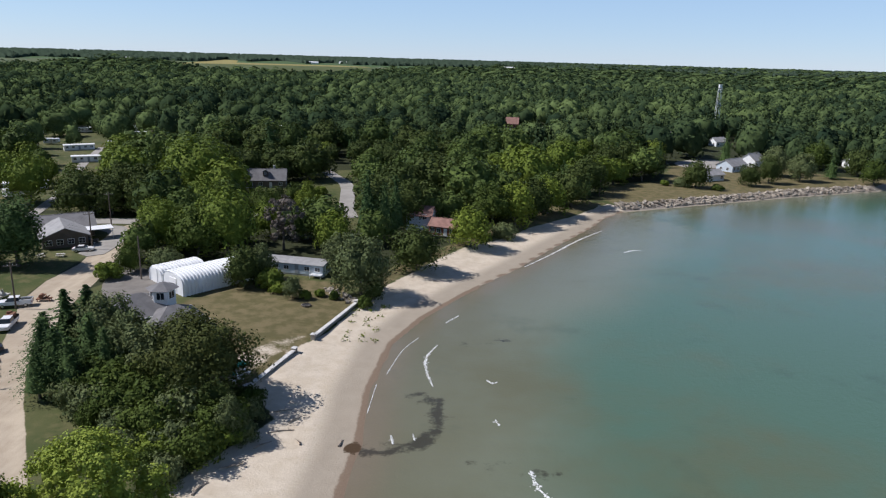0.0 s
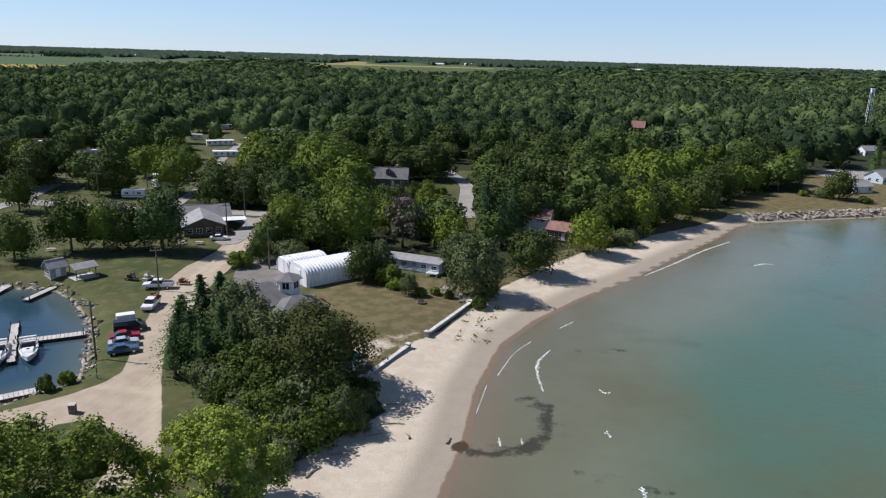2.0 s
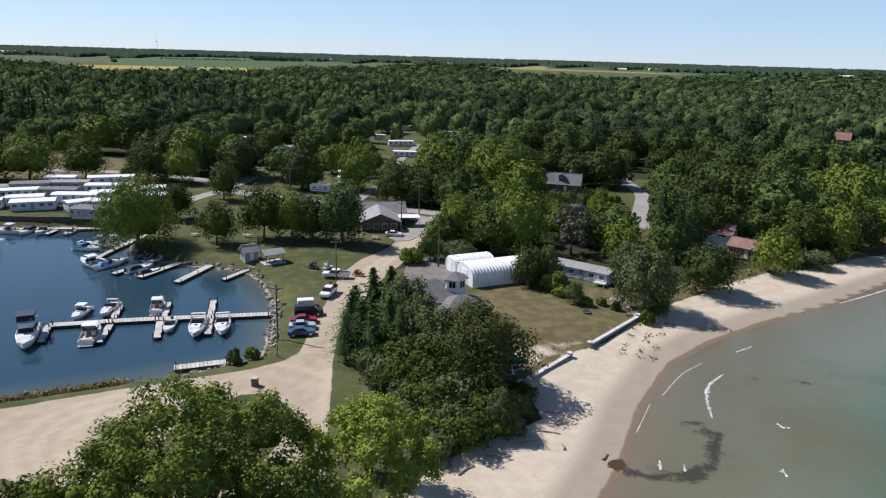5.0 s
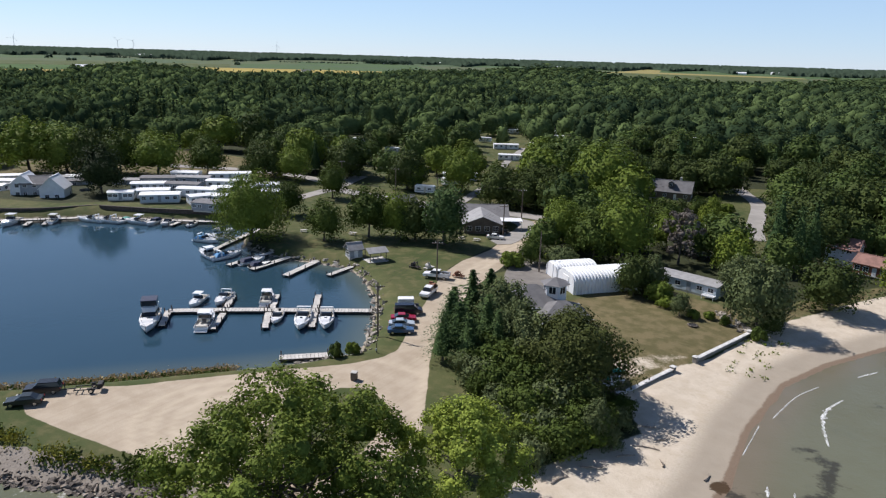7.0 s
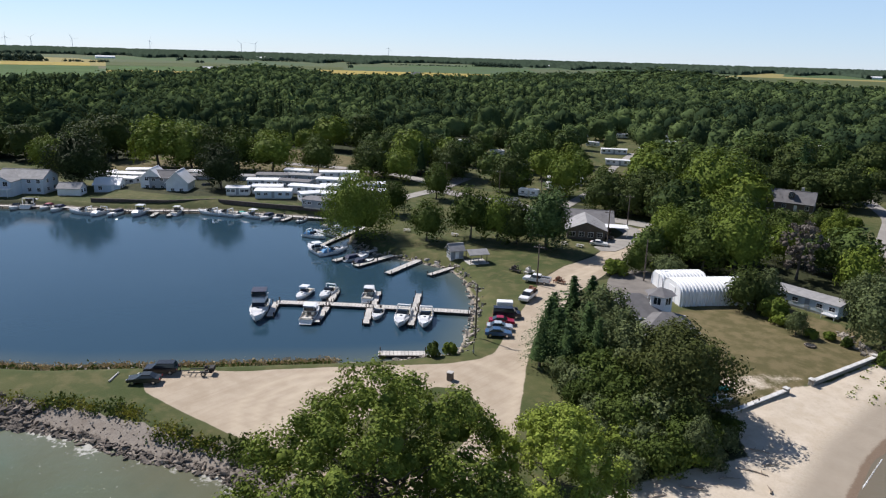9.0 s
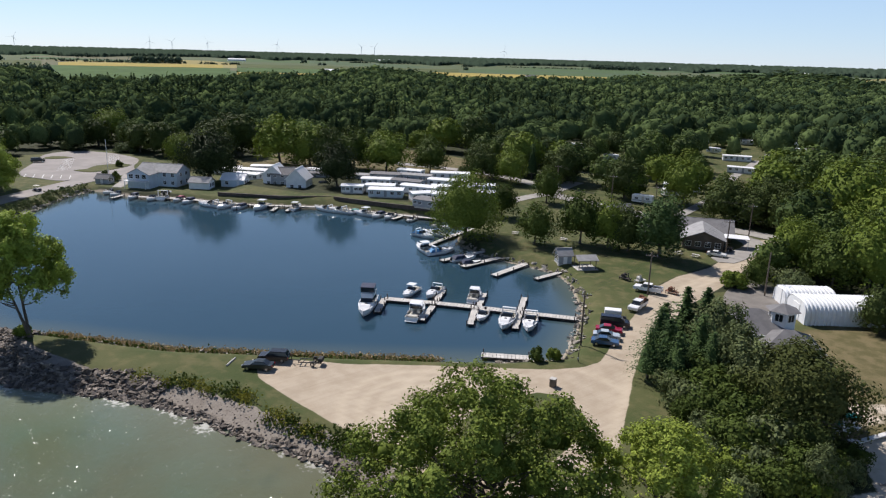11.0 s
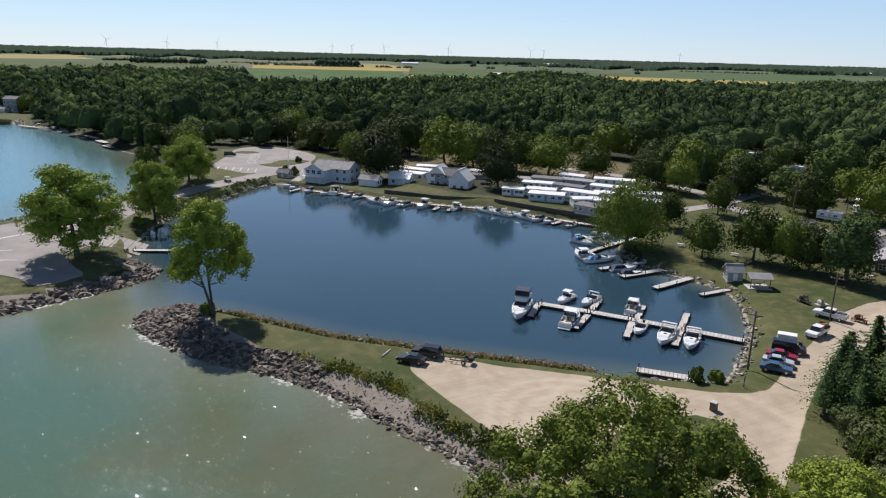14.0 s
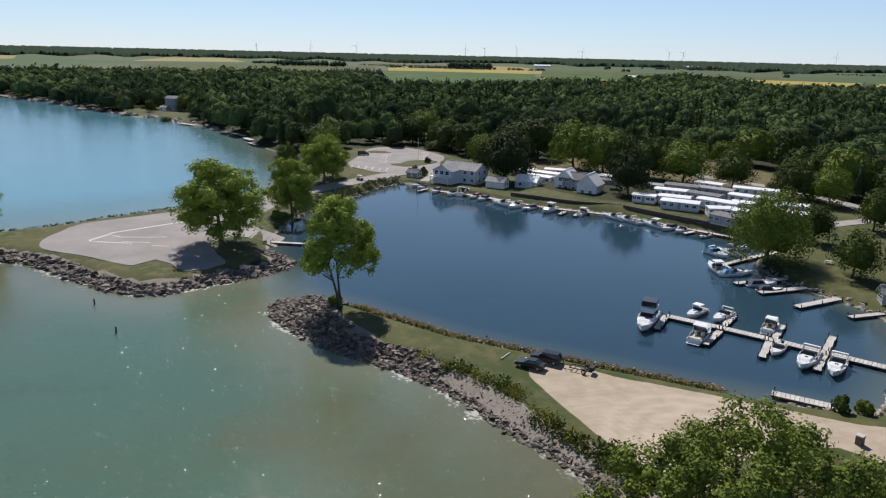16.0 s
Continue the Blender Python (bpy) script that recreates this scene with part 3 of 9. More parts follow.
NORTH_RAISED = [(-160, 137.5), (-177, 127.5), (-193, 120), (-204, 107), (-212, 100), (-222, 92), (-240, 110), (-236, 140), (-215, 170), (-180, 170), (-165, 160)]
EDGE_BY_AZIMUTH = ([-40, -8, -3, 3, 6.4, 10, 12.5, 14, 20, 22, 24.6, 27, 31.5, 35.4, 37, 40, 44.7, 49, 50.5, 53, 56, 58.2, 60.2, 61, 65, 67.6, 69, 72.6, 76, 78, 78.8, 82, 86, 87.3, 89, 125],
                   [4500, 4100, 2800, 2500, 1900, 1600, 1500, 1750, 1900, 2900, 3200, 2400, 2050, 1900, 1500, 1310, 1310, 1215, 1400, 1680, 1850, 1680, 1250, 1124, 1169, 1000, 1050, 909, 957, 875, 1250, 1340, 1290, 1580, 1300, 1300])


def azimuth(x, y):
    return np.degrees(np.arctan2(-np.asarray(x, float), np.asarray(y, float)))


def woods_edge(x, y):
    return np.interp(azimuth(x, y), *EDGE_BY_AZIMUTH)


BACK_LOT = [(-285, 112), (-260, 136), (-232, 172), (-205, 188), (-186, 197), (-200, 212), (-250, 222), (-296, 216), (-306, 180), (-300, 140)]
CAMP = [(-104, 205), (-170, 205), (-215, 260), (-250, 340), (-220, 420), (-150, 420), (-118, 330), (-110, 260)]
FAR_LAWN = [(-604, -88), (-560, -68), (-520, -48), (-497, -34), (-489, -26), (-545, -29), (-576, -32), (-594, -38), (-608, -60)]
OPEN_LAND = [NORTH_YARD, FAR_LAWN, BACK_LOT, NEAR_YARD, PARK, SAND_AREA, BEACH_MARGIN, RIGHT_LAWN, LAWN, GREY_HOUSE_YARD, LANE_GAP]


def axis_steps(bands, grow, far):
    """Grid lines: bands of (start, end, step) and growing steps out to the horizon on both sides."""
    v = np.concatenate([np.arange(a, b, s) for a, b, s in bands] + [[bands[-1][1]]])
    lo, hi, step = [v[0]], [v[-1]], bands[0][2]
    while lo[-1] > -far:
        step *= grow
        lo.append(lo[-1] - step)
    step = bands[-1][2]
    while hi[-1] < far:
        step *= grow
        hi.append(hi[-1] + step)
    return np.concatenate([lo[:0:-1], v, hi[1:]])


def grid_sheet(gx, gy):
    X, Y = np.meshgrid(gx, gy)
    nx, ny = len(gx), len(gy)
    i = np.arange(nx * ny).reshape(ny, nx)
    quads = np.stack([i[:-1, :-1], i[:-1, 1:], i[1:, 1:], i[1:, :-1]], -1).reshape(-1, 4)
    return X.ravel(), Y.ravel(), quads


WEED_LINES = [[(-11, 81), (-7, 80), (-2, 82), (0.5, 88), (0, 94), (-4, 96)], [(4, 78), (9, 77), (16, 75)], [(4, 116), (12, 118)], [(8, 132), (16, 131)], [(0, 138), (14, 158), (34, 190)], [(56, 226), (62, 231)]]


def build_ground():
    gx = axis_steps([(-300, -150, 2.2), (-150, 8, 0.9), (8, 220, 3.0)], 1.13, 4900)
    gy = axis_steps([(-75, 24, 1.6), (24, 150, 0.9), (150, 330, 2.5)], 1.13, 4900)
    X, Y, quads = grid_sheet(gx, gy)
    Z, dist, wide = height(X, Y)
    r = np.hypot(X, Y)
    bump = np.array([noise.noise((x * 0.15, y * 0.15, 0)) for x, y in zip(X, Y)])
    Z = Z + np.where((dist > 3) & (r < 400), bump * 0.12, 0)
    a = {}
    a["sand"] = np.maximum(soft_zone(X, Y, SAND_AREA, 1.5), np.where((wide > 20) & (dist < 8), 1, 0))
    a["sand"] = np.maximum(a["sand"], 0.5 * soft_zone(X, Y, [(-29, 93), (-36, 97), (-34, 108), (-27, 116), (-21, 118), (-24, 108)], 2.5))
    a["gravel"] = np.clip(soft_zone(X, Y, GRAVEL_LOT, 0.8) - soft_zone(X, Y, GRASS_ISLAND, 0.8), 0, 1)
    a["pebble"] = np.maximum(soft_zone(X, Y, PEBBLES, 1.2), np.where((wide < 6.5) & (wide > 4.5) & (dist < 4.5) & (r < 420), 1, 0))
    a["wet"] = np.where(wide > 20, np.clip(1.0 - dist / 11.0, 0, 1), np.clip(0.7 - dist / 2.0, 0, 1))
    a["strand"] = np.where(wide > 20, np.exp(-((dist - 0.5) / 1.1) ** 2), 0)
    a["dry"] = np.maximum.reduce([soft_zone(X, Y, LAWN, 2.0), 0.75 * soft_zone(X, Y, RIGHT_LAWN, 3.0), 0.3 * soft_zone(X, Y, NEAR_YARD, 3.0), 0.35 * soft_zone(X, Y, NORTH_YARD, 3.0), 0.4 * soft_zone(X, Y, PARK, 3.0), 0.7 * soft_zone(X, Y, BACK_LOT, 3.0), 0.7 * soft_zone(X, Y, BEACH_MARGIN, 1.5), 0.4 * soft_zone(X, Y, CAMP, 8.0)])
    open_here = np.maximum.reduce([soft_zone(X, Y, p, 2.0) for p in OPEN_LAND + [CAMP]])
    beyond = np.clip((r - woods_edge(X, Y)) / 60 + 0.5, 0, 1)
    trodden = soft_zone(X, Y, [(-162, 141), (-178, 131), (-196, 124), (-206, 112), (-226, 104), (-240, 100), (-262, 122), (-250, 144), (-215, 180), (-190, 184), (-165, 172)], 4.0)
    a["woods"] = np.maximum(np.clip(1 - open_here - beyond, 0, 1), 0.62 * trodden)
    a["field"] = beyond
    centre = np.array(smooth_line([(-38, 56), (-48, 73), (-58, 92), (-68, 113), (-75, 130), (-78, 152), (-83, 175), (-86, 188)]))
    d = line_distance(X, Y, centre)
    turn = np.abs(np.hypot(X + 68, Y - 56) - 9)
    a["track"] = np.clip(np.exp(-((d - 1.1) / 0.7) ** 2) + np.exp(-(turn / 0.6) ** 2) + np.exp(-((turn - 2.6) / 0.6) ** 2) + 0.7 * np.exp(-((np.hypot(X + 60, Y - 66) - 17) / 0.7) ** 2), 0, 1)
    a["weed"] = np.clip(0.65 * np.exp(-(((X + 11) / 1.6) ** 2 + ((Y - 80.5) / 1.6) ** 2)) + np.where(wide > 20, 0.36 * np.exp(-((dist - 0.8) / 1.0) ** 2), 0), 0, 1)
    me = mesh_np("ground", np.stack([X, Y, Z], -1), quads, None, MAT_GROUND, a, True)
    tagged(new("ground", me), "grassy land with sand beach, gravel lanes and farm fields", "ground", kind="structure")


def build_water():
    gx = axis_steps([(-300, -150, 4.0), (-150, 30, 2.0), (30, 220, 5.0)], 1.18, 4900)
    gy = axis_steps([(-90, -20, 4.0), (-20, 130, 2.0), (130, 300, 4.0)], 1.18, 4900)
    X, Y, quads = grid_sheet(gx, gy)
    _, dist, wide = height(X, Y)
    out = -dist
    harbour_poly = np.array(BANK + QUAY + INNER + [PARKROCK[0], (-158, 11), (-146, 12), (-137, 15)], float)
    a = {"harbour": soft_zone(X, Y, harbour_poly, 7.0)}
    reach = np.where(wide > 20, 45.0, 30.0)
    a["edge"] = np.where(wide > 20, np.clip(1 - out / 7.0, 0, 1), 0)
    a["shore"] = np.clip(1 - out / reach, 0, 1) * np.where(wide > 20, 1.0, 0.62)
    # where the sky's reflection is coloured in: by bearing and distance
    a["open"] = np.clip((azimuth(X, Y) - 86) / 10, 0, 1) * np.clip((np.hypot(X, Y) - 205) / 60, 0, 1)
    weed = np.zeros(X.shape)
    for k, line in enumerate(WEED_LINES):
        d = line_distance(X, Y, np.array(line, float))
        weed = np.maximum(weed, np.exp(-(d / (1.5 if k == 0 else 1.7)) ** 2) * (1.0 if k == 0 else 0.55))
    a["weed"] = weed
    a["foam"] = np.where((wide < 6.5) & (wide > 5.2) & (X > -200) & (np.hypot(X, Y) < 200), np.clip(1 - out / 5.5, 0, 1), 0) * (1 - a["harbour"])
    me = mesh_np("lake_water", np.stack([X, Y, X * 0], -1), quads, None, MAT_WATER, a, True)
    tagged(new("water", me), "green lake shallows and dark blue harbour basin with small ripples", "water", kind="structure")


build_ground()
build_water()

# ---------------------------------------------------------------- plants
def ico_np(sub=1):
    if sub == 0:
        v = np.array([(1, 0, 0), (0, 1, 0), (-1, 0, 0), (0, -1, 0), (0, 0, 1), (0, 0, -1)], float)
        return v, np.array([(0, 1, 4), (1, 2, 4), (2, 3, 4), (3, 0, 4), (1, 0, 5), (2, 1, 5), (3, 2, 5), (0, 3, 5)])
    bm = bmesh.new()
    bmesh.ops.create_icosphere(bm, subdivisions=sub, radius=1.0)
    v = np.array([p.co[:] for p in bm.verts])
    f = np.array([[q.index for q in p.verts] for p in bm.faces])
    bm.free()
    return v, f


def leaf_quads(rng, centres, normals, size, jitter=0.34):
    """Small bent leaf clumps: diamonds that face roughly along the normals."""
    n = len(centres)
    nor = normals + rng.normal(0, jitter, (n, 3))
    nor /= np.linalg.norm(nor, axis=1)[:, None] + 1e-9
    t = np.cross(nor, rng.normal(0, 1, (n, 3)))
    t /= np.linalg.norm(t, axis=1)[:, None] + 1e-9
    b = np.cross(nor, t)
    s = (size * rng.uniform(0.55, 1.35, n))[:, None]
    w = s * rng.uniform(0.5, 0.9, n)[:, None]
    v = np.stack([centres - t * s, centres - b * w + nor * s * 0.15, centres + t * s, centres + b * w + nor * s * 0.15], 1).reshape(-1, 3)
    return v, np.arange(4 * n).reshape(n, 4)


def crown_np(seed, radius, tall, lumps, leaves, leaf, core=0.8, flat=0.85, sub=1, lobes=7, loose=1.0, spray=None):
    """A crown from z = 0 to tall: lobes in an egg, each of many lumps that bear leaf clumps, so that the outline is uneven."""
    rng = np.random.default_rng(seed)
    ico_v, ico_f = ico_np(sub)
    unit = min(radius, tall * 0.6)
    big = []
    # lobes in rings: a narrow top, the widest ring below the middle
    if lobes <= 6:
        rings = ((0.62, 1, 0.1, 0.42), (0.2, 3, 0.46, 0.42), (-0.3, lobes - 3, 0.58, 0.42))
    elif lobes <= 10:
        rings = ((0.72, 1, 0.08, 0.34), (0.36, 3, 0.42, 0.36), (-0.05, 4, 0.62, 0.36), (-0.5, 4, 0.6, 0.34), (-0.82, 3, 0.42, 0.3))
    else:
        rings = ((0.84, 1, 0.06, 0.22), (0.58, 4, 0.36, 0.26), (0.25, 6, 0.58, 0.27), (-0.12, 7, 0.74, 0.27), (-0.5, 6, 0.74, 0.25), (0.1, 2, 0.2, 0.34))
        if lobes > 20:
            rings += ((-0.8, 6, 0.56, 0.24), (-0.35, 4, 0.36, 0.3))
    for up, count, ring, br in rings:
        first_a = rng.uniform(0, 6.283)
        for k in range(count):
            a = first_a + 6.283 * (k + rng.uniform(-0.25, 0.25)) / count
            q = ring * rng.uniform(0.82, 1.14)
            big.append((q * math.cos(a), q * math.sin(a), up + rng.uniform(-0.12, 0.12), br * rng.uniform(0.82, 1.2) * loose))
    lobes = len(big)
    C, R = [], []
    for k in range(lumps):
        bx, by, bz, br = big[k % lobes]
        d = rng.normal(0, 1, 3) + [bx * 0.8, by * 0.8, 0.35]
        d /= np.linalg.norm(d)
        lr = rng.uniform(*spray) if spray else rng.uniform(0.08, 0.2) if lumps > 20 else rng.uniform(0.2, 0.32)
        q = np.array([bx, by, bz]) + d * br * rng.uniform(0.55, 0.95)
        C.append((q[0] * radius, q[1] * radius, tall * 0.47 + q[2] * tall * 0.47))
        R.append(lr * unit)
    C, R = np.array(C), np.array(R)
    wt = R ** 2 / (R ** 2).sum()
    pick = rng.choice(len(R), leaves, p=wt)
    d = rng.normal(0, 1, (leaves, 3))
    d += np.array([0, 0, 0.3]) + 0.6 * (C[pick] - [0, 0, tall * 0.45]) / radius
    d /= np.linalg.norm(d, axis=1)[:, None]
    centres = C[pick] + d * (R[pick] * rng.uniform(0.35, 1.65, leaves))[:, None] * [1, 1, flat]
    lv, lf = leaf_quads(rng, centres, d, leaf)
    # smooth inner masses that close the gaps between the leaf clumps
    lobes_c = np.array([(x * radius * 0.95, y * radius * 0.95, tall * 0.47 + z * tall * 0.45) for x, y, z, _ in big])
    lobes_r = np.array([r for *_, r in big]) * unit * core
    cv = (lobes_c[:, None, :] + ico_v[None] * lobes_r[:, None, None] * [1, 1, flat] * rng.uniform(0.85, 1.12, (len(lobes_r), len(ico_v), 1))).reshape(-1, 3)
    cf = (ico_f[None] + (np.arange(len(lobes_r)) * len(ico_v))[:, None, None]).reshape(-1, 3)
    return np.concatenate([lv, cv]), lf, cf + len(lv)


def canopy_np(seed, radius, tall, leaves, leaf, sub=2, lobes=16, least=0.52, inner=0.86, ragged=0.1):
    """A dense crown: a hull that billows round many lobes with deep clefts, with leaf clumps all over it."""
    rng = np.random.default_rng(seed)
    d, f = ico_np(sub)
    # lobes spread evenly over the dome, fewer and lower ones round the skirt
    k = np.arange(lobes) + 0.5
    up = 1 - 1.72 * k / lobes
    turn = k * 2.39996 + rng.normal(0, 0.22, lobes)
    flat = np.sqrt(np.clip(1 - up ** 2, 0, 1))
    L = np.stack([flat * np.cos(turn), flat * np.sin(turn), up], -1) + rng.normal(0, 0.07, (lobes, 3))
    L /= np.linalg.norm(L, axis=1)[:, None]
    L *= rng.uniform(0.5, 0.72, (lobes, 1))
    R = rng.uniform(0.24, 0.4, lobes) * (14 / lobes) ** 0.3

    def hull(u):
        w = u @ L.T
        inside_lobe = w ** 2 - (L ** 2).sum(1)[None] + R[None] ** 2
        reach = np.where(inside_lobe > 0, w + np.sqrt(np.maximum(inside_lobe, 0)), 0)
        return np.maximum(least, reach.max(1)), reach.argmax(1)

    def place(u, r):
        p = u * r[:, None]
        flare = np.where(p[:, 2] < 0, 1 + 0.18 * np.clip(-p[:, 2] / 0.5, 0, 1), 1.0)
        p = p * np.stack([flare, flare, np.ones(len(p))], -1)
        return np.stack([p[:, 0] * radius, p[:, 1] * radius, tall * 0.42 + p[:, 2] * tall * 0.57], -1)

    u = rng.normal(0, 1, (leaves * 2, 3)) + [0, 0, 0.12]
    u /= np.linalg.norm(u, axis=1)[:, None]
    r, near = hull(u)
    # more leaves stand on the lobes than in the clefts between them
    keep = np.argsort(-(r + rng.uniform(0, 0.55, len(r))))[:leaves]
    u, r, near = u[keep], r[keep], near[keep]
    c = place(u, r * (0.93 + (0.07 + ragged) * rng.uniform(0, 1, leaves) ** 1.4))
    nor = u * r[:, None] - L[near] * 0.85
    nor /= np.linalg.norm(nor, axis=1)[:, None]
    lv, lf = leaf_quads(rng, c, nor, leaf, 0.16 if ragged < 0.1 else 0.34)
    cv = place(d, hull(d)[0] * rng.uniform(inner - 0.05, inner + 0.05, len(d)))
    return np.concatenate([lv, cv]), lf, f + len(lv)


def conifer_np(seed, radius, tall, levels, arms, clumps=5, leaf=0.42, taper=0.8):
    """Whorls of uneven drooping boughs, each with clumps of needles along it, round a narrow core."""
    rng = np.random.default_rng(seed)
    C, N = [], []
    for k in range(levels):
        s = (k + 0.3) / levels
        z = tall * (0.05 + 0.95 * s)
        r = radius * (1 - s) ** taper * rng.uniform(0.75, 1.15) + 0.12
        m = max(4, int(arms * (1 - 0.55 * s)))
        for a in rng.uniform(0, 6.283) + np.arange(m) * 6.283 / m + rng.normal(0, 0.25, m):
            l = r * rng.uniform(0.55, 1.15)
            d = np.array([math.cos(a), math.sin(a), 0])
            droop = rng.uniform(0.05, 0.35)
            for j in range(clumps):
                t = (j + 0.8) / clumps
                side = np.array([-d[1], d[0], 0]) * rng.normal(0, 0.2 * l * (1.1 - t))
                C.append(d * l * t + side + [0, 0, z - droop * l * t * t + rng.normal(0, 0.1)] + rng.normal(0, 0.05 * l, 3) * [1, 1, 0.5])
                N.append(d * 0.55 + [0, 0, 0.85])
    v, q = leaf_quads(rng, np.array(C), np.array(N), leaf)
    n, m = len(v), 7
    core = [(0.5 * radius * (1 - f) * math.cos(6.283 * (i + 0.5 * (f > 0.3)) / m), 0.5 * radius * (1 - f) * math.sin(6.283 * (i + 0.5 * (f > 0.3)) / m), tall * (0.05 + 0.9 * f)) for f in (0, 0.35, 0.7) for i in range(m)] + [(0, 0, tall * 0.98)]
    T = [t for j in (0, 1) for i in range(m) for t in ((n + j * m + i, n + j * m + (i + 1) % m, n + (j + 1) * m + i), (n + j * m + (i + 1) % m, n + (j + 1) * m + (i + 1) % m, n + (j + 1) * m + i))]
    T += [(n + 2 * m + i, n + 2 * m + (i + 1) % m, n + 3 * m) for i in range(m)]
    return np.concatenate([v, np.array(core)]), q, np.array(T)


def tube_np(paths, sides=6):
    V, Q, n = [], [], 0
    for pts, radii in paths:
        pts = np.array(pts, float)
        for i, (p, r) in enumerate(zip(pts, radii)):
            d = pts[min(i + 1, len(pts) - 1)] - pts[max(i - 1, 0)]
            d /= np.linalg.norm(d) + 1e-9
            u = np.cross(d, (0.3, 1, 0.1))
            u /= np.linalg.norm(u)
            w = np.cross(d, u)
            for k in range(sides):
                a = 6.283 * k / sides
                V.append(p + r * (math.cos(a) * u + math.sin(a) * w))
            if i:
                for k in range(sides):
                    Q.append((n + (i - 1) * sides + k, n + (i - 1) * sides + (k + 1) % sides, n + i * sides + (k + 1) % sides, n + i * sides + k))
        n += len(pts) * sides
    return np.array(V), np.array(Q)


def trunk_mesh(seed, tall, radius, spread, limbs, clear, stems=1):
    """A tapered trunk, or several stems, with limbs that reach into the crown."""
    rng = np.random.default_rng(seed)
    paths = []
    for st in range(stems):
        lean = rng.normal(0, 0.04 if stems == 1 else 0.09, 2)
        line = [np.array([lean[0] * tall * s + 0.12 * math.sin(3 * s + seed), lean[1] * tall * s, tall * (0.74 if stems == 1 else 0.6) * s]) for s in np.linspace(0, 1, 6)]
        rr = radius / (1 if stems == 1 else 1.5)
        paths.append((line, [rr * (1.35 if s == 0 else 1) * (1 - 0.8 * s) for s in np.linspace(0, 1, 6)]))
        for k in range(limbs):
            s = rng.uniform(clear, 0.85)
            p = line[0] + (line[-1] - line[0]) * s
            a, l = rng.uniform(0, 6.283), spread * rng.uniform(0.3, 0.62)
            end = p + np.array([math.cos(a) * l, math.sin(a) * l, l * rng.uniform(0.4, 0.9)])
            end[2] = min(end[2], tall * 0.8)
            mid = (p + end) / 2 + [0, 0, -0.1 * l]
            paths.append(([p, mid, end], [rr * 0.42, rr * 0.25, rr * 0.07]))
    v, q = tube_np(paths)
    return mesh_np("trunk", v, q, None, BARK, smooth=True)


TREES = {}


def tree_kind(key, label, category, radius, tall, clear, mat, seed, lumps=18, leaves=1400, leaf=0.42, conifer=False, stems=1, core=0.42, trunk=0.28, flat=0.85, limbs=7, lobes=7, loose=1.0, spray=None, dense=False):
    """Meshes of one kind of tree, shared by all trees of that kind."""
    if conifer:
        v, q, t = conifer_np(seed, radius, tall - clear, leaves, lumps, *((7, 0.07 * radius + 0.1) if key == "wood_pine" else (14, 0.18)), 0.6 if "pine" in key else 0.85)
    elif dense:
        v, q, t = canopy_np(seed, radius, tall - clear, leaves, leaf, 2, lumps, 0.45, core, 0.12 if dense == 2 else 0.32)
    else:
        v, q, t = crown_np(seed, radius, tall - clear, lumps, leaves, leaf, core, flat, 1, lobes, loose, spray)
    v = v + [0, 0, clear]
    crown = mesh_np("crown", v, q if len(q) else None, t, mat, smooth=True)
    TREES[key] = (label, category, tall, radius, crown, trunk_mesh(seed + 50, tall, trunk, radius, 0 if conifer else limbs, clear / tall + 0.2, stems))


def tree(key, x, y, h, spread=1.0, turn=0.0, z=None, label="", group="", squat=None):
    lab, cat, tall, radius, crown, trunk = TREES[key]
    s = h / tall
    zz = float(height(np.array([x]), np.array([y]))[0][0]) if z is None else z
    name = cat.replace(" ", "_")
    ob = thing(name, Matrix.LocRotScale((x, y, zz - 0.12), Euler((0, 0, turn)), (s * spread, s * spread, s)), label or lab, cat, group)
    part("trunk", trunk, None, ob)
    part("crown", crown, None, ob)
    return ob


tree_kind("oak", "broad green shade tree with dense rounded crown", "tree", 6.0, 13.0, 1.3, BROADLEAF, 11, 24, 2400, 0.33, core=0.86, dense=True)
tree_kind("ash", "tall green deciduous tree with uneven crown", "tree", 5.2, 15.0, 1.4, BROADLEAF, 12, 26, 2400, 0.33, core=0.84, dense=True)
tree_kind("elm", "wide green deciduous tree with billowing crown", "tree", 6.5, 14.0, 1.2, MAPLELEAF, 13, 30, 2400, 0.33, core=0.86, dense=True)
tree_kind("dark", "dark green dense round-crowned tree", "tree", 5.5, 12.0, 1.0, DARKLEAF, 14, 28, 2400, 0.33, core=0.88, dense=True)
tree_kind("shade", "very dark dense tree with two stems", "tree", 5.5, 12.0, 1.6, DEEPLEAF, 33, 22, 5200, 0.24, core=0.9, dense=True, stems=2)
tree_kind("lime", "bright yellow-green round-crowned tree", "tree", 5.0, 11.0, 0.9, LIMELEAF, 15, 22, 2400, 0.33, core=0.86, dense=True)
tree_kind("bare", "half-dead grey tree with thin bare twigs", "tree", 4.5, 13.0, 2.5, GREYLEAF, 16, 36, 1700, 0.28, core=0.4)
tree_kind("olive", "grey-green tree with loose feathery crown", "tree", 5.0, 11.0, 1.2, OLIVELEAF, 17, 30, 4200, 0.26, core=0.8, dense=True)
tree_kind("willow", "broad willow with drooping green crown", "tree", 8.0, 15.0, 1.6, MAPLELEAF, 18, 40, 9000, 0.23, trunk=0.42, core=0.82, dense=True)
tree_kind("cedar", "dark columnar evergreen tree on grass", "evergreen", 3.4, 15.0, 0.5, NEEDLES, 19, 44, 4200, 0.24, core=0.84, dense=True)
tree_kind("spruce", "dark green pointed spruce tree", "spruce", 3.4, 14.0, 0.6, NEEDLES, 20, 13, 24, conifer=True)
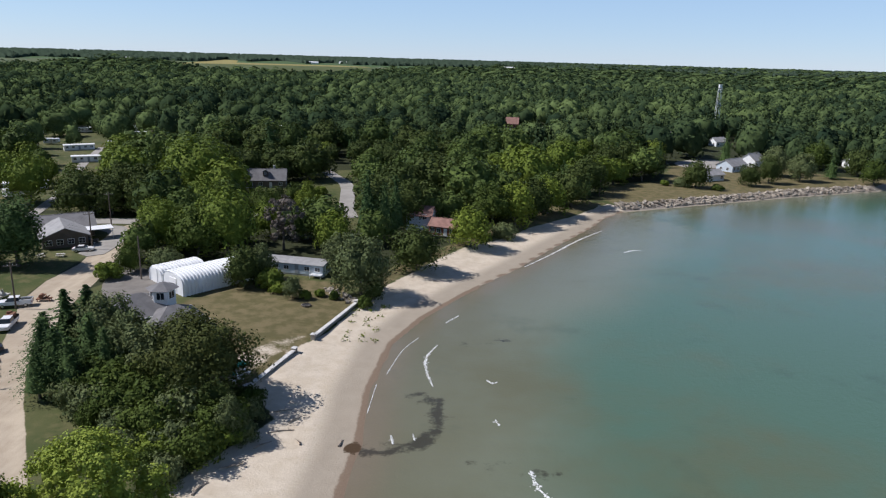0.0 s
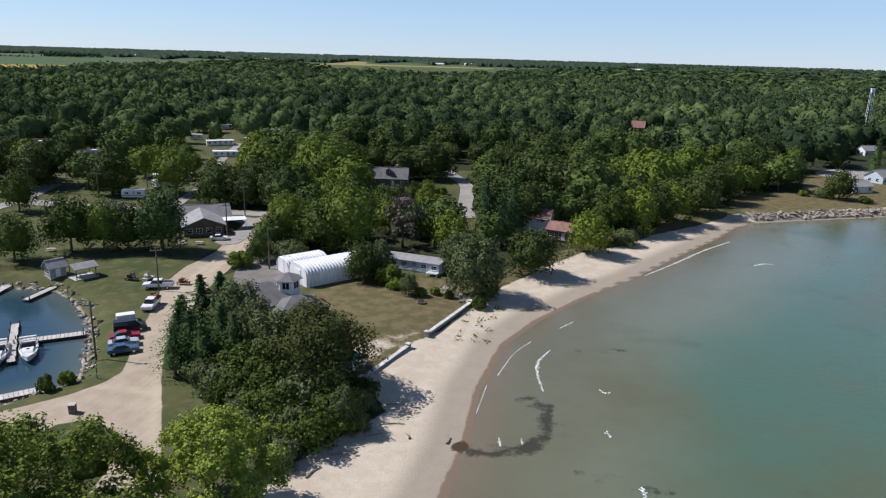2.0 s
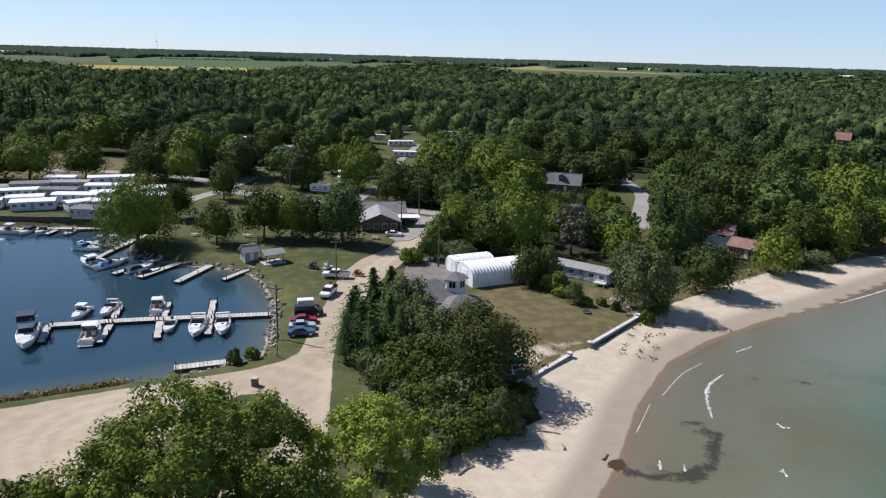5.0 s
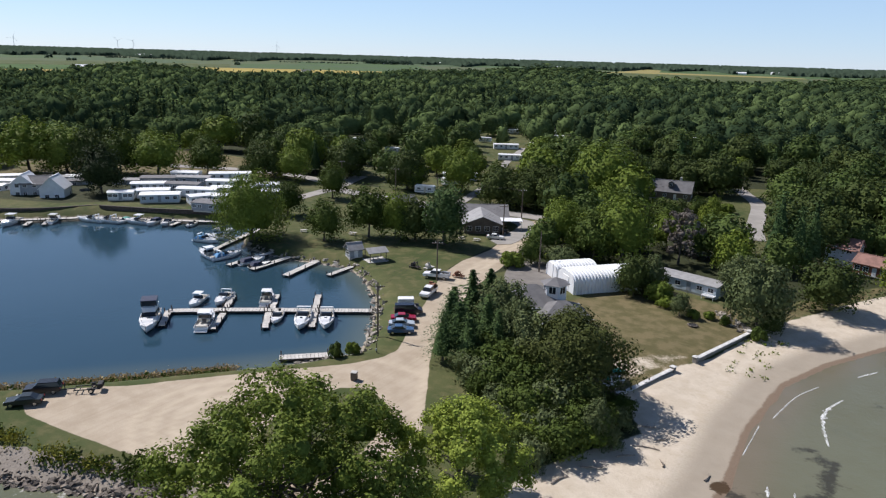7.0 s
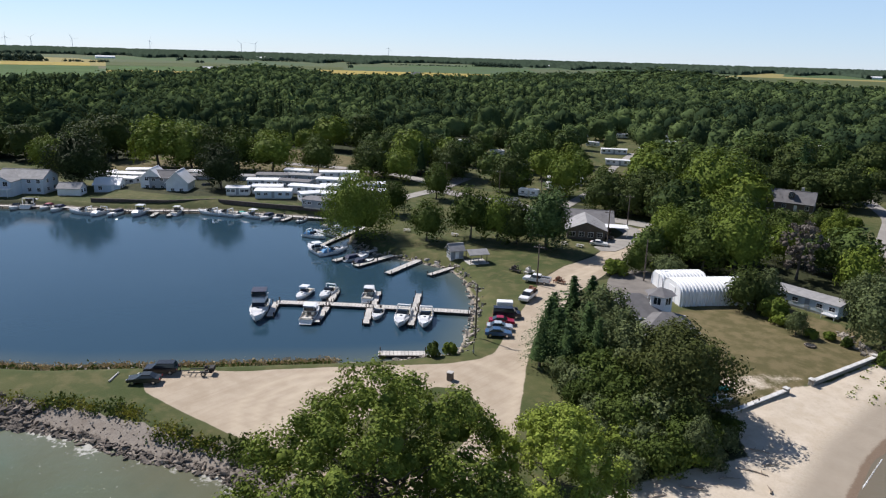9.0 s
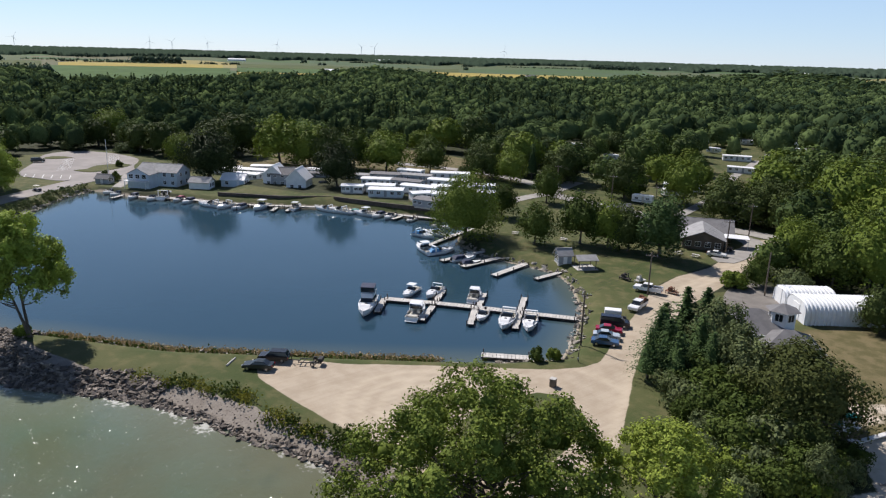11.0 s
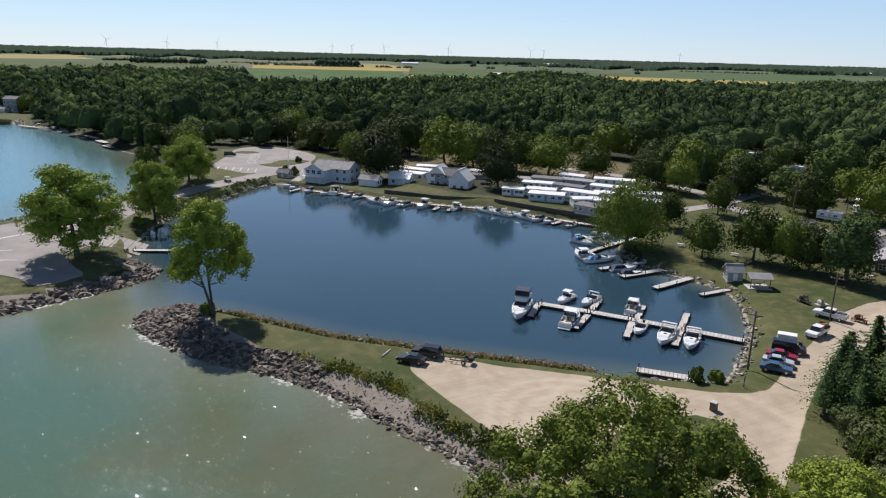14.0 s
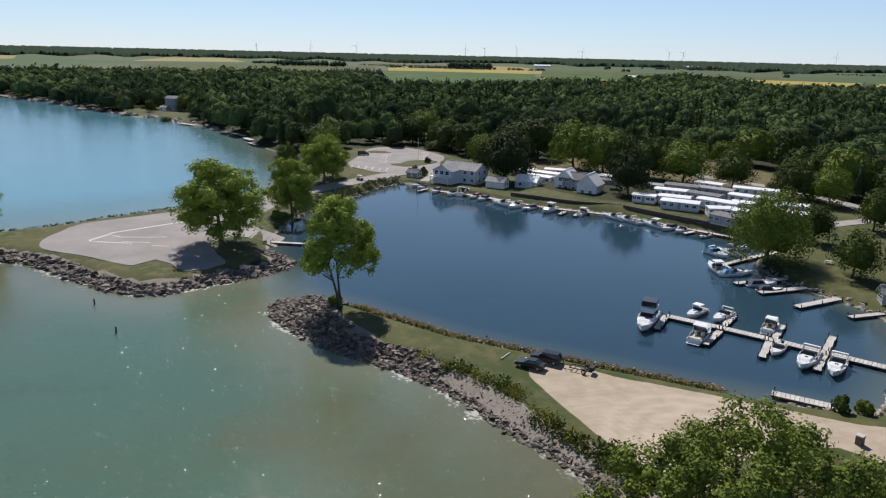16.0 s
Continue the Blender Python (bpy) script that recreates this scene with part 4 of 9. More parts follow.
tree_kind("pine", "tall dark pine with layered boughs", "pine", 4.6, 17.0, 2.5, NEEDLES, 21, 13, 20, conifer=True)
tree_kind("bush", "rounded green garden bush", "bush", 1.6, 2.4, 0.1, MAPLELEAF, 22, 14, 1300, 0.15, trunk=0.08, core=0.84, dense=2)
tree_kind("darkbush", "dark rounded clipped bush", "bush", 1.5, 2.5, 0.1, BROADLEAF, 23, 14, 1300, 0.14, trunk=0.08, core=0.84, dense=2)
tree_kind("limebush", "bright green leafy bush", "bush", 1.8, 2.2, 0.1, LIMELEAF, 24, 14, 1300, 0.15, trunk=0.08, core=0.84, dense=2)
tree_kind("browntree", "spreading dark green tree with brown-tinged crown", "tree", 6.4, 11.0, 1.4, BROWNLEAF, 33, 44, 9000, 0.19, core=0.82, trunk=0.3, stems=2, dense=True)
tree_kind("thicket", "dense grey-green shrub thicket", "shrub", 3.2, 4.2, 0.1, OLIVELEAF, 25, 20, 2400, 0.2, trunk=0.14, core=0.84, dense=True)
tree_kind("darkthicket", "dark dense shrub thicket beside the beach", "shrub", 3.4, 4.6, 0.1, BROADLEAF, 26, 22, 2400, 0.2, trunk=0.14, core=0.84, dense=True)
tree_kind("poplar", "slender twin-stemmed tree with airy green crown", "tree", 5.6, 21.0, 4.6, SUNLEAF, 27, 300, 27000, 0.185, stems=2, lobes=16, core=0.52, loose=1.12, spray=(0.07, 0.17), trunk=0.42, limbs=9, flat=1.1)
tree_kind("parktree", "tall round-crowned green shade tree", "tree", 6.8, 19.0, 3.0, SUNLEAF, 28, 300, 25000, 0.2, lobes=26, core=0.66, loose=1.2, spray=(0.08, 0.18), trunk=0.42, limbs=9)
tree_kind("bigmaple", "large spreading maple with several stems", "tree", 11.5, 19.0, 3.0, MIDLEAF, 30, 420, 54000, 0.16, lobes=26, core=0.34, loose=1.06, spray=(0.055, 0.105), stems=4, trunk=0.5, limbs=14, flat=1.2)
tree_kind("lightmaple", "young light-green tree with airy leaves", "tree", 6.2, 11.5, 1.8, PALELEAF, 31, 170, 24000, 0.135, lobes=16, core=0.4, spray=(0.06, 0.14), loose=1.0, stems=2, trunk=0.26, limbs=10, flat=1.1)
# the woods' own trees, plainer for being many
for key, lab, radius, mat, lobes in (("wood_mid", "green woodland tree with billowing crown", 5.6, WOODTREE, 18), ("wood_dark", "dark green woodland tree with dense crown", 5.2, DARKLEAF, 22), ("wood_wide", "broad green woodland tree among others", 6.2, WOODTREE, 26), ("wood_round", "fresh green round-crowned woodland tree", 5.6, MAPLELEAF, 20)):
    tree_kind(key, lab, "tree", radius, 14.0, 1.2, mat, 40 + lobes, lobes, 900, 0.46, core=0.86, limbs=3, dense=2)
tree_kind("wood_pine", "tall dark pine among broadleaf trees", "pine", 4.4, 17.0, 2.0, NEEDLES, 41, 9, 14, conifer=True)

# the near trees
tree("bigmaple", -43.5, 43.2, 18.6, 1.24, 0.4)
tree("lightmaple", -33.5, 58.8, 12.5, 1.12, 1.0)
# the grove between the gravel road and the beach
for k, x, y, h, sp, tu in [("spruce", -57.8, 102, 11.6, 1.9, 0), ("spruce", -55.6, 104.5, 11.6, 1.8, 1), ("pine", -58, 96.5, 10, 1.6, 2), ("pine", -54, 91.5, 9.6, 1.65, 3), ("pine", -51, 95.5, 10.4, 1.6, 0.4), ("pine", -60, 99.5, 8.5, 1.2, 1.4),
                           ("olive", -51.8, 102.5, 10.6, 0.95, 0.7), ("olive", -46.5, 97.5, 9.6, 0.85, 1.4), ("pine", -56.5, 92.8, 10.4, 1.5, 0.3), ("pine", -55, 88.3, 8.6, 1.4, 1.1), ("pine", -50.8, 89.2, 9.2, 1.4, 2.3), ("pine", -47.5, 92.6, 9.4, 1.3, 3.4), ("browntree", -33.8, 91, 11.6, 1.22, 2.2), ("olive", -42, 94, 9.4, 0.95, 4), ("dark", -29.5, 84.0, 6.6, 0.8, 5), ("browntree", -38, 98, 9.5, 0.7, 0.8), ("olive", -26.3, 80, 6, 0.75, 2.0),
                           ("thicket", -46, 86, 4.5, 1.1, 0), ("darkthicket", -41, 84, 5, 1.2, 1), ("darkthicket", -36, 80, 5, 1.1, 2), ("thicket", -32, 77, 4, 1.0, 3), ("darkthicket", -28, 81, 5, 1.0, 4), ("darkthicket", -46.5, 91, 6, 1.1, 2.9), ("darkthicket", -37, 86.5, 6, 1.2, 3.9), ("thicket", -33.5, 84, 5.6, 1.0, 0.9),
                           ("thicket", -38, 75, 3.6, 0.9, 5), ("thicket", -50, 87.5, 3.8, 0.9, 2.6), ("darkthicket", -33, 72, 3.2, 0.8, 1.7), ("darkthicket", -29, 75, 4.4, 1.0, 2.2), ("thicket", -31, 70.5, 3.4, 0.9, 3.2), ("limebush", -27, 78.5, 3.2, 0.9, 1.2), ("thicket", -24.8, 80.5, 3.0, 0.8, 2.2), ("thicket", -25.6, 85.6, 3.0, 0.9, 0.2), ("darkthicket", -26.2, 89.4, 3.0, 0.9, 1.2),
                           ("limebush", -34, 76, 3.6, 1.0, 0.2), ("darkthicket", -42, 88, 6, 1.0, 0.5), ("thicket", -40, 79.5, 4, 0.9, 4.1), ("darkthicket", -44.5, 81.8, 3.4, 0.8, 3.3)]:
    tree(k, x, y, h, sp, tu, group="grove by the beach")
# the lawn, the beach and the woods' edge
for k, x, y, h, sp, tu in [("olive", -16.5, 138, 12.5, 1.0, 0), ("dark", -13.5, 135.5, 5, 0.9, 1), ("darkbush", -15, 131, 2.6, 1.0, 2), ("dark", -6, 156, 11, 1.12, 1), ("lime", 7, 178, 10.5, 1.05, 2), ("thicket", 17, 190, 4.5, 1.0, 1),
                           ("lime", 21, 205, 12.5, 1.0, 0.3), ("lime", 33, 222, 12, 1.0, 1.3), ("dark", 27, 215, 13, 1.0, 2.0), ("oak", 14, 201, 13, 0.9, 2.8), ("dark", 43, 236, 14, 1.0, 0.9), ("dark", 52, 256, 15, 1.0, 3.0),
                           ("pine", -20, 181, 19, 1.1, 0.5), ("bare", -39.5, 169, 15, 1.0, 1.0), ("elm", -51, 161, 17, 0.95, 0.2), ("oak", -57, 158, 13, 1.0, 2.5), ("elm", -68, 163, 13, 0.9, 0.8), ("oak", -68, 147, 6.5, 1.0, 1.0), ("limebush", -64, 153, 3, 1.2, 0.4), ("bush", -70.5, 142, 4, 1.1, 0.9),
                           ("thicket", -61.5, 150, 5, 1.0, 2.0), ("elm", -71, 172, 12, 1.0, 3.1), ("lime", -64, 168, 9, 0.9, 0.4), ("dark", -41, 139.5, 9, 0.95, 0.3), ("olive", -38.5, 144, 8, 0.8, 1.9), ("bush", -35.5, 139, 4.6, 1.0, 2), ("limebush", -33, 136.5, 2.6, 1.0, 1),
                           ("olive", -29.6, 132.8, 4.6, 0.85, 0.6), ("bush", -27.2, 133.2, 2.0, 1.0, 0), ("bush", -24.6, 135, 1.7, 1.0, 1.5), ("darkbush", -21.5, 134, 2.0, 0.9, 2.5), ("elm", -79, 222, 21.5, 1.15, 1), ("lime", -27, 168, 10, 1.0, 0.9), ("oak", -35, 180, 9, 1.0, 1.4),
                           ("pine", -13, 186, 17, 1.0, 2.2), ("olive", -23, 152, 9, 0.9, 0.6), ("pine", -15.5, 180, 16, 1.2, 1.2), ("dark", 8, 188, 9, 0.9, 0.5), ("bush", -9, 171, 3.2, 1.1, 2.0), ("dark", -11, 197, 14, 1.0, 2.0), ("oak", -58, 172, 12, 1.0, 0.2), ("elm", -46, 182, 10, 1.1, 1.2), ("lime", -61, 178, 10, 1.0, 2.2), ("oak", -52, 199, 10, 1.1, 1.9), ("elm", -67, 194, 13, 1.0, 0.4), ("dark", -52, 270, 16, 1.2, 0.4), ("elm", -46, 233, 6.5, 1.0, 0.2), ("oak", -48, 222, 7.5, 1.0, 1.2), ("bush", -43, 240, 3.5, 1.2, 2.2), ("lime", -43, 214, 7, 1.0, 0.9), ("dark", -52, 213, 8, 1.1, 1.9), ("bush", -41, 228, 3, 1.2, 0.4), ("oak", -76, 240, 15, 1.1, 0.4), ("dark", -82, 256, 16, 1.1, 1.4)]:
    tree(k, x, y, h, sp, tu)
# the harbour yard
for k, x, y, h, sp, tu in [("willow", -136.5, 123.5, 18, 0.98, 0), ("ash", -148, 148.5, 11, 1.2, 1), ("oak", -120, 133, 11, 1.0, 2), ("oak", -113.5, 143, 14, 0.9, 3), ("elm", -107, 146, 13, 0.8, 0.6), ("dark", -102, 148, 12, 0.85, 1.6), ("cedar", -93.5, 149, 16, 1.5, 2.6),
                           ("shade", -212, 130, 15, 1.0, 0), ("elm", -233, 166, 17, 1.3, 1), ("dark", -106, 202, 13, 1.2, 0.7), ("dark", -97, 202, 12, 1.1, 1.7), ("dark", -88, 203, 12, 1.1, 2.7), ("lime", -272, 139, 20, 1.15, 2), ("elm", -262, 148, 19, 1.25, 3), ("shade", -249, 99.5, 18.5, 1.12, 0.3), ("dark", -288, 116, 15, 1.1, 1.9), ("elm", -296, 106, 13, 1.1, 0.4), ("oak", -247, 160, 17, 1.1, 1.8), ("oak", -222, 180, 14, 1.1, 2.8), ("dark", -202, 190, 14, 1.1, 3.8), ("elm", -188, 192, 13, 1.1, 0.7), ("elm", -278, 108, 15, 1.0, 1.2), ("dark", -254, 152, 18, 1.0, 0.9),
                           ("darkbush", -70.0, 80.0, 2.6, 0.8, 0), ("bush", -68.8, 82.8, 2.4, 0.8, 1), ("oak", -155, 176, 12, 0.9, 2), ("dark", -146, 206, 15, 1.0, 1), ("elm", -128, 214, 16, 1.0, 0), ("oak", -112, 212, 13, 1.0, 2), ("dark", -100, 216, 14, 1.0, 1), ("dark", -92, 214, 14, 1.0, 3), ("dark", -176, 208, 15, 1.0, 1.5)]:
    tree(k, x, y, h, sp, tu)
# the open lot behind the mobile homes
for k, x, y, h, sp, tu in [("dark", -222, 206, 12, 1.0, 0.4), ("spruce", -207, 203, 9, 1.3, 1.4), ("thicket", -214, 192, 3.5, 1.2, 0.2), ("oak", -256, 206, 11, 1.0, 2.0), ("darkbush", -240, 190, 3, 1.5, 1.0), ("elm", -280, 196, 12, 1.0, 0.9), ("limebush", -266, 182, 2.6, 1.8, 0.3), ("pine", -192, 208, 14, 1.2, 2.2)]:
    tree(k, x, y, h, sp, tu)
# the far shore lawn with its houses
for k, x, y, h, sp, tu in [("dark", 99, 277, 11.5, 1.0, 0), ("thicket", 95, 279.5, 4, 1.2, 1), ("dark", 123.5, 285, 9.5, 1.0, 1.6), ("dark", 135, 293, 12, 0.8, 2), ("olive", 152, 301, 12, 1.0, 0.2), ("spruce", 170, 310, 12, 1.6, 2.6), ("oak", 181, 297, 11, 1.1, 3), ("olive", 146, 314, 13, 1.0, 1.5),
                           ("spruce", 160, 319, 14, 1.2, 2), ("dark", 188, 322, 13, 1.0, 1.1), ("dark", 76, 297, 16, 0.9, 0), ("dark", 66, 290, 15, 1.0, 0.7), ("oak", 86, 304, 12, 0.9, 2.4), ("spruce", 139, 352, 17, 1.2, 0.2), ("elm", 101, 342, 12, 1.0, 2.7), ("oak", 176, 336, 14, 1.0, 4.4), ("darkbush", 106, 272, 2.6, 1.6, 0.4), ("bush", 88, 281, 2.4, 1.2, 0.1)]:
    tree(k, x, y, h, sp, tu)
# the park and the spit
tree("poplar", -126.4, 18.9, 21.5, 1.14, 0.3)
tree("parktree", -176.5, -3, 21.8, 1.3, 1.3)
tree("parktree", -208.0, 16.6, 18.5, 0.96, 2.2)
tree("parktree", -256.3, 32.0, 18.5, 1.18, 0.2)
tree("parktree", -270, 37, 14, 0.95, 0.9)
tree("parktree", -196, -62, 18, 1.0, 2.9)
for k, x, y, h, sp, tu in [("dark", -366, 92, 14, 1.1, 0.5), ("elm", -384, 103, 17, 1.2, 1.5), ("oak", -352, 104, 13, 1.1, 2.5), ("thicket", -340, 97, 5, 1.3, 0.8), ("thicket", -361, 79, 5, 1.2, 1.8)]:
    tree(k, x, y, h, sp, tu)
tree("bush", -127.2, 18.1, 2.2, 1.0, 2.9)
tree("bush", -203, 12, 2.4, 1.0, 0.9)
for k, x, y, h, sp, tu in [("oak", -300, 22, 12, 0.9, 0), ("elm", -318, 40, 16, 1, 1)]:
    tree(k, x, y, h, sp, tu)

# houses that the woods leave free: x, y, radius
FREE = [(-65, 255, 10), (-4, 192, 9), (0, 187, 7), (112, 300, 14), (135, 326, 14), (150, 344, 12), (203, 348, 12), (163, 427, 10), (133, 434, 12), (45, 497, 10)]
CAMPERS = [(-136, 203, 0.3), (-138, 223, 1.2), (-142, 236, 0.5), (-207, 279, 0.4), (-244, 298, 0.1), (-174, 335, 0.6), (-163, 348, 0.2), (-169, 393, 0.5), (-140, 355, 1.0), (-186, 421, 0.2), (-206, 406, 0.7), (-105, 451, 0.3), (-92, 482, 0.5), (-118, 232, 0.8), (-152, 300, 0.4), (-196, 352, 0.1), (-225, 390, 0.6), (-137.5, 418, 0.3), (-119.7, 221, 0.9), (-182, 415.6, 0.2)]
ROADS_FREE = [np.array([(-122, 187), (-133, 188), (-150, 187), (-166, 188), (-172, 205), (-170, 240)], float), np.array([(-118, 195), (-123, 215), (-130, 240), (-150, 290), (-168, 345)], float),
              np.array([(-32, 215), (-34, 240), (-37, 265), (-46, 286), (-60, 320)], float)]


def plant_woods():
    rng = np.random.default_rng(5)
    spots = []
    r = 60.0
    # rings outward: the spacing grows with the distance
    while r < 4400:
        gap = 10.4 if r < 300 else 11.4 if r < 900 else 0.0135 * r if r < 1500 else 0.019 * r
        for az in np.arange(-36, 112, math.degrees(gap / r)):
            a = radians(az + rng.uniform(-0.55, 0.55) * math.degrees(gap / r))
            rr = r + rng.uniform(-0.55, 0.55) * gap
            spots.append((-math.sin(a) * rr, math.cos(a) * rr, rr, gap))
        r += gap * (0.95 if r < 1500 else 1.6)
    S = np.array(spots)
    x, y, r = S[:, 0], S[:, 1], S[:, 2]
    keep = inside(x, y, LAND) & (r < woods_edge(x, y))
    for p in OPEN_LAND:
        keep &= ~inside(x, y, np.array(p, float))
    keep &= ~inside(x, y, np.array(GRAVEL_LOT, float)) & (line_distance(x, y, np.array(GRAVEL_LOT, float), True) > 5)
    keep &= ~((x > -66) & (x < -10) & (y < 170) & (y > 60))
    shore_d = np.minimum.reduce([line_distance(x, y, np.array(l, float)) for l, _ in SHORES])
    keep &= shore_d > np.where(r > 330, 1.2, 6)
    for fx, fy, fr in FREE:
        keep &= np.hypot(x - fx, y - fy) > fr
        k = np.hypot(fx, fy)
        keep &= line_distance(x, y, np.array([(fx, fy), (fx * (1 - 32 / k), fy * (1 - 32 / k))])) > fr * 0.6
    # the grey-roofed house and the curved lane lie open towards the beach
    for fx, fy, wide, near_end in ((-65, 252, 10, 0.73), (-58, 250, 7, 0.75), (-49, 290, 4, 0.8), (-38, 265, 4.5, 0.78), (-33, 243, 5, 0.76), (-32, 219, 5, 0.78), (133, 434, 8, 0.82), (164, 428, 7, 0.82), (45, 495, 7, 0.83), (70, 515, 7, 0.84), (100, 518, 6, 0.86), (134, 326, 8, 0.84), (151, 343, 7, 0.84), (204, 348, 7, 0.86), (211, 560, 5, 0.95), (-4, 192, 7, 0.85)):
        keep &= line_distance(x, y, np.array([(fx, fy), (fx * near_end, fy * near_end)])) > wide
    for cx, cy, _ in CAMPERS:
        k = np.hypot(cx, cy)
        keep &= line_distance(x, y, np.array([(cx, cy), (cx * (1 - 50 / k), cy * (1 - 50 / k))])) > 6.2
    for line in ROADS_FREE:
        keep &= line_distance(x, y, line) > 6.5
    camp = inside(x, y, np.array(CAMP, float))
    keep &= ~(camp & (rng.uniform(0, 1, len(x)) < 0.36))
    S = S[keep]
    S = S[rng.uniform(0, 1, len(S)) < np.where(S[:, 2] < 520, 0.9, 0.96)]
    # the nearest trees one by one, in a few kinds
    single = np.argsort(S[:, 2])[:290]
    for x, y, r, gap in S[single]:
        lush = noise.noise((x * 0.011, y * 0.011, 9.0))
        big = rng.uniform() < 0.25
        k = "wood_pine" if rng.uniform() < 0.12 else ("wood_dark", "wood_mid", "wood_wide", "wood_round")[int(np.clip(1.7 + 3.4 * lush + rng.normal(0, 0.8), 0, 3))]
        h = rng.uniform(15.5, 20) if big else rng.uniform(9, 14.5)
        tree(k, x, y, float(h), float(rng.uniform(1.0, 1.3)), float(rng.uniform(0, 6.28)), z=1.6, group="woods behind the shore")
    rest = np.delete(S, single, 0)
    protos = [canopy_np(100 + k, 6.4, 13.5, 320, 0.56, 2, 13 + 2 * k, 0.54, 0.92, 0.08) for k in range(7)]
    pine = conifer_np(110, 3.8, 16.0, 9, 8, 3, 0.9)
    far_protos = [canopy_np(120 + k, 1.0, 1.25, 24, 0.16, 1, 9, 0.62, 0.98, 0.04) for k in range(6)]
    last_protos = [canopy_np(150 + k, 1.0, 1.25, 22, 0.2, 0, 7, 0.62, 0.95) for k in range(6)]
    middle_protos = [canopy_np(130 + k, 1.0, 1.25, 62, 0.12, 1, 11 + k, 0.58, 0.96, 0.05) for k in range(6)]
    V, Q, T, A = [], [], [], []
    n = 0

    def add(v, q, t, tint):
        nonlocal n
        V.append(v)
        Q.append(q + n)
        T.append(t + n)
        A.append(np.full(len(v), tint))
        n += len(v)

    for x, y, r, gap in rest:
        pine_zone = noise.noise((x * 0.006, y * 0.006, 3.0)) > 0.12
        tint = float(np.clip(0.42 + 0.9 * noise.noise((x * 0.008, y * 0.008, 9.0)) + rng.normal(0, 0.22), 0, 1))
        if rng.uniform() < 0.16:
            tint *= 0.15
        a = rng.uniform(0, 6.283)
        rot = np.array([[math.cos(a), -math.sin(a), 0], [math.sin(a), math.cos(a), 0], [0, 0, 1]])
        zz = LEVEL + float(far_rise(r))
        stand = 1.0 + 0.26 * noise.noise((x * 0.013, y * 0.013, 21.0)) + 0.3 * noise.noise((x * 0.034, y * 0.034, 27.0))
        if rng.uniform() < (0.3 if pine_zone else 0.04) and r < 900:
            v, q, t = pine
            s = rng.uniform(0.85, 1.2)
            add(v @ rot.T * s + [x, y, zz + 0.5], q, t, tint * 0.22)
        elif r < 450:
            v, q, t = protos[rng.integers(7)]
            s = rng.uniform(1.2, 1.7) if rng.uniform() < 0.2 else rng.uniform(0.66, 1.05)
            add(v @ rot.T * [s, s, s ** 0.6 * stand * rng.uniform(0.8, 1.2)] + [x, y, zz + 1.0], q, t, tint)
        else:
            v, q, t = (middle_protos if r < 780 else far_protos if r < 1250 else last_protos)[rng.integers(6)]
            s = gap * (rng.uniform(0.75, 0.95) if rng.uniform() < 0.22 else rng.uniform(0.46, 0.7))
            add(v @ rot.T * [s, s, rng.uniform(8.5, 13) * stand * (s / gap / 0.6) ** 0.5] + [x, y, zz + 0.5], q, t, tint)
    me = mesh_np("woods", np.concatenate(V), np.concatenate(Q), np.concatenate(T), WOODSLEAF, {"tint": np.concatenate(A)}, True)
    tagged(new("woods", me), "wide green mixed woods reaching far inland", "woods", kind="stuff")


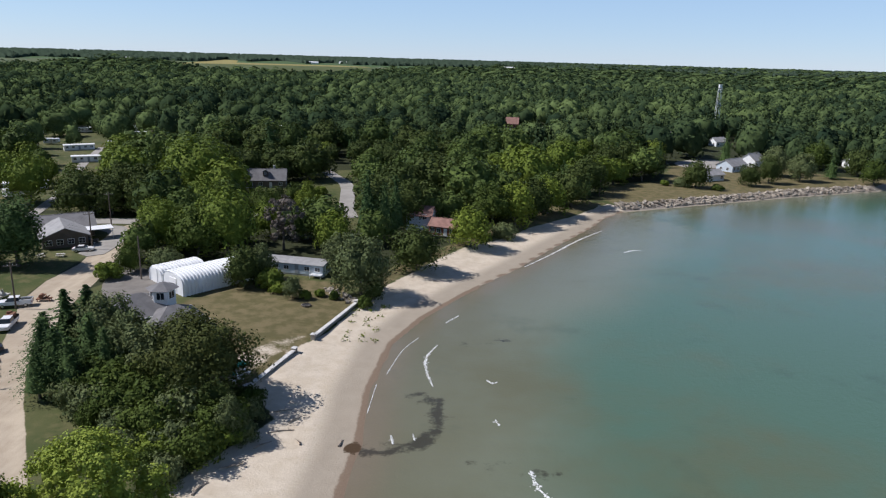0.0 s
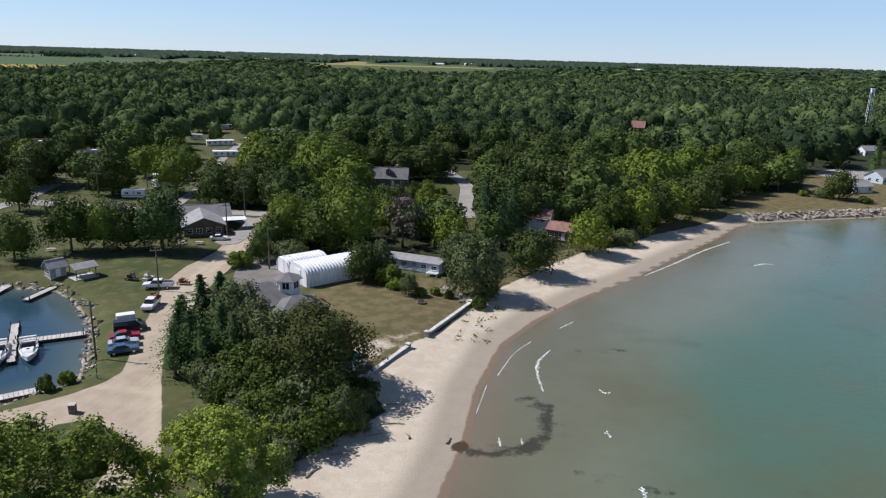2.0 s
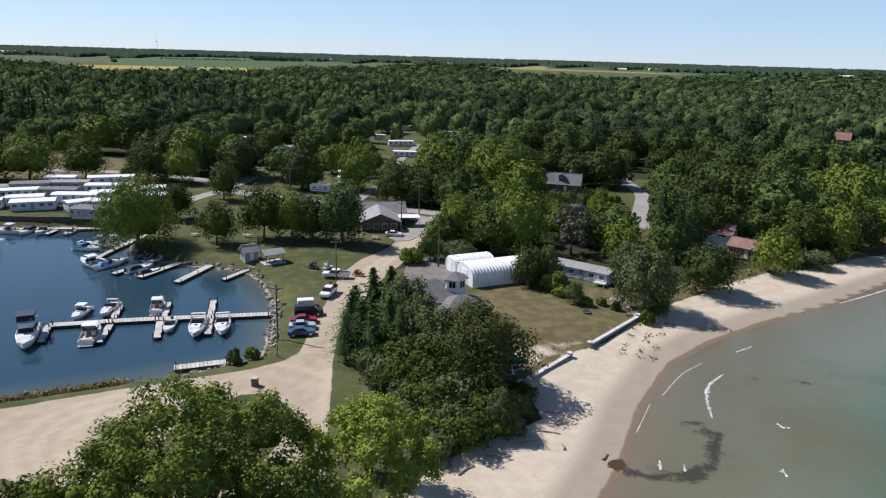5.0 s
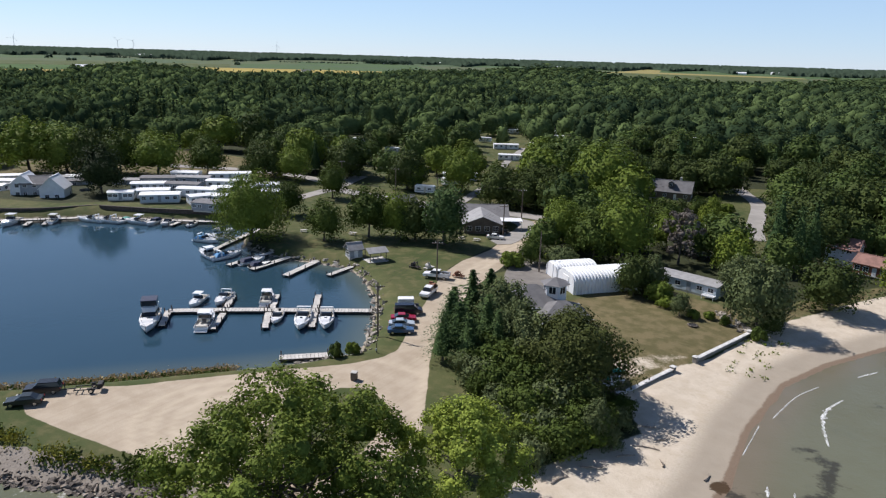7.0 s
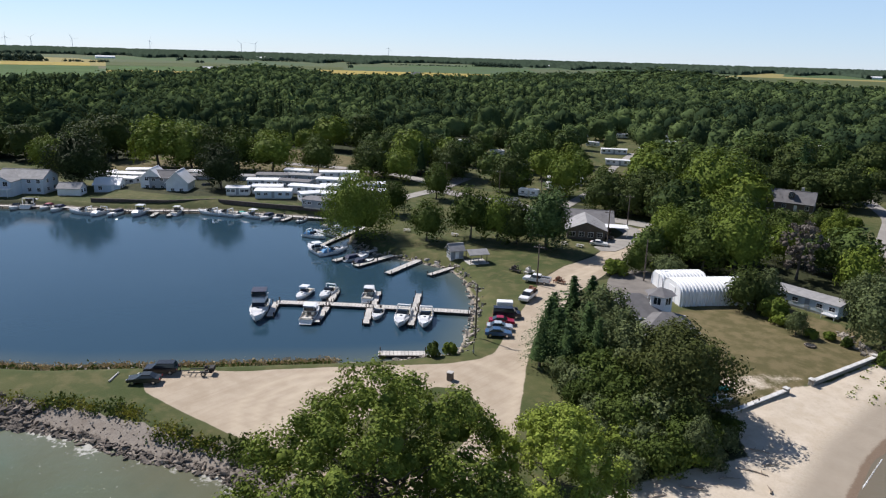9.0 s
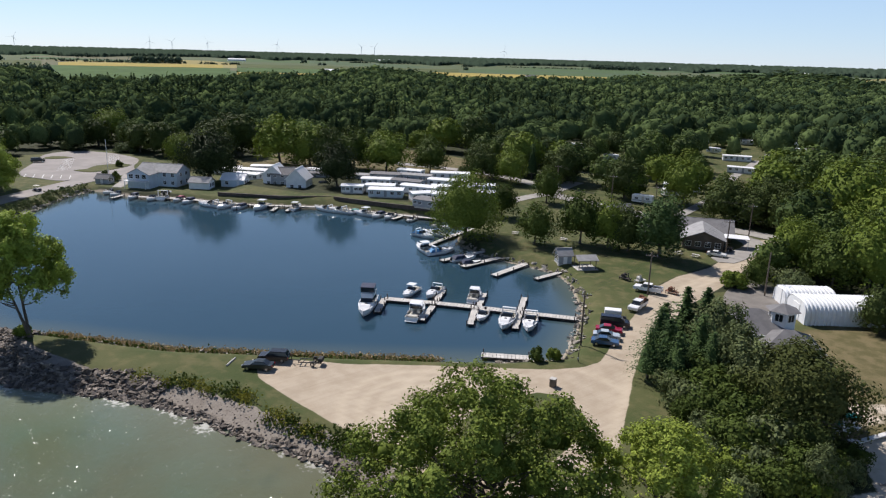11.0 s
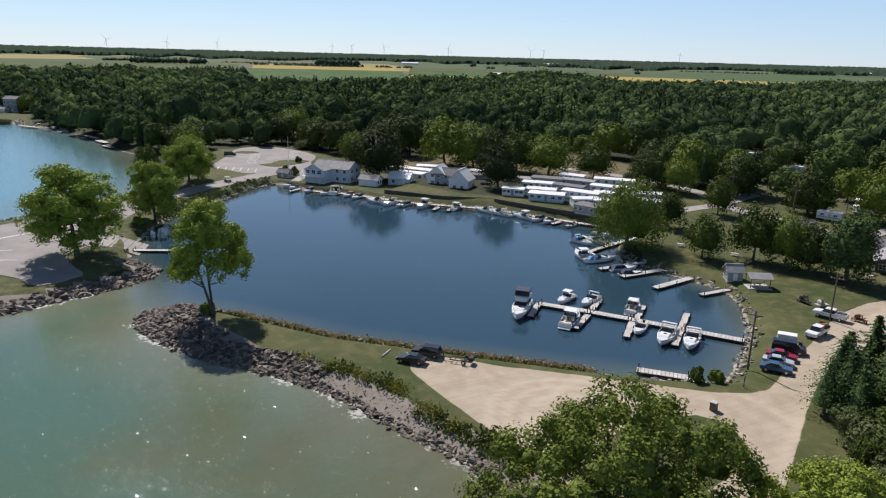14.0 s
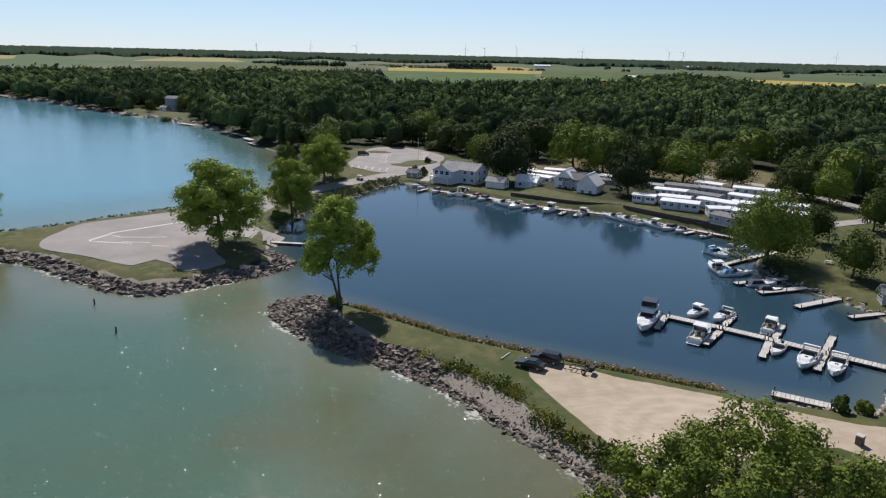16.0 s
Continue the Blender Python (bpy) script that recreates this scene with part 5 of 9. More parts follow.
def plant_hedgerows():
    """Lines and clumps of trees between the farm fields, and the wooded ridges on the horizon."""
    rng = np.random.default_rng(8)
    v0, q0, t0 = canopy_np(140, 1.1, 1.0, 8, 0.2, 0, 6, 0.6)
    V, Q, T, A, n = [], [], [], [], 0

    def add(x, y, s, tall, zz, tint):
        nonlocal n
        V.append(v0 * [s, s, tall] + [x, y, zz])
        Q.append(q0 + n)
        T.append(t0 + n)
        A.append(np.full(len(v0), tint))
        n += len(v0)

    def ground_z(r):
        return LEVEL + float(far_rise(r))

    for _ in range(9):
        az, r = rng.uniform(-14, 108), rng.uniform(900, 3600)
        a = radians(az)
        c = np.array([-math.sin(a), math.cos(a)]) * r
        if r < woods_edge(*c) + 60 or not inside(c[0], c[1], LAND):
            continue
        along = np.array([math.cos(a), math.sin(a)]) if rng.uniform() < 0.9 else np.array([-math.sin(a), math.cos(a)])
        length = rng.uniform(120, 600)
        for s in np.arange(-length / 2, length / 2, 4):
            if noise.noise((s * 0.02, r, 0.5)) > -0.2:
                p = c + along * s + rng.normal(0, 2.5, 2)
                add(p[0], p[1], rng.uniform(4, 8), rng.uniform(5, 11), ground_z(np.hypot(*p)) - 0.5, rng.uniform(0.0, 0.4))
    # copses and rows by bearing, distance and height
    for az0, az1, r, tall in ((81.4, 86.5, 2148, 22), (86.3, 88.4, 2372, 12), (70.0, 73.1, 2248, 26), (75.6, 76.8, 2712, 15), (73.1, 80.3, 2390, 8), (60.8, 61.2, 2560, 17), (59.3, 59.9, 2388, 13), (36.1, 38.8, 2780, 20),
                              (35.1, 35.9, 2790, 13), (49.6, 50.1, 2750, 19), (47.8, 48.7, 2650, 12), (39.4, 45.4, 2720, 8), (30.4, 30.7, 2800, 20), (78.4, 82.4, 1300, 19)):
        for q in np.arange(az0, az1, 420 / r * (0.4 if tall > 10 else 0.7)):
            a, rr = radians(q + rng.normal(0, 0.05)), r + rng.uniform(0, 60 if tall > 15 else 12)
            h = tall * rng.uniform(0.55, 1.1)
            add(-math.sin(a) * rr, math.cos(a) * rr, h * rng.uniform(0.4, 0.65), h, ground_z(rr) - 0.5, rng.uniform(0.0, 0.5))
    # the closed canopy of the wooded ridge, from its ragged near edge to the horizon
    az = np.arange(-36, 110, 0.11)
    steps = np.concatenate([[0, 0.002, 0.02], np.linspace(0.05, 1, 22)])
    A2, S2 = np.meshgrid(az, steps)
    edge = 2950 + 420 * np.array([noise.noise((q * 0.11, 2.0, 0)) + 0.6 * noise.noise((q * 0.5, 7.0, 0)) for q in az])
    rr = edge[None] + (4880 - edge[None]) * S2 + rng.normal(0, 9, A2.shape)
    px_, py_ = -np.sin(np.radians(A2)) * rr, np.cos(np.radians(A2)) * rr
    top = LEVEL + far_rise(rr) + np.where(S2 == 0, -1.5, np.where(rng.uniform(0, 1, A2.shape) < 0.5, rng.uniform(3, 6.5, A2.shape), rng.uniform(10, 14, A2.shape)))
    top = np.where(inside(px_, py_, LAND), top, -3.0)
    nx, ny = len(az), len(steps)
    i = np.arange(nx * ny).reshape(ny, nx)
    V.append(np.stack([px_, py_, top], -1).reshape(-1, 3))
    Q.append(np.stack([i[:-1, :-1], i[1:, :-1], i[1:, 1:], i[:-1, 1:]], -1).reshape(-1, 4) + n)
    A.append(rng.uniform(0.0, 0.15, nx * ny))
    me = mesh_np("hedgerows", np.concatenate(V), np.concatenate(Q), np.concatenate(T), HAZED_RIDGELEAF, {"tint": np.concatenate(A)}, True)
    tagged(new("hedgerows", me), "dark distant tree lines and wooded ridges between fields", "woods", kind="stuff")


plant_woods()
plant_hedgerows()


# ---------------------------------------------------------------- roads and paved ground
def ribbon(name, line, width, z, mat, label, category="road", thick=0.12):
    """A paved strip along a line of the plan, with its edge thickness."""
    p = smooth_line(line, 3.0)
    d = np.gradient(p, axis=0)
    d /= np.linalg.norm(d, axis=1)[:, None]
    side = np.stack([-d[:, 1], d[:, 0]], -1) * width / 2
    n = len(p)
    L, R = p + side, p - side
    top = np.concatenate([np.c_[L, np.full(n, z)], np.c_[R, np.full(n, z)], np.c_[L, np.full(n, z - thick)], np.c_[R, np.full(n, z - thick)]])
    i = np.arange(n - 1)
    q = np.concatenate([np.stack([i, i + 1, n + i + 1, n + i], -1), np.stack([i, 2 * n + i, 2 * n + i + 1, i + 1], -1), np.stack([n + i, n + i + 1, 3 * n + i + 1, 3 * n + i], -1)])
    ob = new(name, mesh_np(name, top, q, None, mat))
    return tagged(ob, label, category, kind="structure")


def slab(name, outline, z, mat, label, category="pavement", thick=0.15, step=3.0, curved=True):
    p = smooth_line(outline, step, True) if curved else np.array(outline, float)
    bm = bmesh.new()
    top = [bm.verts.new((x, y, z)) for x, y in p]
    face = bm.faces.new(top)
    made = bmesh.ops.extrude_face_region(bm, geom=[face])["geom"]
    bmesh.ops.translate(bm, vec=(0, 0, -thick), verts=[v for v in made if isinstance(v, bmesh.types.BMVert)])
    ob = part(name, bm, mat)
    return tagged(ob, label, category, kind="structure")


slab("parking_lot", [(-180, -43), (-189, -45), (-197, -42.5), (-205, -39), (-212, -25), (-218, -13), (-222, -2), (-229, 10), (-239, 20), (-230, 18), (-211, 9), (-196, 4), (-183, -1), (-178, -5), (-168, -4), (-159, -2), (-155, -10), (-161.5, -13.5), (-165.5, -17), (-161.7, -21.5), (-172, -33)], 1.72, ASPHALT, "worn pale asphalt parking lot on the point", "parking lot", 0.25)
slab("far_parking_lot", [(-298.6, 46.9), (-322.7, 55.8), (-347.7, 65.7), (-353, 78.7), (-340.6, 89.7), (-319.7, 94.8), (-307, 92), (-297, 87), (-285, 84), (-277, 76), (-279, 68), (-275.6, 57), (-285, 51)], 1.72, ASPHALT, "pale asphalt parking lot beside the trees", "parking lot", 0.25)
ribbon("causeway_road", [(-228, 8), (-240, 23), (-255, 40), (-270, 59), (-284, 77), (-300, 84)], 8.5, 1.74, ASPHALT, "pale asphalt road along the causeway")
ribbon("village_road", [(-176, 216), (-171, 201), (-165, 190), (-150, 187.5), (-133, 188), (-122, 187), (-108, 189), (-95, 193), (-84, 194), (-70, 200), (-40, 216)], 6.6, 1.78, ROADGREY, "pale grey paved village road")
ribbon("camp_road", [(-117, 190), (-119, 200), (-123, 215), (-130, 240), (-150, 290), (-168, 345)], 3.4, 1.75, ROADGREY, "pale narrow camp lane between trees")
ribbon("curved_road", [(-28, 206), (-31, 220), (-33, 236), (-37, 262), (-46, 284), (-62, 322)], 5.0, 1.77, ROADGREY, "pale curved lane among the trees")
ribbon("lot_road", [(-168, 194), (-184, 199), (-200, 200), (-222, 196), (-250, 184), (-276, 172)], 6.0, 1.80, ROADGREY, "pale lane behind the mobile homes")
ribbon("yard_road", [(-163, 165), (-165, 178), (-166, 192)], 5.0, 1.76, ROADGREY, "pale lane beside the mobile homes")
ribbon("far_road", [(20, 505), (60, 515), (120, 520)], 7.0, 1.76, ROADGREY, "distant pale road in the woods")
slab("house_drive", [(118, 330), (140, 342), (150, 360), (128, 362), (112, 346)], 1.76, ROADGREY, "pale gravel drive between houses", "pavement")
slab("workshop_yard", [(-59, 127), (-53, 133), (-58, 141), (-66, 150), (-71, 144), (-67, 132)], 1.72, YARDGREY, "grey gravelled yard beside the metal sheds", "pavement")
slab("office_apron", [(-86, 160), (-80, 160), (-82, 178), (-88, 188), (-96, 188), (-94, 184), (-87, 178)], 1.74, ROADGREY, "pale paved forecourt beside the office", "pavement")

# painted lines in the parking lots
for k, (a, b) in enumerate([((-192.7, -30.3), (-208, -3)), ((-188, -27.7), (-185.8, -16.3)), ((-183.3, -26.5), (-181, -19.8)), ((-190, -29.5), (-188.5, -27.5)), ((-178, -19), (-176.5, -15))]):
    v = np.array(b, float) - a
    u = np.array([-v[1], v[0]]) / np.hypot(*v) * (0.22 if k == 0 else 0.12)
    slab("lane_marking", [tuple(a + u), tuple(b + u), tuple(b - u), tuple(a - u)], 1.735, LINE_PAINT, "worn white painted line on asphalt", "road marking", 0.03, curved=False)
for k in range(12):
    s = k / 11
    for x, y in ((-186.6 - 5.8 * s, -34.4 + 4.0 * s), (-185.6 + 4.0 * s, -34.0 + 9.5 * s)):
        slab("hatch_marking", [(x, y), (x + 1.1, y + 0.5), (x + 1.0, y + 0.75), (x - 0.1, y + 0.25)], 1.735, LINE_PAINT, "worn white painted hatch bar on asphalt", "road marking", 0.03, curved=False)
for row_x, row_y, count in ((-300, 66, 10), (-307, 86, 9)):
    for k in range(count):
        x, y = row_x - k * 3.0, row_y + k * 0.9 - 6
        slab("bay_marking", [(x, y), (x - 1.6, y + 5.0), (x - 1.85, y + 4.92), (x - 0.25, y - 0.08)], 1.75, LINE_PAINT, "worn white parking bay line", "road marking", 0.03, curved=False)
for k in range(7):
    x, y = -298.8 + 2.2 * k, 45.9 + 2.5 * k + 0.5
    slab("bay_marking", [(x, y), (x + 6.6, y - 2.0), (x + 6.66, y - 1.8), (x + 0.06, y + 0.2)], 1.75, LINE_PAINT, "worn white parking bay line", "road marking", 0.03, curved=False)
slab("traffic_island", [(-297, 65.1), (-289.3, 69.9), (-292.9, 79.8), (-299.9, 87.3), (-304.7, 85.6), (-304.7, 75.3), (-298, 70.1)], 1.86, MAT_GROUND, "grass island in the parking lot", "grass", 0.2)
slab("traffic_island", [(-335, 62), (-331, 67), (-332.5, 73), (-337, 71), (-339.5, 66.7)], 1.86, MAT_GROUND, "narrow grass island in the parking lot", "grass", 0.2)
slab("landing_apron", [(-283, 80.5), (-271, 74.6), (-262, 71.4), (-255, 67.4), (-252.5, 69.5), (-263, 76), (-274, 81.5), (-282, 85)], 1.76, ROADGREY, "pale concrete apron down to the dock", "pavement")

# concrete boat ramp
slab("boat_ramp", [(-195, 4), (-190.6, 7), (-181.4, 3.6), (-184, -1.5)], 1.76, ROADGREY, "pale concrete boat launch ramp", "boat ramp", 0.4, curved=False)
for k in range(4):
    s = k / 4
    ob = part("ramp_slab", mesh_np("ramp_slab", [(-190.5 + 4.5 * s, 6.8 + 6.5 * s, 1.72 - 1.8 * s), (-181.2 + 4.5 * s, 3.8 + 6.5 * s, 1.72 - 1.8 * s), (-181.3 + 4.5 * s + 1.1, 3.8 + 6.5 * s + 1.55, 1.72 - 1.8 * s - 0.43), (-190.5 + 4.5 * s + 1.1, 6.8 + 6.5 * s + 1.55, 1.72 - 1.8 * s - 0.43),
                                          (-190.5 + 4.5 * s, 6.8 + 6.5 * s, 0.9 - 1.8 * s), (-181.2 + 4.5 * s, 3.8 + 6.5 * s, 0.9 - 1.8 * s), (-181.3 + 4.5 * s + 1.1, 3.8 + 6.5 * s + 1.55, 0.5 - 1.8 * s), (-190.5 + 4.5 * s + 1.1, 6.8 + 6.5 * s + 1.55, 0.5 - 1.8 * s)],
                                         [(0, 1, 2, 3), (4, 7, 6, 5), (0, 4, 5, 1), (1, 5, 6, 2), (2, 6, 7, 3), (3, 7, 4, 0)], None, ROADGREY), None)
    tagged(ob, "sloping concrete slab of the boat ramp", "boat ramp", kind="structure")


# ---------------------------------------------------------------- walls at the water
def beach_wall(a, b, h, label):
    a, b = Vector((*a, 0)), Vector((*b, 0))
    l = (b - a).length
    ang = math.atan2(b.y - a.y, b.x - a.x)
    ob = thing("sea_wall", Matrix.Translation(((a + b) / 2).to_tuple()) @ Matrix.Rotation(ang, 4, "Z"), label, "wall")
    # body and posts carry the shade in their colour; the caps stay white
    part("wall_body", boxes((0, 0, h / 2, l, 0.36, h), bevel=0.04), SHADED_CONCRETE, ob, "concrete face with its shade in the grey")
    part("wall_cap", boxes((0, 0, h + 0.07, l + 0.1, 0.75, 0.14), bevel=0.03), WHITE_WALL, ob)
    for s in (-1, 1):
        post = part("end_post", boxes((s * l / 2, 0, (h + 0.35) / 2, 0.7, 0.75, h + 0.35), bevel=0.05), SHADED_CONCRETE, ob)
        part("post_cap", boxes((s * l / 2, 0, h + 0.42, 0.9, 0.95, 0.14), bevel=0.04), WHITE_WALL, post)
    return ob


beach_wall((-28, 94), (-24.0, 108), 1.4, "low white concrete sea wall beside the sand")
beach_wall((-22, 114), (-16.8, 132), 1.45, "long white concrete sea wall edging the lawn")


def retaining_wall(line, h, z):
    p = smooth_line(line, 4.0)
    ob = thing("retaining_wall", pose(float(p[0][0]), float(p[0][1]), z), "dark timber retaining wall along the harbour", "wall", kind="structure")
    for k, ((x0, y0), (x1, y1)) in enumerate(zip(p[:-1], p[1:])):
        l, a = math.hypot(x1 - x0, y1 - y0), math.atan2(y1 - y0, x1 - x0)
        m = Matrix.Translation(((x0 + x1) / 2 - p[0][0], (y0 + y1) / 2 - p[0][1], 0)) @ Matrix.Rotation(a, 4, "Z")
        bm = bmesh.new()
        box(bm, 0, 0, h / 2, l, 0.35, h, 0.02, m)
        part("wall_panel", bm, DARKWOOD, ob)
        bm = bmesh.new()
        box(bm, 0, 0, h + 0.06, l, 0.55, 0.12, 0.02, m)
        part("wall_coping", bm, DARKWOOD, ob)
    return ob


retaining_wall([(-160, 137), (-177, 127), (-195, 118.5)], 2.6, 0.4)
retaining_wall([(-197, 119), (-205, 106), (-213, 99), (-222, 91)], 2.4, 0.4)


# ---------------------------------------------------------------- docks
def dock(line, width, label, z=0.55, piles=6.0):
    """A floating or piled dock with boards across it."""
    a, b = Vector(line[0]), Vector(line[1])
    l, ang = (b - a).length, math.atan2(b.y - a.y, b.x - a.x)
    ob = thing("dock", Matrix.Translation((a.x, a.y, 0)) @ Matrix.Rotation(ang, 4, "Z"), label, "dock", "harbour docks")
    part("frame", boxes((l / 2, width / 2 - 0.08, z - 0.16, l, 0.14, 0.3), (l / 2, -width / 2 + 0.08, z - 0.16, l, 0.14, 0.3), (l / 2, 0, z - 0.2, l, 0.2, 0.2)), DARKWOOD, ob)
    n = max(2, int(l / 0.62))
    board = BOARDS.setdefault(round(width, 2), mesh_box("board", 0.58, width, 0.06, DOCKWOOD))
    for i in range(n):
        p = part("board", board, None, ob)
        p.location = ((i + 0.5) * l / n, 0, z)
    pile = BOARDS.setdefault("pile", mesh_pile())
    m = max(1, int(l / piles))
    for i in range(m + 1):
        for s in (-1, 1):
            p = part("dock_post", pile, None, ob)
            p.location = (0.3 + i * (l - 0.6) / m, s * (width / 2 + 0.08), 0)
    return ob


BOARDS = {}


def mesh_box(name, sx, sy, sz, mat):
    bm = boxes((0, 0, 0, sx, sy, sz))
    me = bpy.data.meshes.new(name)
    bm.to_mesh(me)
    bm.free()
    me.materials.append(mat)
    return me


def mesh_pile():
    bm = bmesh.new()
    cylinder(bm, (0, 0, -1.2), (0, 0, 1.25), 0.11, 0.10, 6)
    me = bpy.data.meshes.new("dock_post")
    bm.to_mesh(me)
    bm.free()
    me.materials.append(DARKWOOD)
    return me


MAIN = "main bleached timber dock with dark piles"
for a, b, w in [((-80, 102), (-88.3, 96), 1.9), ((-88.3, 96), (-96.3, 90.4), 1.9), ((-96.3, 90.4), (-102.6, 85.6), 1.9), ((-102.6, 85.6), (-110.5, 79.0), 1.9)]:
    dock((a, b), w, MAIN)
for a, b in [((-110.5, 79.0), (-105, 73.4)), ((-103.4, 86.6), (-107.6, 92)), ((-101.4, 84.2), (-96.6, 77.6)), ((-95.9, 91.4), (-101.2, 97.8)), ((-95.1, 89.6), (-89.7, 83.6)), ((-89.4, 96.4), (-94.4, 102.8)), ((-88.6, 95.4), (-83.3, 88.8))]:
    dock((a, b), 1.2, "narrow finger dock of bleached boards", piles=3.0)
for a, b, w in [((-141, 121), (-149.5, 148.5), 1.6), ((-141, 121), (-137, 110), 1.3), ((-125.2, 120), (-125, 105.8), 1.5), ((-118.8, 119.5), (-118.4, 106.8), 1.7), ((-111.4, 121), (-109.1, 108), 1.7), ((-101.9, 122.5), (-101.8, 114), 1.3), ((-78.4, 75.9), (-72.6, 81.6), 1.8)]:
    dock((a, b), w, "pale plank dock at the harbour bank")
quay = [(-159.5, 133), (-177.5, 121.8), (-191.2, 114.2), (-200.2, 103.6), (-207.2, 95.6), (-218.4, 87.4), (-227.6, 82), (-238.4, 70.8)]
for a, b in zip(quay[:-1], quay[1:]):
    dock((a, b), 1.8, "long pale quay walkway below the retaining wall", z=0.75)
for x, y, dx, dy, l in [(-165, 129, 0.35, -0.94, 5), (-169, 126.6, 0.35, -0.94, 5), (-197.5, 104.6, 0.7, -0.7, 5), (-200.3, 101, 0.7, -0.7, 5), (-208.5, 93.2, 0.6, -0.8, 5), (-245, 68, 0.6, -0.8, 6), (-180.5, 9, 0.39, 0.92, 9)]:
    dock(((x, y), (x + dx * l, y + dy * l)), 1.3, "short pale boat slip dock")


# ---------------------------------------------------------------- boats
def hull_mesh(l, beam, h, name="hull"):
    st = np.linspace(0, 1, 11)
    V, Q = [], []
    prof = 5
    for i, s in enumerate(st):
        x = -l / 2 + l * s
        w = beam / 2 * (0.88 + 0.12 * min(1, s * 3)) * (1 if s < 0.45 else max(0.02, 1 - ((s - 0.45) / 0.55) ** 2.2))
        top = h * (0.85 + 0.3 * s * s)
        keel = -0.25 + (0.0 if s < 0.75 else (s - 0.75) / 0.25 * 0.5)
        xf = x + 0.07 * l * max(0, (s - 0.6) / 0.4) * 0.5
        V += [(x, -0.0, keel), (x, 0.62 * w, keel + 0.22), (xf, 0.93 * w, 0.45 * top + 0.05), (xf, w, top), (xf, w * 0.9, top + 0.03)]
    full = []
    for v in V:
        full.append(v)
    n = len(V)
    for v in V:
        full.append((v[0], -v[1], v[2]))
    for i in range(len(st) - 1):
        for k in range(prof - 1):
            a, b = i * prof + k, (i + 1) * prof + k
            Q.append((a, b, b + 1, a + 1))
            Q.append((n + a, n + a + 1, n + b + 1, n + b))
    # transom
    for k in range(prof - 1):
        Q.append((k, k + 1, n + k + 1, n + k))
    return mesh_np(name, full, Q, None, None, smooth=False)


def hull_half(l, beam, s):
    return beam / 2 * 0.9 * (1 if s < 0.45 else max(0.02, 1 - ((s - 0.45) / 0.55) ** 2.2))


def deck_plate(l, beam, h, s0, s1, drop=0.0, shrink=1.0):
    bm = bmesh.new()
    L, R = [], []
    for s in np.linspace(s0, s1, 8):
        x = -l / 2 + l * s + 0.035 * l * max(0, (s - 0.6) / 0.4)
        z = h * (0.85 + 0.3 * s * s) + 0.05 - drop
        w = hull_half(l, beam, s) * shrink
        L.append(bm.verts.new((x, w, z)))
        R.append(bm.verts.new((x, -w, z)))
    for i in range(7):
        bm.faces.new((L[i], R[i], R[i + 1], L[i + 1]))
    return bm


def wedge(x0, x1, x2, x3, w0, w1, z0, z1):
    """A cabin or windshield: base from x0 to x1, top from x2 to x3."""
    bm = bmesh.new()
    b = [bm.verts.new(p) for p in ((x0, -w0, z0), (x1, -w0 * 0.8, z0), (x1, w0 * 0.8, z0), (x0, w0, z0))]
    t = [bm.verts.new(p) for p in ((x2, -w1, z1), (x3, -w1 * 0.8, z1), (x3, w1 * 0.8, z1), (x2, w1, z1))]
    bm.faces.new(b[::-1])
    bm.faces.new(t)
    for i in range(4):
        bm.faces.new((b[i], b[(i + 1) % 4], t[(i + 1) % 4], t[i]))
    return bm


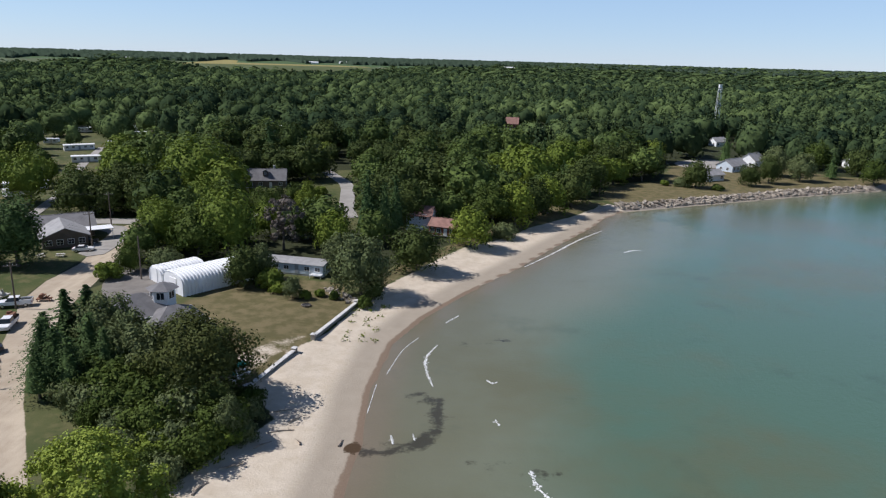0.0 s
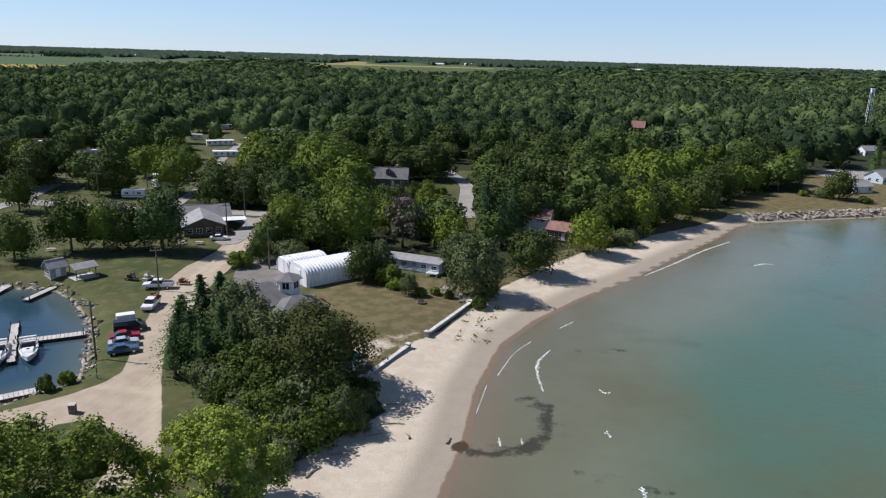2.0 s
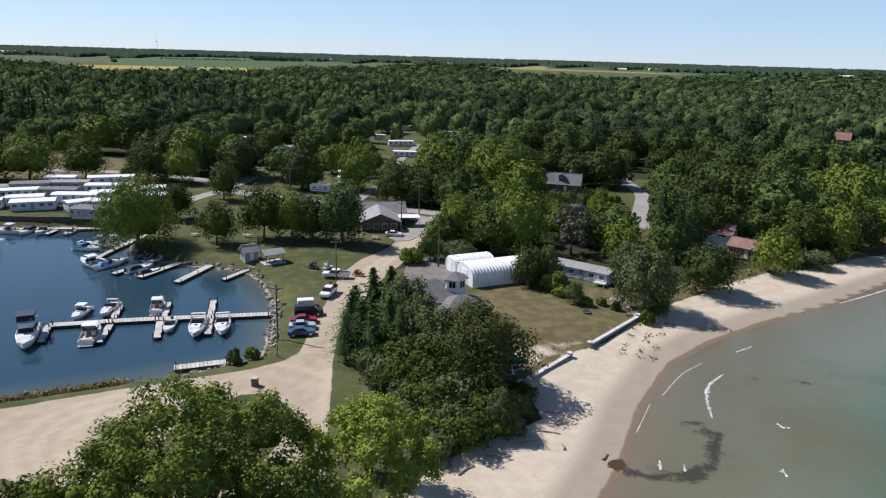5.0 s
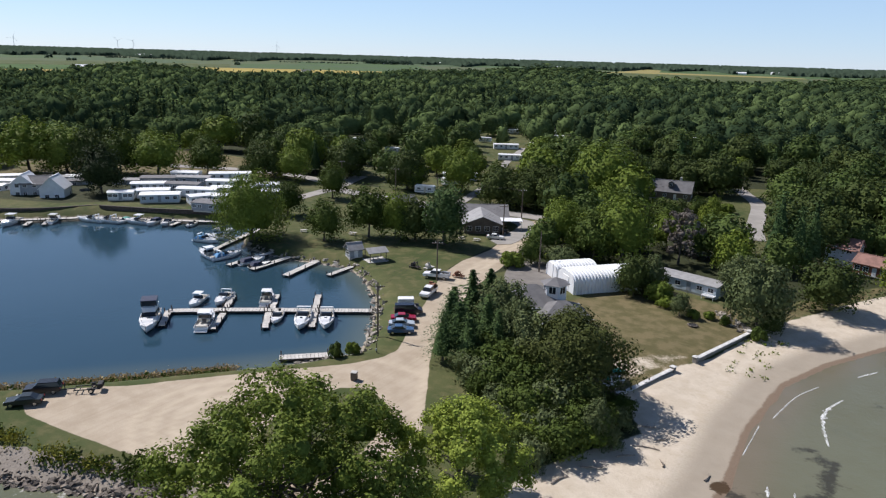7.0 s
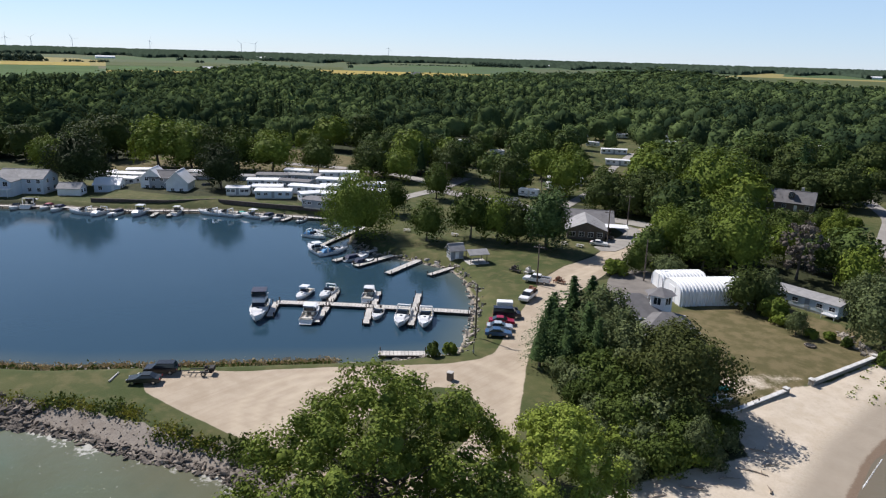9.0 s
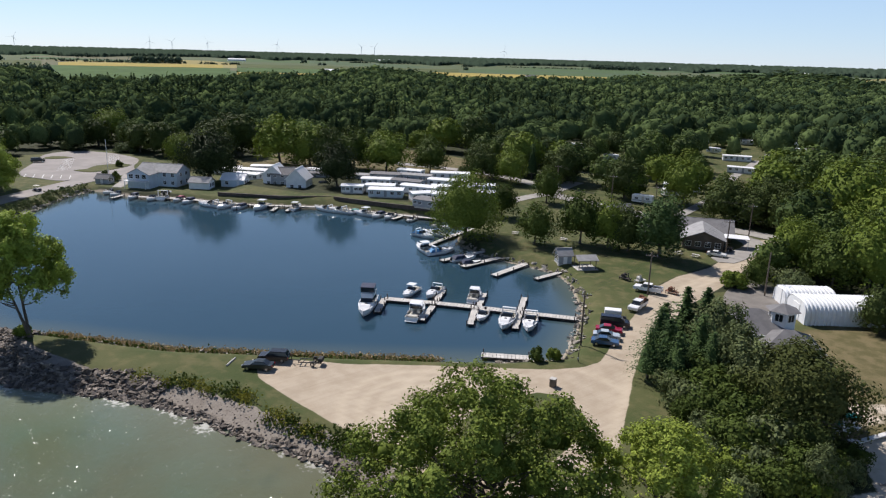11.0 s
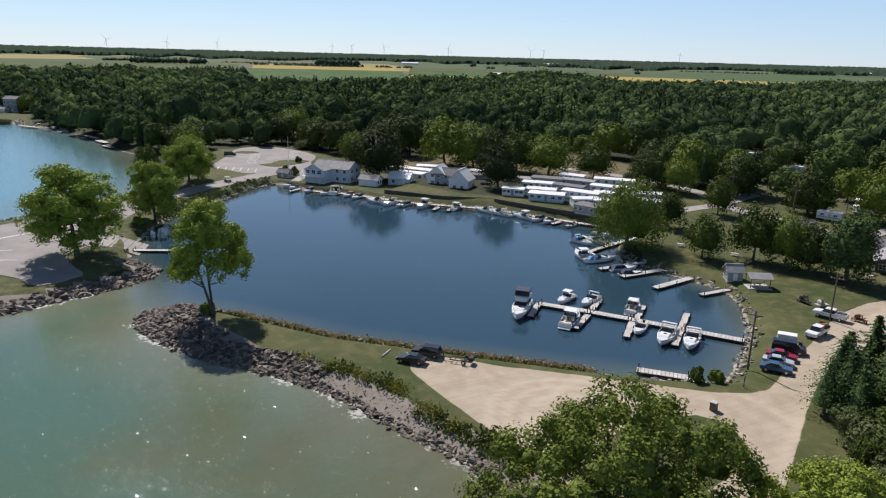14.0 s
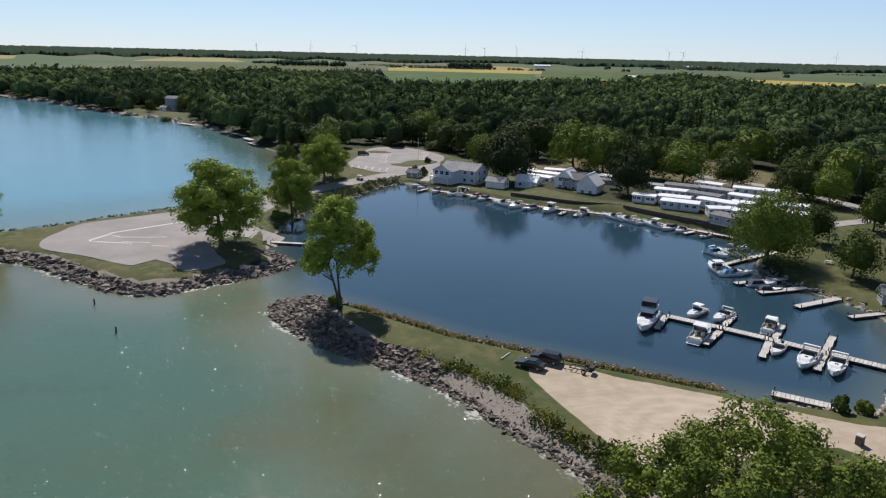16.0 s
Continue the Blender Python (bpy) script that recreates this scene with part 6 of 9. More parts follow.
def boat(l, beam, style, label, canvas=None, hull_mat=None):
    """A motor boat with its bow along +x, afloat at z = 0."""
    h = 0.115 * l + 0.15
    ob = thing("motor_boat", Matrix.Identity(4), label, "boat", "boats in the harbour")
    hull = part("hull", hull_mesh(l, beam, h), hull_mat or GELCOAT, ob)
    bm = bmesh.new()
    cylinder(bm, (-l * 0.48, beam * 0.455, h * 0.88), (l * 0.2, beam * 0.46, h * 0.95), 0.035, n=6)
    cylinder(bm, (-l * 0.48, -beam * 0.455, h * 0.88), (l * 0.2, -beam * 0.46, h * 0.95), 0.035, n=6)
    part("rub_rail", bm, NAVY, hull)
    zt = h * 0.95
    part("foredeck", deck_plate(l, beam, h, 0.52, 0.985), GELCOAT, ob)
    part("cockpit_floor", deck_plate(l, beam, h, 0.02, 0.56, 0.45, 0.93), CREAM, ob)
    part("swim_platform", boxes((-l * 0.53, 0, 0.28, l * 0.07, beam * 0.8, 0.08), bevel=0.02), GELCOAT, ob)
    if style in ("cruiser", "fly", "express"):
        cab = part("cabin", wedge(-l * 0.02, l * 0.36, 0.02 * l, l * 0.24, beam * 0.42, beam * 0.3, zt - 0.05, zt + 0.42), GELCOAT, ob)
        part("hatch", boxes((l * 0.14, 0, zt + 0.44, 0.5, 0.5, 0.05), bevel=0.02), GLASS, cab)
    x = -0.02 * l
    part("windshield", wedge(x - 0.5, x + 0.75, x - 0.55, x + 0.1, beam * 0.42, beam * 0.36, zt + (0.3 if style != "bow" else 0.0), zt + (0.95 if style != "bow" else 0.55)), GLASS, ob)
    for s in (-1, 1):
        seat = part("seat", boxes((-l * 0.14, s * beam * 0.22, zt - 0.1, 0.55, 0.5, 0.3), (-l * 0.14 - 0.26, s * beam * 0.22, zt + 0.2, 0.12, 0.5, 0.5), bevel=0.05), CREAM, ob)
    part("stern_bench", boxes((-l * 0.4, 0, zt - 0.15, 0.6, beam * 0.7, 0.35), bevel=0.06), CREAM, ob)
    if style == "bow":
        part("outboard_motor", boxes((-l * 0.5 - 0.2, 0, zt + 0.05, 0.45, 0.4, 0.7), (-l * 0.5 - 0.15, 0, zt - 0.55, 0.2, 0.15, 0.8), bevel=0.08), BLACK, ob)
    if style == "cruiser":
        part("hardtop", boxes((-l * 0.08, 0, zt + 1.65, l * 0.26, beam * 0.78, 0.09), bevel=0.04), GELCOAT, ob)
        bm = bmesh.new()
        for sx, sy in ((-0.2, 1), (-0.2, -1), (0.03, 1), (0.03, -1)):
            cylinder(bm, (l * sx, sy * beam * 0.36, zt), (l * sx, sy * beam * 0.34, zt + 1.65), 0.03, n=5)
        part("top_posts", bm, STEEL, ob)
    if style == "express":
        part("radar_arch", boxes((-l * 0.26, 0, zt + 1.3, 0.5, beam * 0.86, 0.14), (-l * 0.25, beam * 0.43, zt + 0.65, 0.45, 0.1, 1.3), (-l * 0.25, -beam * 0.43, zt + 0.65, 0.45, 0.1, 1.3), bevel=0.03), GELCOAT, ob)
    if style == "fly":
        part("saloon", wedge(-l * 0.28, l * 0.12, -l * 0.27, l * 0.02, beam * 0.42, beam * 0.38, zt, zt + 1.35), GELCOAT, ob)
        part("saloon_window", wedge(-l * 0.24, l * 0.1, -l * 0.24, l * 0.045, beam * 0.43, beam * 0.40, zt + 0.5, zt + 1.1), GLASS, ob)
        part("flybridge", wedge(-l * 0.3, l * 0.05, -l * 0.3, l * 0.02, beam * 0.4, beam * 0.42, zt + 1.36, zt + 1.9), GELCOAT, ob)
        part("canopy", boxes((-l * 0.14, 0, zt + 3.1, l * 0.28, beam * 0.8, 0.1), bevel=0.04), NAVY, ob, "navy canvas canopy")
        part("canopy_curtain", boxes((-l * 0.05, 0, zt + 2.5, 0.05, beam * 0.74, 1.1), (-l * 0.14, beam * 0.38, zt + 2.5, l * 0.24, 0.04, 1.1), (-l * 0.14, -beam * 0.38, zt + 2.5, l * 0.24, 0.04, 1.1)), GLASS, ob)
    if canvas:
        part("canvas_cover", wedge(-l * 0.46, l * 0.06, -l * 0.36, -l * 0.02, beam * 0.45, beam * 0.3, zt - 0.02, zt + 0.62), canvas, ob)
    bm = bmesh.new()
    prev = None
    for s in np.linspace(0.62, 0.97, 5):
        xx = -l / 2 + l * s + 0.03 * l * max(0, (s - 0.6) / 0.4)
        w = hull_half(l, beam, s) * 0.93
        zz = h * (0.85 + 0.3 * s * s)
        for sy in (-1, 1):
            cylinder(bm, (xx, sy * w, zz), (xx, sy * w, zz + 0.45), 0.018, n=4)
            if prev:
                cylinder(bm, (prev[0], sy * prev[1], prev[2] + 0.45), (xx, sy * w, zz + 0.45), 0.018, n=4)
        prev = (xx, w, zz)
    part("bow_rail", bm, STEEL, ob)
    return ob


def moor(proto, x, y, heading, scale=1.0):
    m = Matrix.Translation((x, y, 0.0)) @ Matrix.Rotation(radians(heading), 4, "Z")
    ob = copy_thing(proto, m)
    ob.matrix_basis = m @ Matrix.Diagonal((scale, scale, scale, 1))
    return ob


def first(proto, x, y, heading, scale=1.0):
    proto.matrix_basis = Matrix.Translation((x, y, 0.0)) @ Matrix.Rotation(radians(heading), 4, "Z") @ Matrix.Diagonal((scale, scale, scale, 1))
    return proto


fly = first(boat(10.5, 3.5, "fly", "large white flybridge cruiser with navy canopy"), -108.6, 73.6, -42)
cruiser = first(boat(8.6, 2.9, "cruiser", "white cabin cruiser with open cockpit and hardtop"), -100.6, 79.6, 128)
express = first(boat(8.8, 3.0, "express", "white express cruiser with low cabin and arch"), -87.0, 90.3, -55)
bow = first(boat(5.8, 2.3, "bow", "small white open motor boat with outboard"), -91.9, 88.6, -55)
covered = first(boat(6.6, 2.4, "bow", "white motor boat under navy canvas cover", NAVY), -123.3, 111.5, 80)
bluecov = first(boat(6.8, 2.5, "express", "white motor boat with blue canvas", BLUECANVAS), -131.3, 110.6, 80)
teal = first(boat(5.2, 2.1, "bow", "small boat under bright teal cover", TEAL), -181.8, 117.4, -68)
maroon = first(boat(6.4, 2.4, "bow", "motor boat under maroon canvas cover", MAROON), -228.6, 80.4, -50)
black = first(boat(5.2, 2.1, "bow", "low dark motor boat with black hull", NAVY, BLACK), -119.6, 110.6, 75)
moor(express, -83.6, 93.0, -52, 0.95)
moor(cruiser, -110.7, 85.8, -62, 0.78)
moor(express, -107.7, 89.6, -62, 0.82)
moor(cruiser, -101.2, 95.2, 128, 0.88)
for p, x, y, a, s in [(cruiser, -135.2, 108.6, 165, 1.0), (bluecov, -146.8, 117.5, 15, 1.0), (express, -146.5, 121.5, 200, 0.9), (bow, -152, 128, 20, 1.0), (bow, -132, 113.5, 85, 0.9)]:
    moor(p, x, y, a, s)
for p, x, y, a, s in [(covered, -252.5, 66.4, -60, 0.9), (bow, -248.4, 67.2, -60, 0.9), (covered, -240.4, 69.8, -40, 0.9), (bow, -234.6, 74.0, -45, 1.0), (express, -236, 79.0, 140, 1.0), (covered, -224.2, 81.8, -50, 0.85), (express, -214.8, 85.4, -150, 0.8), (express, -210.8, 88.6, -62, 0.72), (covered, -207, 91.4, -62, 0.85),
                      (cruiser, -203.4, 97.2, -55, 0.85), (cruiser, -197.2, 106.0, 130, 0.72), (express, -190, 112.3, -160, 0.75), (express, -185.6, 114.6, -160, 0.8), (cruiser, -178, 119.0, -160, 0.8), (covered, -174, 121.4, -65, 0.85), (bow, -170.6, 123.4, -65, 0.95), (bow, -163.8, 126.2, -65, 0.7)]:
    moor(p, x, y, a, s * 1.2)


# ---------------------------------------------------------------- vehicles
WHEELS = {}


def wheel_meshes():
    if not WHEELS:
        bm = bmesh.new()
        cylinder(bm, (0, -0.11, 0), (0, 0.11, 0), 0.36, n=16)
        bmesh.ops.bevel(bm, geom=[e for e in bm.edges if abs(e.verts[0].co.y - e.verts[1].co.y) < 0.01], offset=0.04, segments=1, affect="EDGES")
        WHEELS["tyre"] = bpy.data.meshes.new("tyre")
        bm.to_mesh(WHEELS["tyre"])
        bm.free()
        WHEELS["tyre"].materials.append(BLACK)
        bm = bmesh.new()
        cylinder(bm, (0, -0.118, 0), (0, 0.118, 0), 0.21, n=12)
        WHEELS["rim"] = bpy.data.meshes.new("rim")
        bm.to_mesh(WHEELS["rim"])
        bm.free()
        WHEELS["rim"].materials.append(STEEL)
    return WHEELS["tyre"], WHEELS["rim"]


CAR_SHAPES = {
    # lower body outline and upper glasshouse outline in x, z
    "sedan": (4.7, 1.8, [(-2.3, 0.35), (2.3, 0.35), (2.35, 0.62), (2.2, 0.82), (0.95, 0.98), (-1.55, 1.0), (-2.3, 0.95), (-2.36, 0.6)], [(-1.75, 0.97), (1.05, 0.95), (0.25, 1.42), (-0.95, 1.44)]),
    "suv": (4.8, 1.9, [(-2.35, 0.4), (2.35, 0.4), (2.4, 0.75), (2.25, 0.98), (1.15, 1.08), (-2.25, 1.12), (-2.4, 0.7)], [(-2.25, 1.08), (1.2, 1.06), (0.45, 1.68), (-2.0, 1.72)]),
    "van": (5.3, 2.0, [(-2.6, 0.4), (2.6, 0.4), (2.66, 0.8), (2.4, 1.05), (1.7, 1.18), (-2.6, 1.2), (-2.64, 0.7)], [(-2.58, 1.16), (1.75, 1.14), (1.0, 1.9), (-2.5, 1.94)]),
}


def car(shape, x, y, heading, colour, label, paint_name, category="car"):
    l, w, low, top = CAR_SHAPES[shape]
    z = LEVEL + 0.06
    ob = thing("parked_car", Matrix.Translation((x, y, z)) @ Matrix.Rotation(radians(heading), 4, "Z"), label, category, "parked vehicles")
    body_mat = PAINTS.setdefault(paint_name, paint(paint_name, colour))
    bm = bmesh.new()
    prism(bm, low, -w / 2, w / 2)
    bmesh.ops.bevel(bm, geom=bm.edges[:], offset=0.07, segments=2, affect="EDGES")
    body = part("body", bm, body_mat, ob)
    bm = bmesh.new()
    prism(bm, top, -w / 2 + 0.09, w / 2 - 0.09)
    for v in bm.verts:
        if v.co.z > 1.2:
            v.co.y *= 0.84
    bmesh.ops.bevel(bm, geom=bm.edges[:], offset=0.05, segments=1, affect="EDGES")
    part("glasshouse", bm, GLASS, ob)
    tz = max(p[1] for p in top)
    xs = [p[0] for p in top if p[1] > tz - 0.1]
    part("roof", boxes(((xs[0] + xs[1]) / 2, 0, tz, abs(xs[0] - xs[1]) + 0.1, w * 0.76, 0.07), bevel=0.03), body_mat, ob)
    for s in (-1, 1):
        part("headlight", boxes((l / 2 - 0.06, s * w * 0.36, 0.72, 0.1, 0.34, 0.14), bevel=0.02), STEEL, body)
        part("tail_light", boxes((-l / 2 + 0.03, s * w * 0.38, 0.82, 0.1, 0.26, 0.18), bevel=0.02), RED_LAMP, body)
        part("mirror", boxes((0.85, s * (w / 2 + 0.07), 1.05, 0.14, 0.18, 0.13), bevel=0.03), body_mat, body)
        for fx in (-0.31, 0.31):
            wheels(ob, l * fx, s * (w / 2 - 0.1), 0.34)
    return ob


PAINTS = {}


def wheels(ob, x, y, z):
    tyre, rim = wheel_meshes()
    wh = part("wheel", tyre, None, ob)
    wh.location = (x, y, z)
    part("rim", rim, None, wh)


def pickup(x, y, heading, label, bed_mat=None, racks=False, colour=(0.78, 0.78, 0.78), paint_name="white_truck_paint"):
    z = LEVEL + 0.06
    body_mat = PAINTS.setdefault(paint_name, paint(paint_name, colour))
    ob = thing("pickup_truck", Matrix.Translation((x, y, z)) @ Matrix.Rotation(radians(heading), 4, "Z"), label, "pickup truck", "parked vehicles")
    bm = bmesh.new()
    prism(bm, [(-2.95, 0.5), (2.9, 0.5), (2.95, 0.9), (2.85, 1.12), (1.45, 1.2), (-0.85, 1.22), (-0.85, 1.12), (-2.95, 1.12)], -0.98, 0.98)
    bmesh.ops.bevel(bm, geom=bm.edges[:], offset=0.06, segments=2, affect="EDGES")
    body = part("body", bm, body_mat, ob)
    bm = bmesh.new()
    prism(bm, [(-0.9, 1.18), (1.5, 1.18), (0.85, 1.85), (-0.8, 1.87)], -0.88, 0.88)
    for v in bm.verts:
        if v.co.z > 1.5:
            v.co.y *= 0.86
    bmesh.ops.bevel(bm, geom=bm.edges[:], offset=0.05, segments=1, affect="EDGES")
    part("cab_glass", bm, GLASS, ob)
    part("cab_roof", boxes((0.02, 0, 1.87, 1.75, 1.48, 0.08), bevel=0.03), body_mat, ob)
    for s in (-1, 1):
        part("bed_side", boxes((-1.95, s * 0.92, 1.26, 2.05, 0.12, 0.35), bevel=0.03), bed_mat or body_mat, ob)
        part("headlight", boxes((2.9, s * 0.7, 0.95, 0.1, 0.4, 0.2), bevel=0.02), STEEL, body)
        part("tail_light", boxes((-2.93, s * 0.88, 1.0, 0.08, 0.14, 0.35), bevel=0.02), RED_LAMP, body)
        for fx in (-1.85, 1.9):
            wheels(ob, fx, s * 0.88, 0.36)
    part("tailgate", boxes((-2.92, 0, 1.24, 0.1, 1.8, 0.4), bevel=0.03), bed_mat or body_mat, ob)
    part("bed_floor", boxes((-1.95, 0, 1.14, 2.0, 1.75, 0.06)), BLACK, ob)
    if racks:
        part("bed_load", boxes((-1.9, 0.3, 1.55, 1.6, 0.8, 0.7), (-1.6, -0.5, 1.45, 1.0, 0.6, 0.5), (-2.4, -0.3, 1.7, 0.4, 0.9, 0.9), bevel=0.08), RUST, ob, "dark rusty machinery load")
    return ob


pickup(-79.5, 124.0, 200, "white crew-cab pickup truck on the gravel")
pickup(-74.6, 113.6, 284, "white work truck with dark loaded bed", BLACK, True)
car("van", -71.6, 102.4, 38, (0.016, 0.02, 0.035), "dark blue van parked on the grass edge", "dark_blue_paint", "van")
car("sedan", -70.2, 98.9, 38, (0.30, 0.012, 0.04), "crimson red hatchback car parked beside the lane", "crimson_paint")
car("sedan", -68.8, 96.4, 38, (0.42, 0.47, 0.52), "silver-blue sedan car parked beside the lane", "silver_paint")
car("sedan", -67.2, 93.9, 38, (0.045, 0.10, 0.20), "blue car parked beside the lane", "blue_paint")
car("suv", -94.2, 46.6, 226, (0.018, 0.02, 0.024), "dark suv parked at the end of the gravel lot", "charcoal_paint")
car("sedan", -92.8, 43.3, 226, (0.025, 0.03, 0.028), "dark green-black sedan parked at the gravel's end", "dark_green_paint")
car("sedan", -85.8, 162.2, 20, (0.75, 0.75, 0.74), "white sedan parked before the office", "white_car_paint")
car("suv", -88.0, 169.0, 20, (0.02, 0.02, 0.025), "black suv parked beside the office", "black_car_paint")
car("van", -325.5, 58.5, 80, (0.02, 0.03, 0.028), "dark van in the far parking lot", "dark_van_paint", "van")
car("suv", -220, 130, 80, (0.02, 0.02, 0.025), "dark suv parked between cottages", "black_car_paint")
car("sedan", -223, 126, 80, (0.03, 0.04, 0.06), "dark sedan parked between cottages", "dark_car_paint")


def enclosed_trailer(x, y, heading):
    ob = thing("cargo_trailer", pose(x, y, LEVEL + 0.06, 0, 0, heading), "white enclosed cargo trailer on grass", "trailer")
    part("box", boxes((0, 0, 1.15, 3.0, 1.7, 1.4), bevel=0.06), WHITE_METAL, ob)
    part("frame", boxes((0.4, 0, 0.42, 4.2, 1.4, 0.12)), BLACK, ob)
    part("rear_door", boxes((-1.52, 0, 1.15, 0.05, 1.5, 1.2), bevel=0.01), WHITE, ob)
    for s in (-1, 1):
        wheels(ob, -0.2, s * 0.84, 0.36)


def boat_trailer(x, y, heading):
    ob = thing("boat_trailer", pose(x, y, LEVEL + 0.06, 0, 0, heading), "empty dark boat trailer on gravel", "trailer")
    bm = bmesh.new()
    box(bm, -0.4, 0.7, 0.5, 3.6, 0.1, 0.12)
    box(bm, -0.4, -0.7, 0.5, 3.6, 0.1, 0.12)
    for xx in (-2.0, -0.8, 0.6, 1.35):
        box(bm, xx, 0, 0.46, 0.1, 1.5, 0.1)
    box(bm, 2.4, 0, 0.5, 2.4, 0.12, 0.12)
    part("frame", bm, BLACK, ob)
    part("winch_post", boxes((2.6, 0, 0.95, 0.12, 0.12, 0.9), bevel=0.02), BLACK, ob)
    part("engine_box", boxes((-2.0, 0, 0.85, 0.7, 1.3, 0.6), bevel=0.05), BLACK, ob)
    for s in (-1, 1):
        part("fender", boxes((-0.9, s * 0.95, 0.78, 0.9, 0.24, 0.06), bevel=0.02), BLACK, ob)
        wheels(ob, -0.9, s * 0.95, 0.34)


enclosed_trailer(-74.2, 105.2, 38)
boat_trailer(-90.0, 50.2, 226)


# ---------------------------------------------------------------- buildings
def gable(l, w, eave, ridge, over=0.4, thick=0.18):
    """Two roof slopes with thickness; the ridge runs along x."""
    out = []
    for s in (-1, 1):
        bm = bmesh.new()
        y0, y1 = 0.0, s * (w / 2 + over)
        z1 = eave - over * (ridge - eave) / (w / 2)
        a = [(-l / 2 - over, y0, ridge), (l / 2 + over, y0, ridge), (l / 2 + over, y1, z1), (-l / 2 - over, y1, z1)]
        top = [bm.verts.new(p) for p in a]
        low = [bm.verts.new((p[0], p[1], p[2] - thick)) for p in a]
        bm.faces.new(top)
        bm.faces.new(low[::-1])
        for i in range(4):
            bm.faces.new((top[i], low[i], low[(i + 1) % 4], top[(i + 1) % 4]))
        out.append(bm)
    return out


def hip_roof(x, y, l, w, eave, ridge):
    """A hipped roof with a short ridge along its longer side."""
    bm = bmesh.new()
    k = max(0.15, (l - w) / 2 + 0.3)
    low = [bm.verts.new((x + sx * l / 2, y + sy * w / 2, eave)) for sx, sy in ((-1, -1), (1, -1), (1, 1), (-1, 1))]
    top = [bm.verts.new((x + s * k, y, ridge)) for s in (-1, 1)]
    bm.faces.new((low[0], low[1], top[1], top[0]))
    bm.faces.new((low[2], low[3], top[0], top[1]))
    bm.faces.new((low[1], low[2], top[1]))
    bm.faces.new((low[3], low[0], top[0]))
    bm.faces.new(low[::-1])
    return bm


def walls_bm(l, w, eave, ridge):
    bm = bmesh.new()
    prism(bm, [(-w / 2, 0), (w / 2, 0), (w / 2, eave), (0, ridge - 0.2), (-w / 2, eave)], -l / 2, l / 2)
    bmesh.ops.rotate(bm, cent=(0, 0, 0), matrix=Matrix.Rotation(radians(90), 3, "Z"), verts=bm.verts)
    return bm


def window(ob, x, y, z, along, w=1.1, h=1.2, frame_mat=None):
    """A window on a wall; along is "x" or "y", the wall's direction. The pane sits proud of the wall in its frame."""
    sx, sy = (w, 0.1) if along == "x" else (0.1, w)
    win = part("window", boxes((x, y, z, sx, sy, h)), GLASS, ob)
    t = 0.09
    if along == "x":
        rows = [(x, y, z + h / 2, w + 2 * t, 0.14, t), (x, y, z - h / 2, w + 2 * t, 0.16, t), (x - w / 2 - t / 2, y, z, t, 0.14, h), (x + w / 2 + t / 2, y, z, t, 0.14, h), (x, y, z, 0.05, 0.13, h), (x, y, z, w, 0.13, 0.05)]
    else:
        rows = [(x, y, z + h / 2, 0.14, w + 2 * t, t), (x, y, z - h / 2, 0.16, w + 2 * t, t), (x, y - w / 2 - t / 2, z, 0.14, t, h), (x, y + w / 2 + t / 2, z, 0.14, t, h), (x, y, z, 0.13, 0.05, h), (x, y, z, 0.13, w, 0.05)]
    part("window_frame", boxes(*rows), frame_mat or WHITE, win)


def house(x, y, heading, l, w, eave, ridge, wall_mat, roof_mat, label, name="house", category="house", z=LEVEL, wins=3, storeys=1, chimney=False, door=True, dormer=0, overhang=0.4):
    ob = thing(name, pose(x, y, z, 0, 0, heading), label, category)
    body = part("wall", walls_bm(l, w, eave, ridge), wall_mat, ob)
    a, b = gable(l, w, eave, ridge, overhang)
    roof = part("roof", a, roof_mat, ob)
    part("roof", b, roof_mat, ob)
    part("ridge_cap", boxes((0, 0, ridge + 0.02, l + 2 * overhang, 0.35, 0.06), bevel=0.02), roof_mat, roof)
    part("foundation", boxes((0, 0, -0.1, l + 0.1, w + 0.1, 0.5)), CONCRETE, ob)
    for st in range(storeys):
        zz = 1.45 + st * 2.7
        for s in (-1, 1):
            for k in range(wins):
                xx = -l / 2 + l * (k + 0.5) / wins
                if door and st == 0 and k == wins // 2:
                    d = part("door", boxes((xx, s * w / 2, 1.05, 0.95, 0.1, 2.1), bevel=0.01), WHITE, ob)
                    part("door_handle", boxes((xx + 0.36, s * (w / 2 + 0.08), 1.0, 0.06, 0.06, 0.12)), STEEL, d)
                else:
                    window(ob, xx, s * w / 2, zz, "x")
            window(ob, s * l / 2, -w * 0.2, zz, "y")
            window(ob, s * l / 2, w * 0.2, zz, "y")
    if chimney:
        part("chimney", boxes((l * 0.2, 0.5, ridge + 0.3, 0.8, 0.8, 1.6), bevel=0.03), CONCRETE, roof)
    for k in range(dormer):
        xx = -l / 2 + l * (k + 0.5) / dormer
        d = part("dormer", boxes((xx, -w * 0.27, (eave + ridge) / 2 + 0.3, 1.8, 1.8, 1.5)), wall_mat, ob)
        bm = bmesh.new()
        prism(bm, [(-1.15, 0), (1.15, 0), (0, 0.75)], -1.2, 0.9)
        bmesh.ops.translate(bm, vec=(xx, -w * 0.27, (eave + ridge) / 2 + 1.05), verts=bm.verts)
        part("dormer_roof", bm, roof_mat, d)
        window(ob, xx, -w * 0.27 - 0.92, (eave + ridge) / 2 + 0.4, "x", 0.8, 0.9)
    return ob


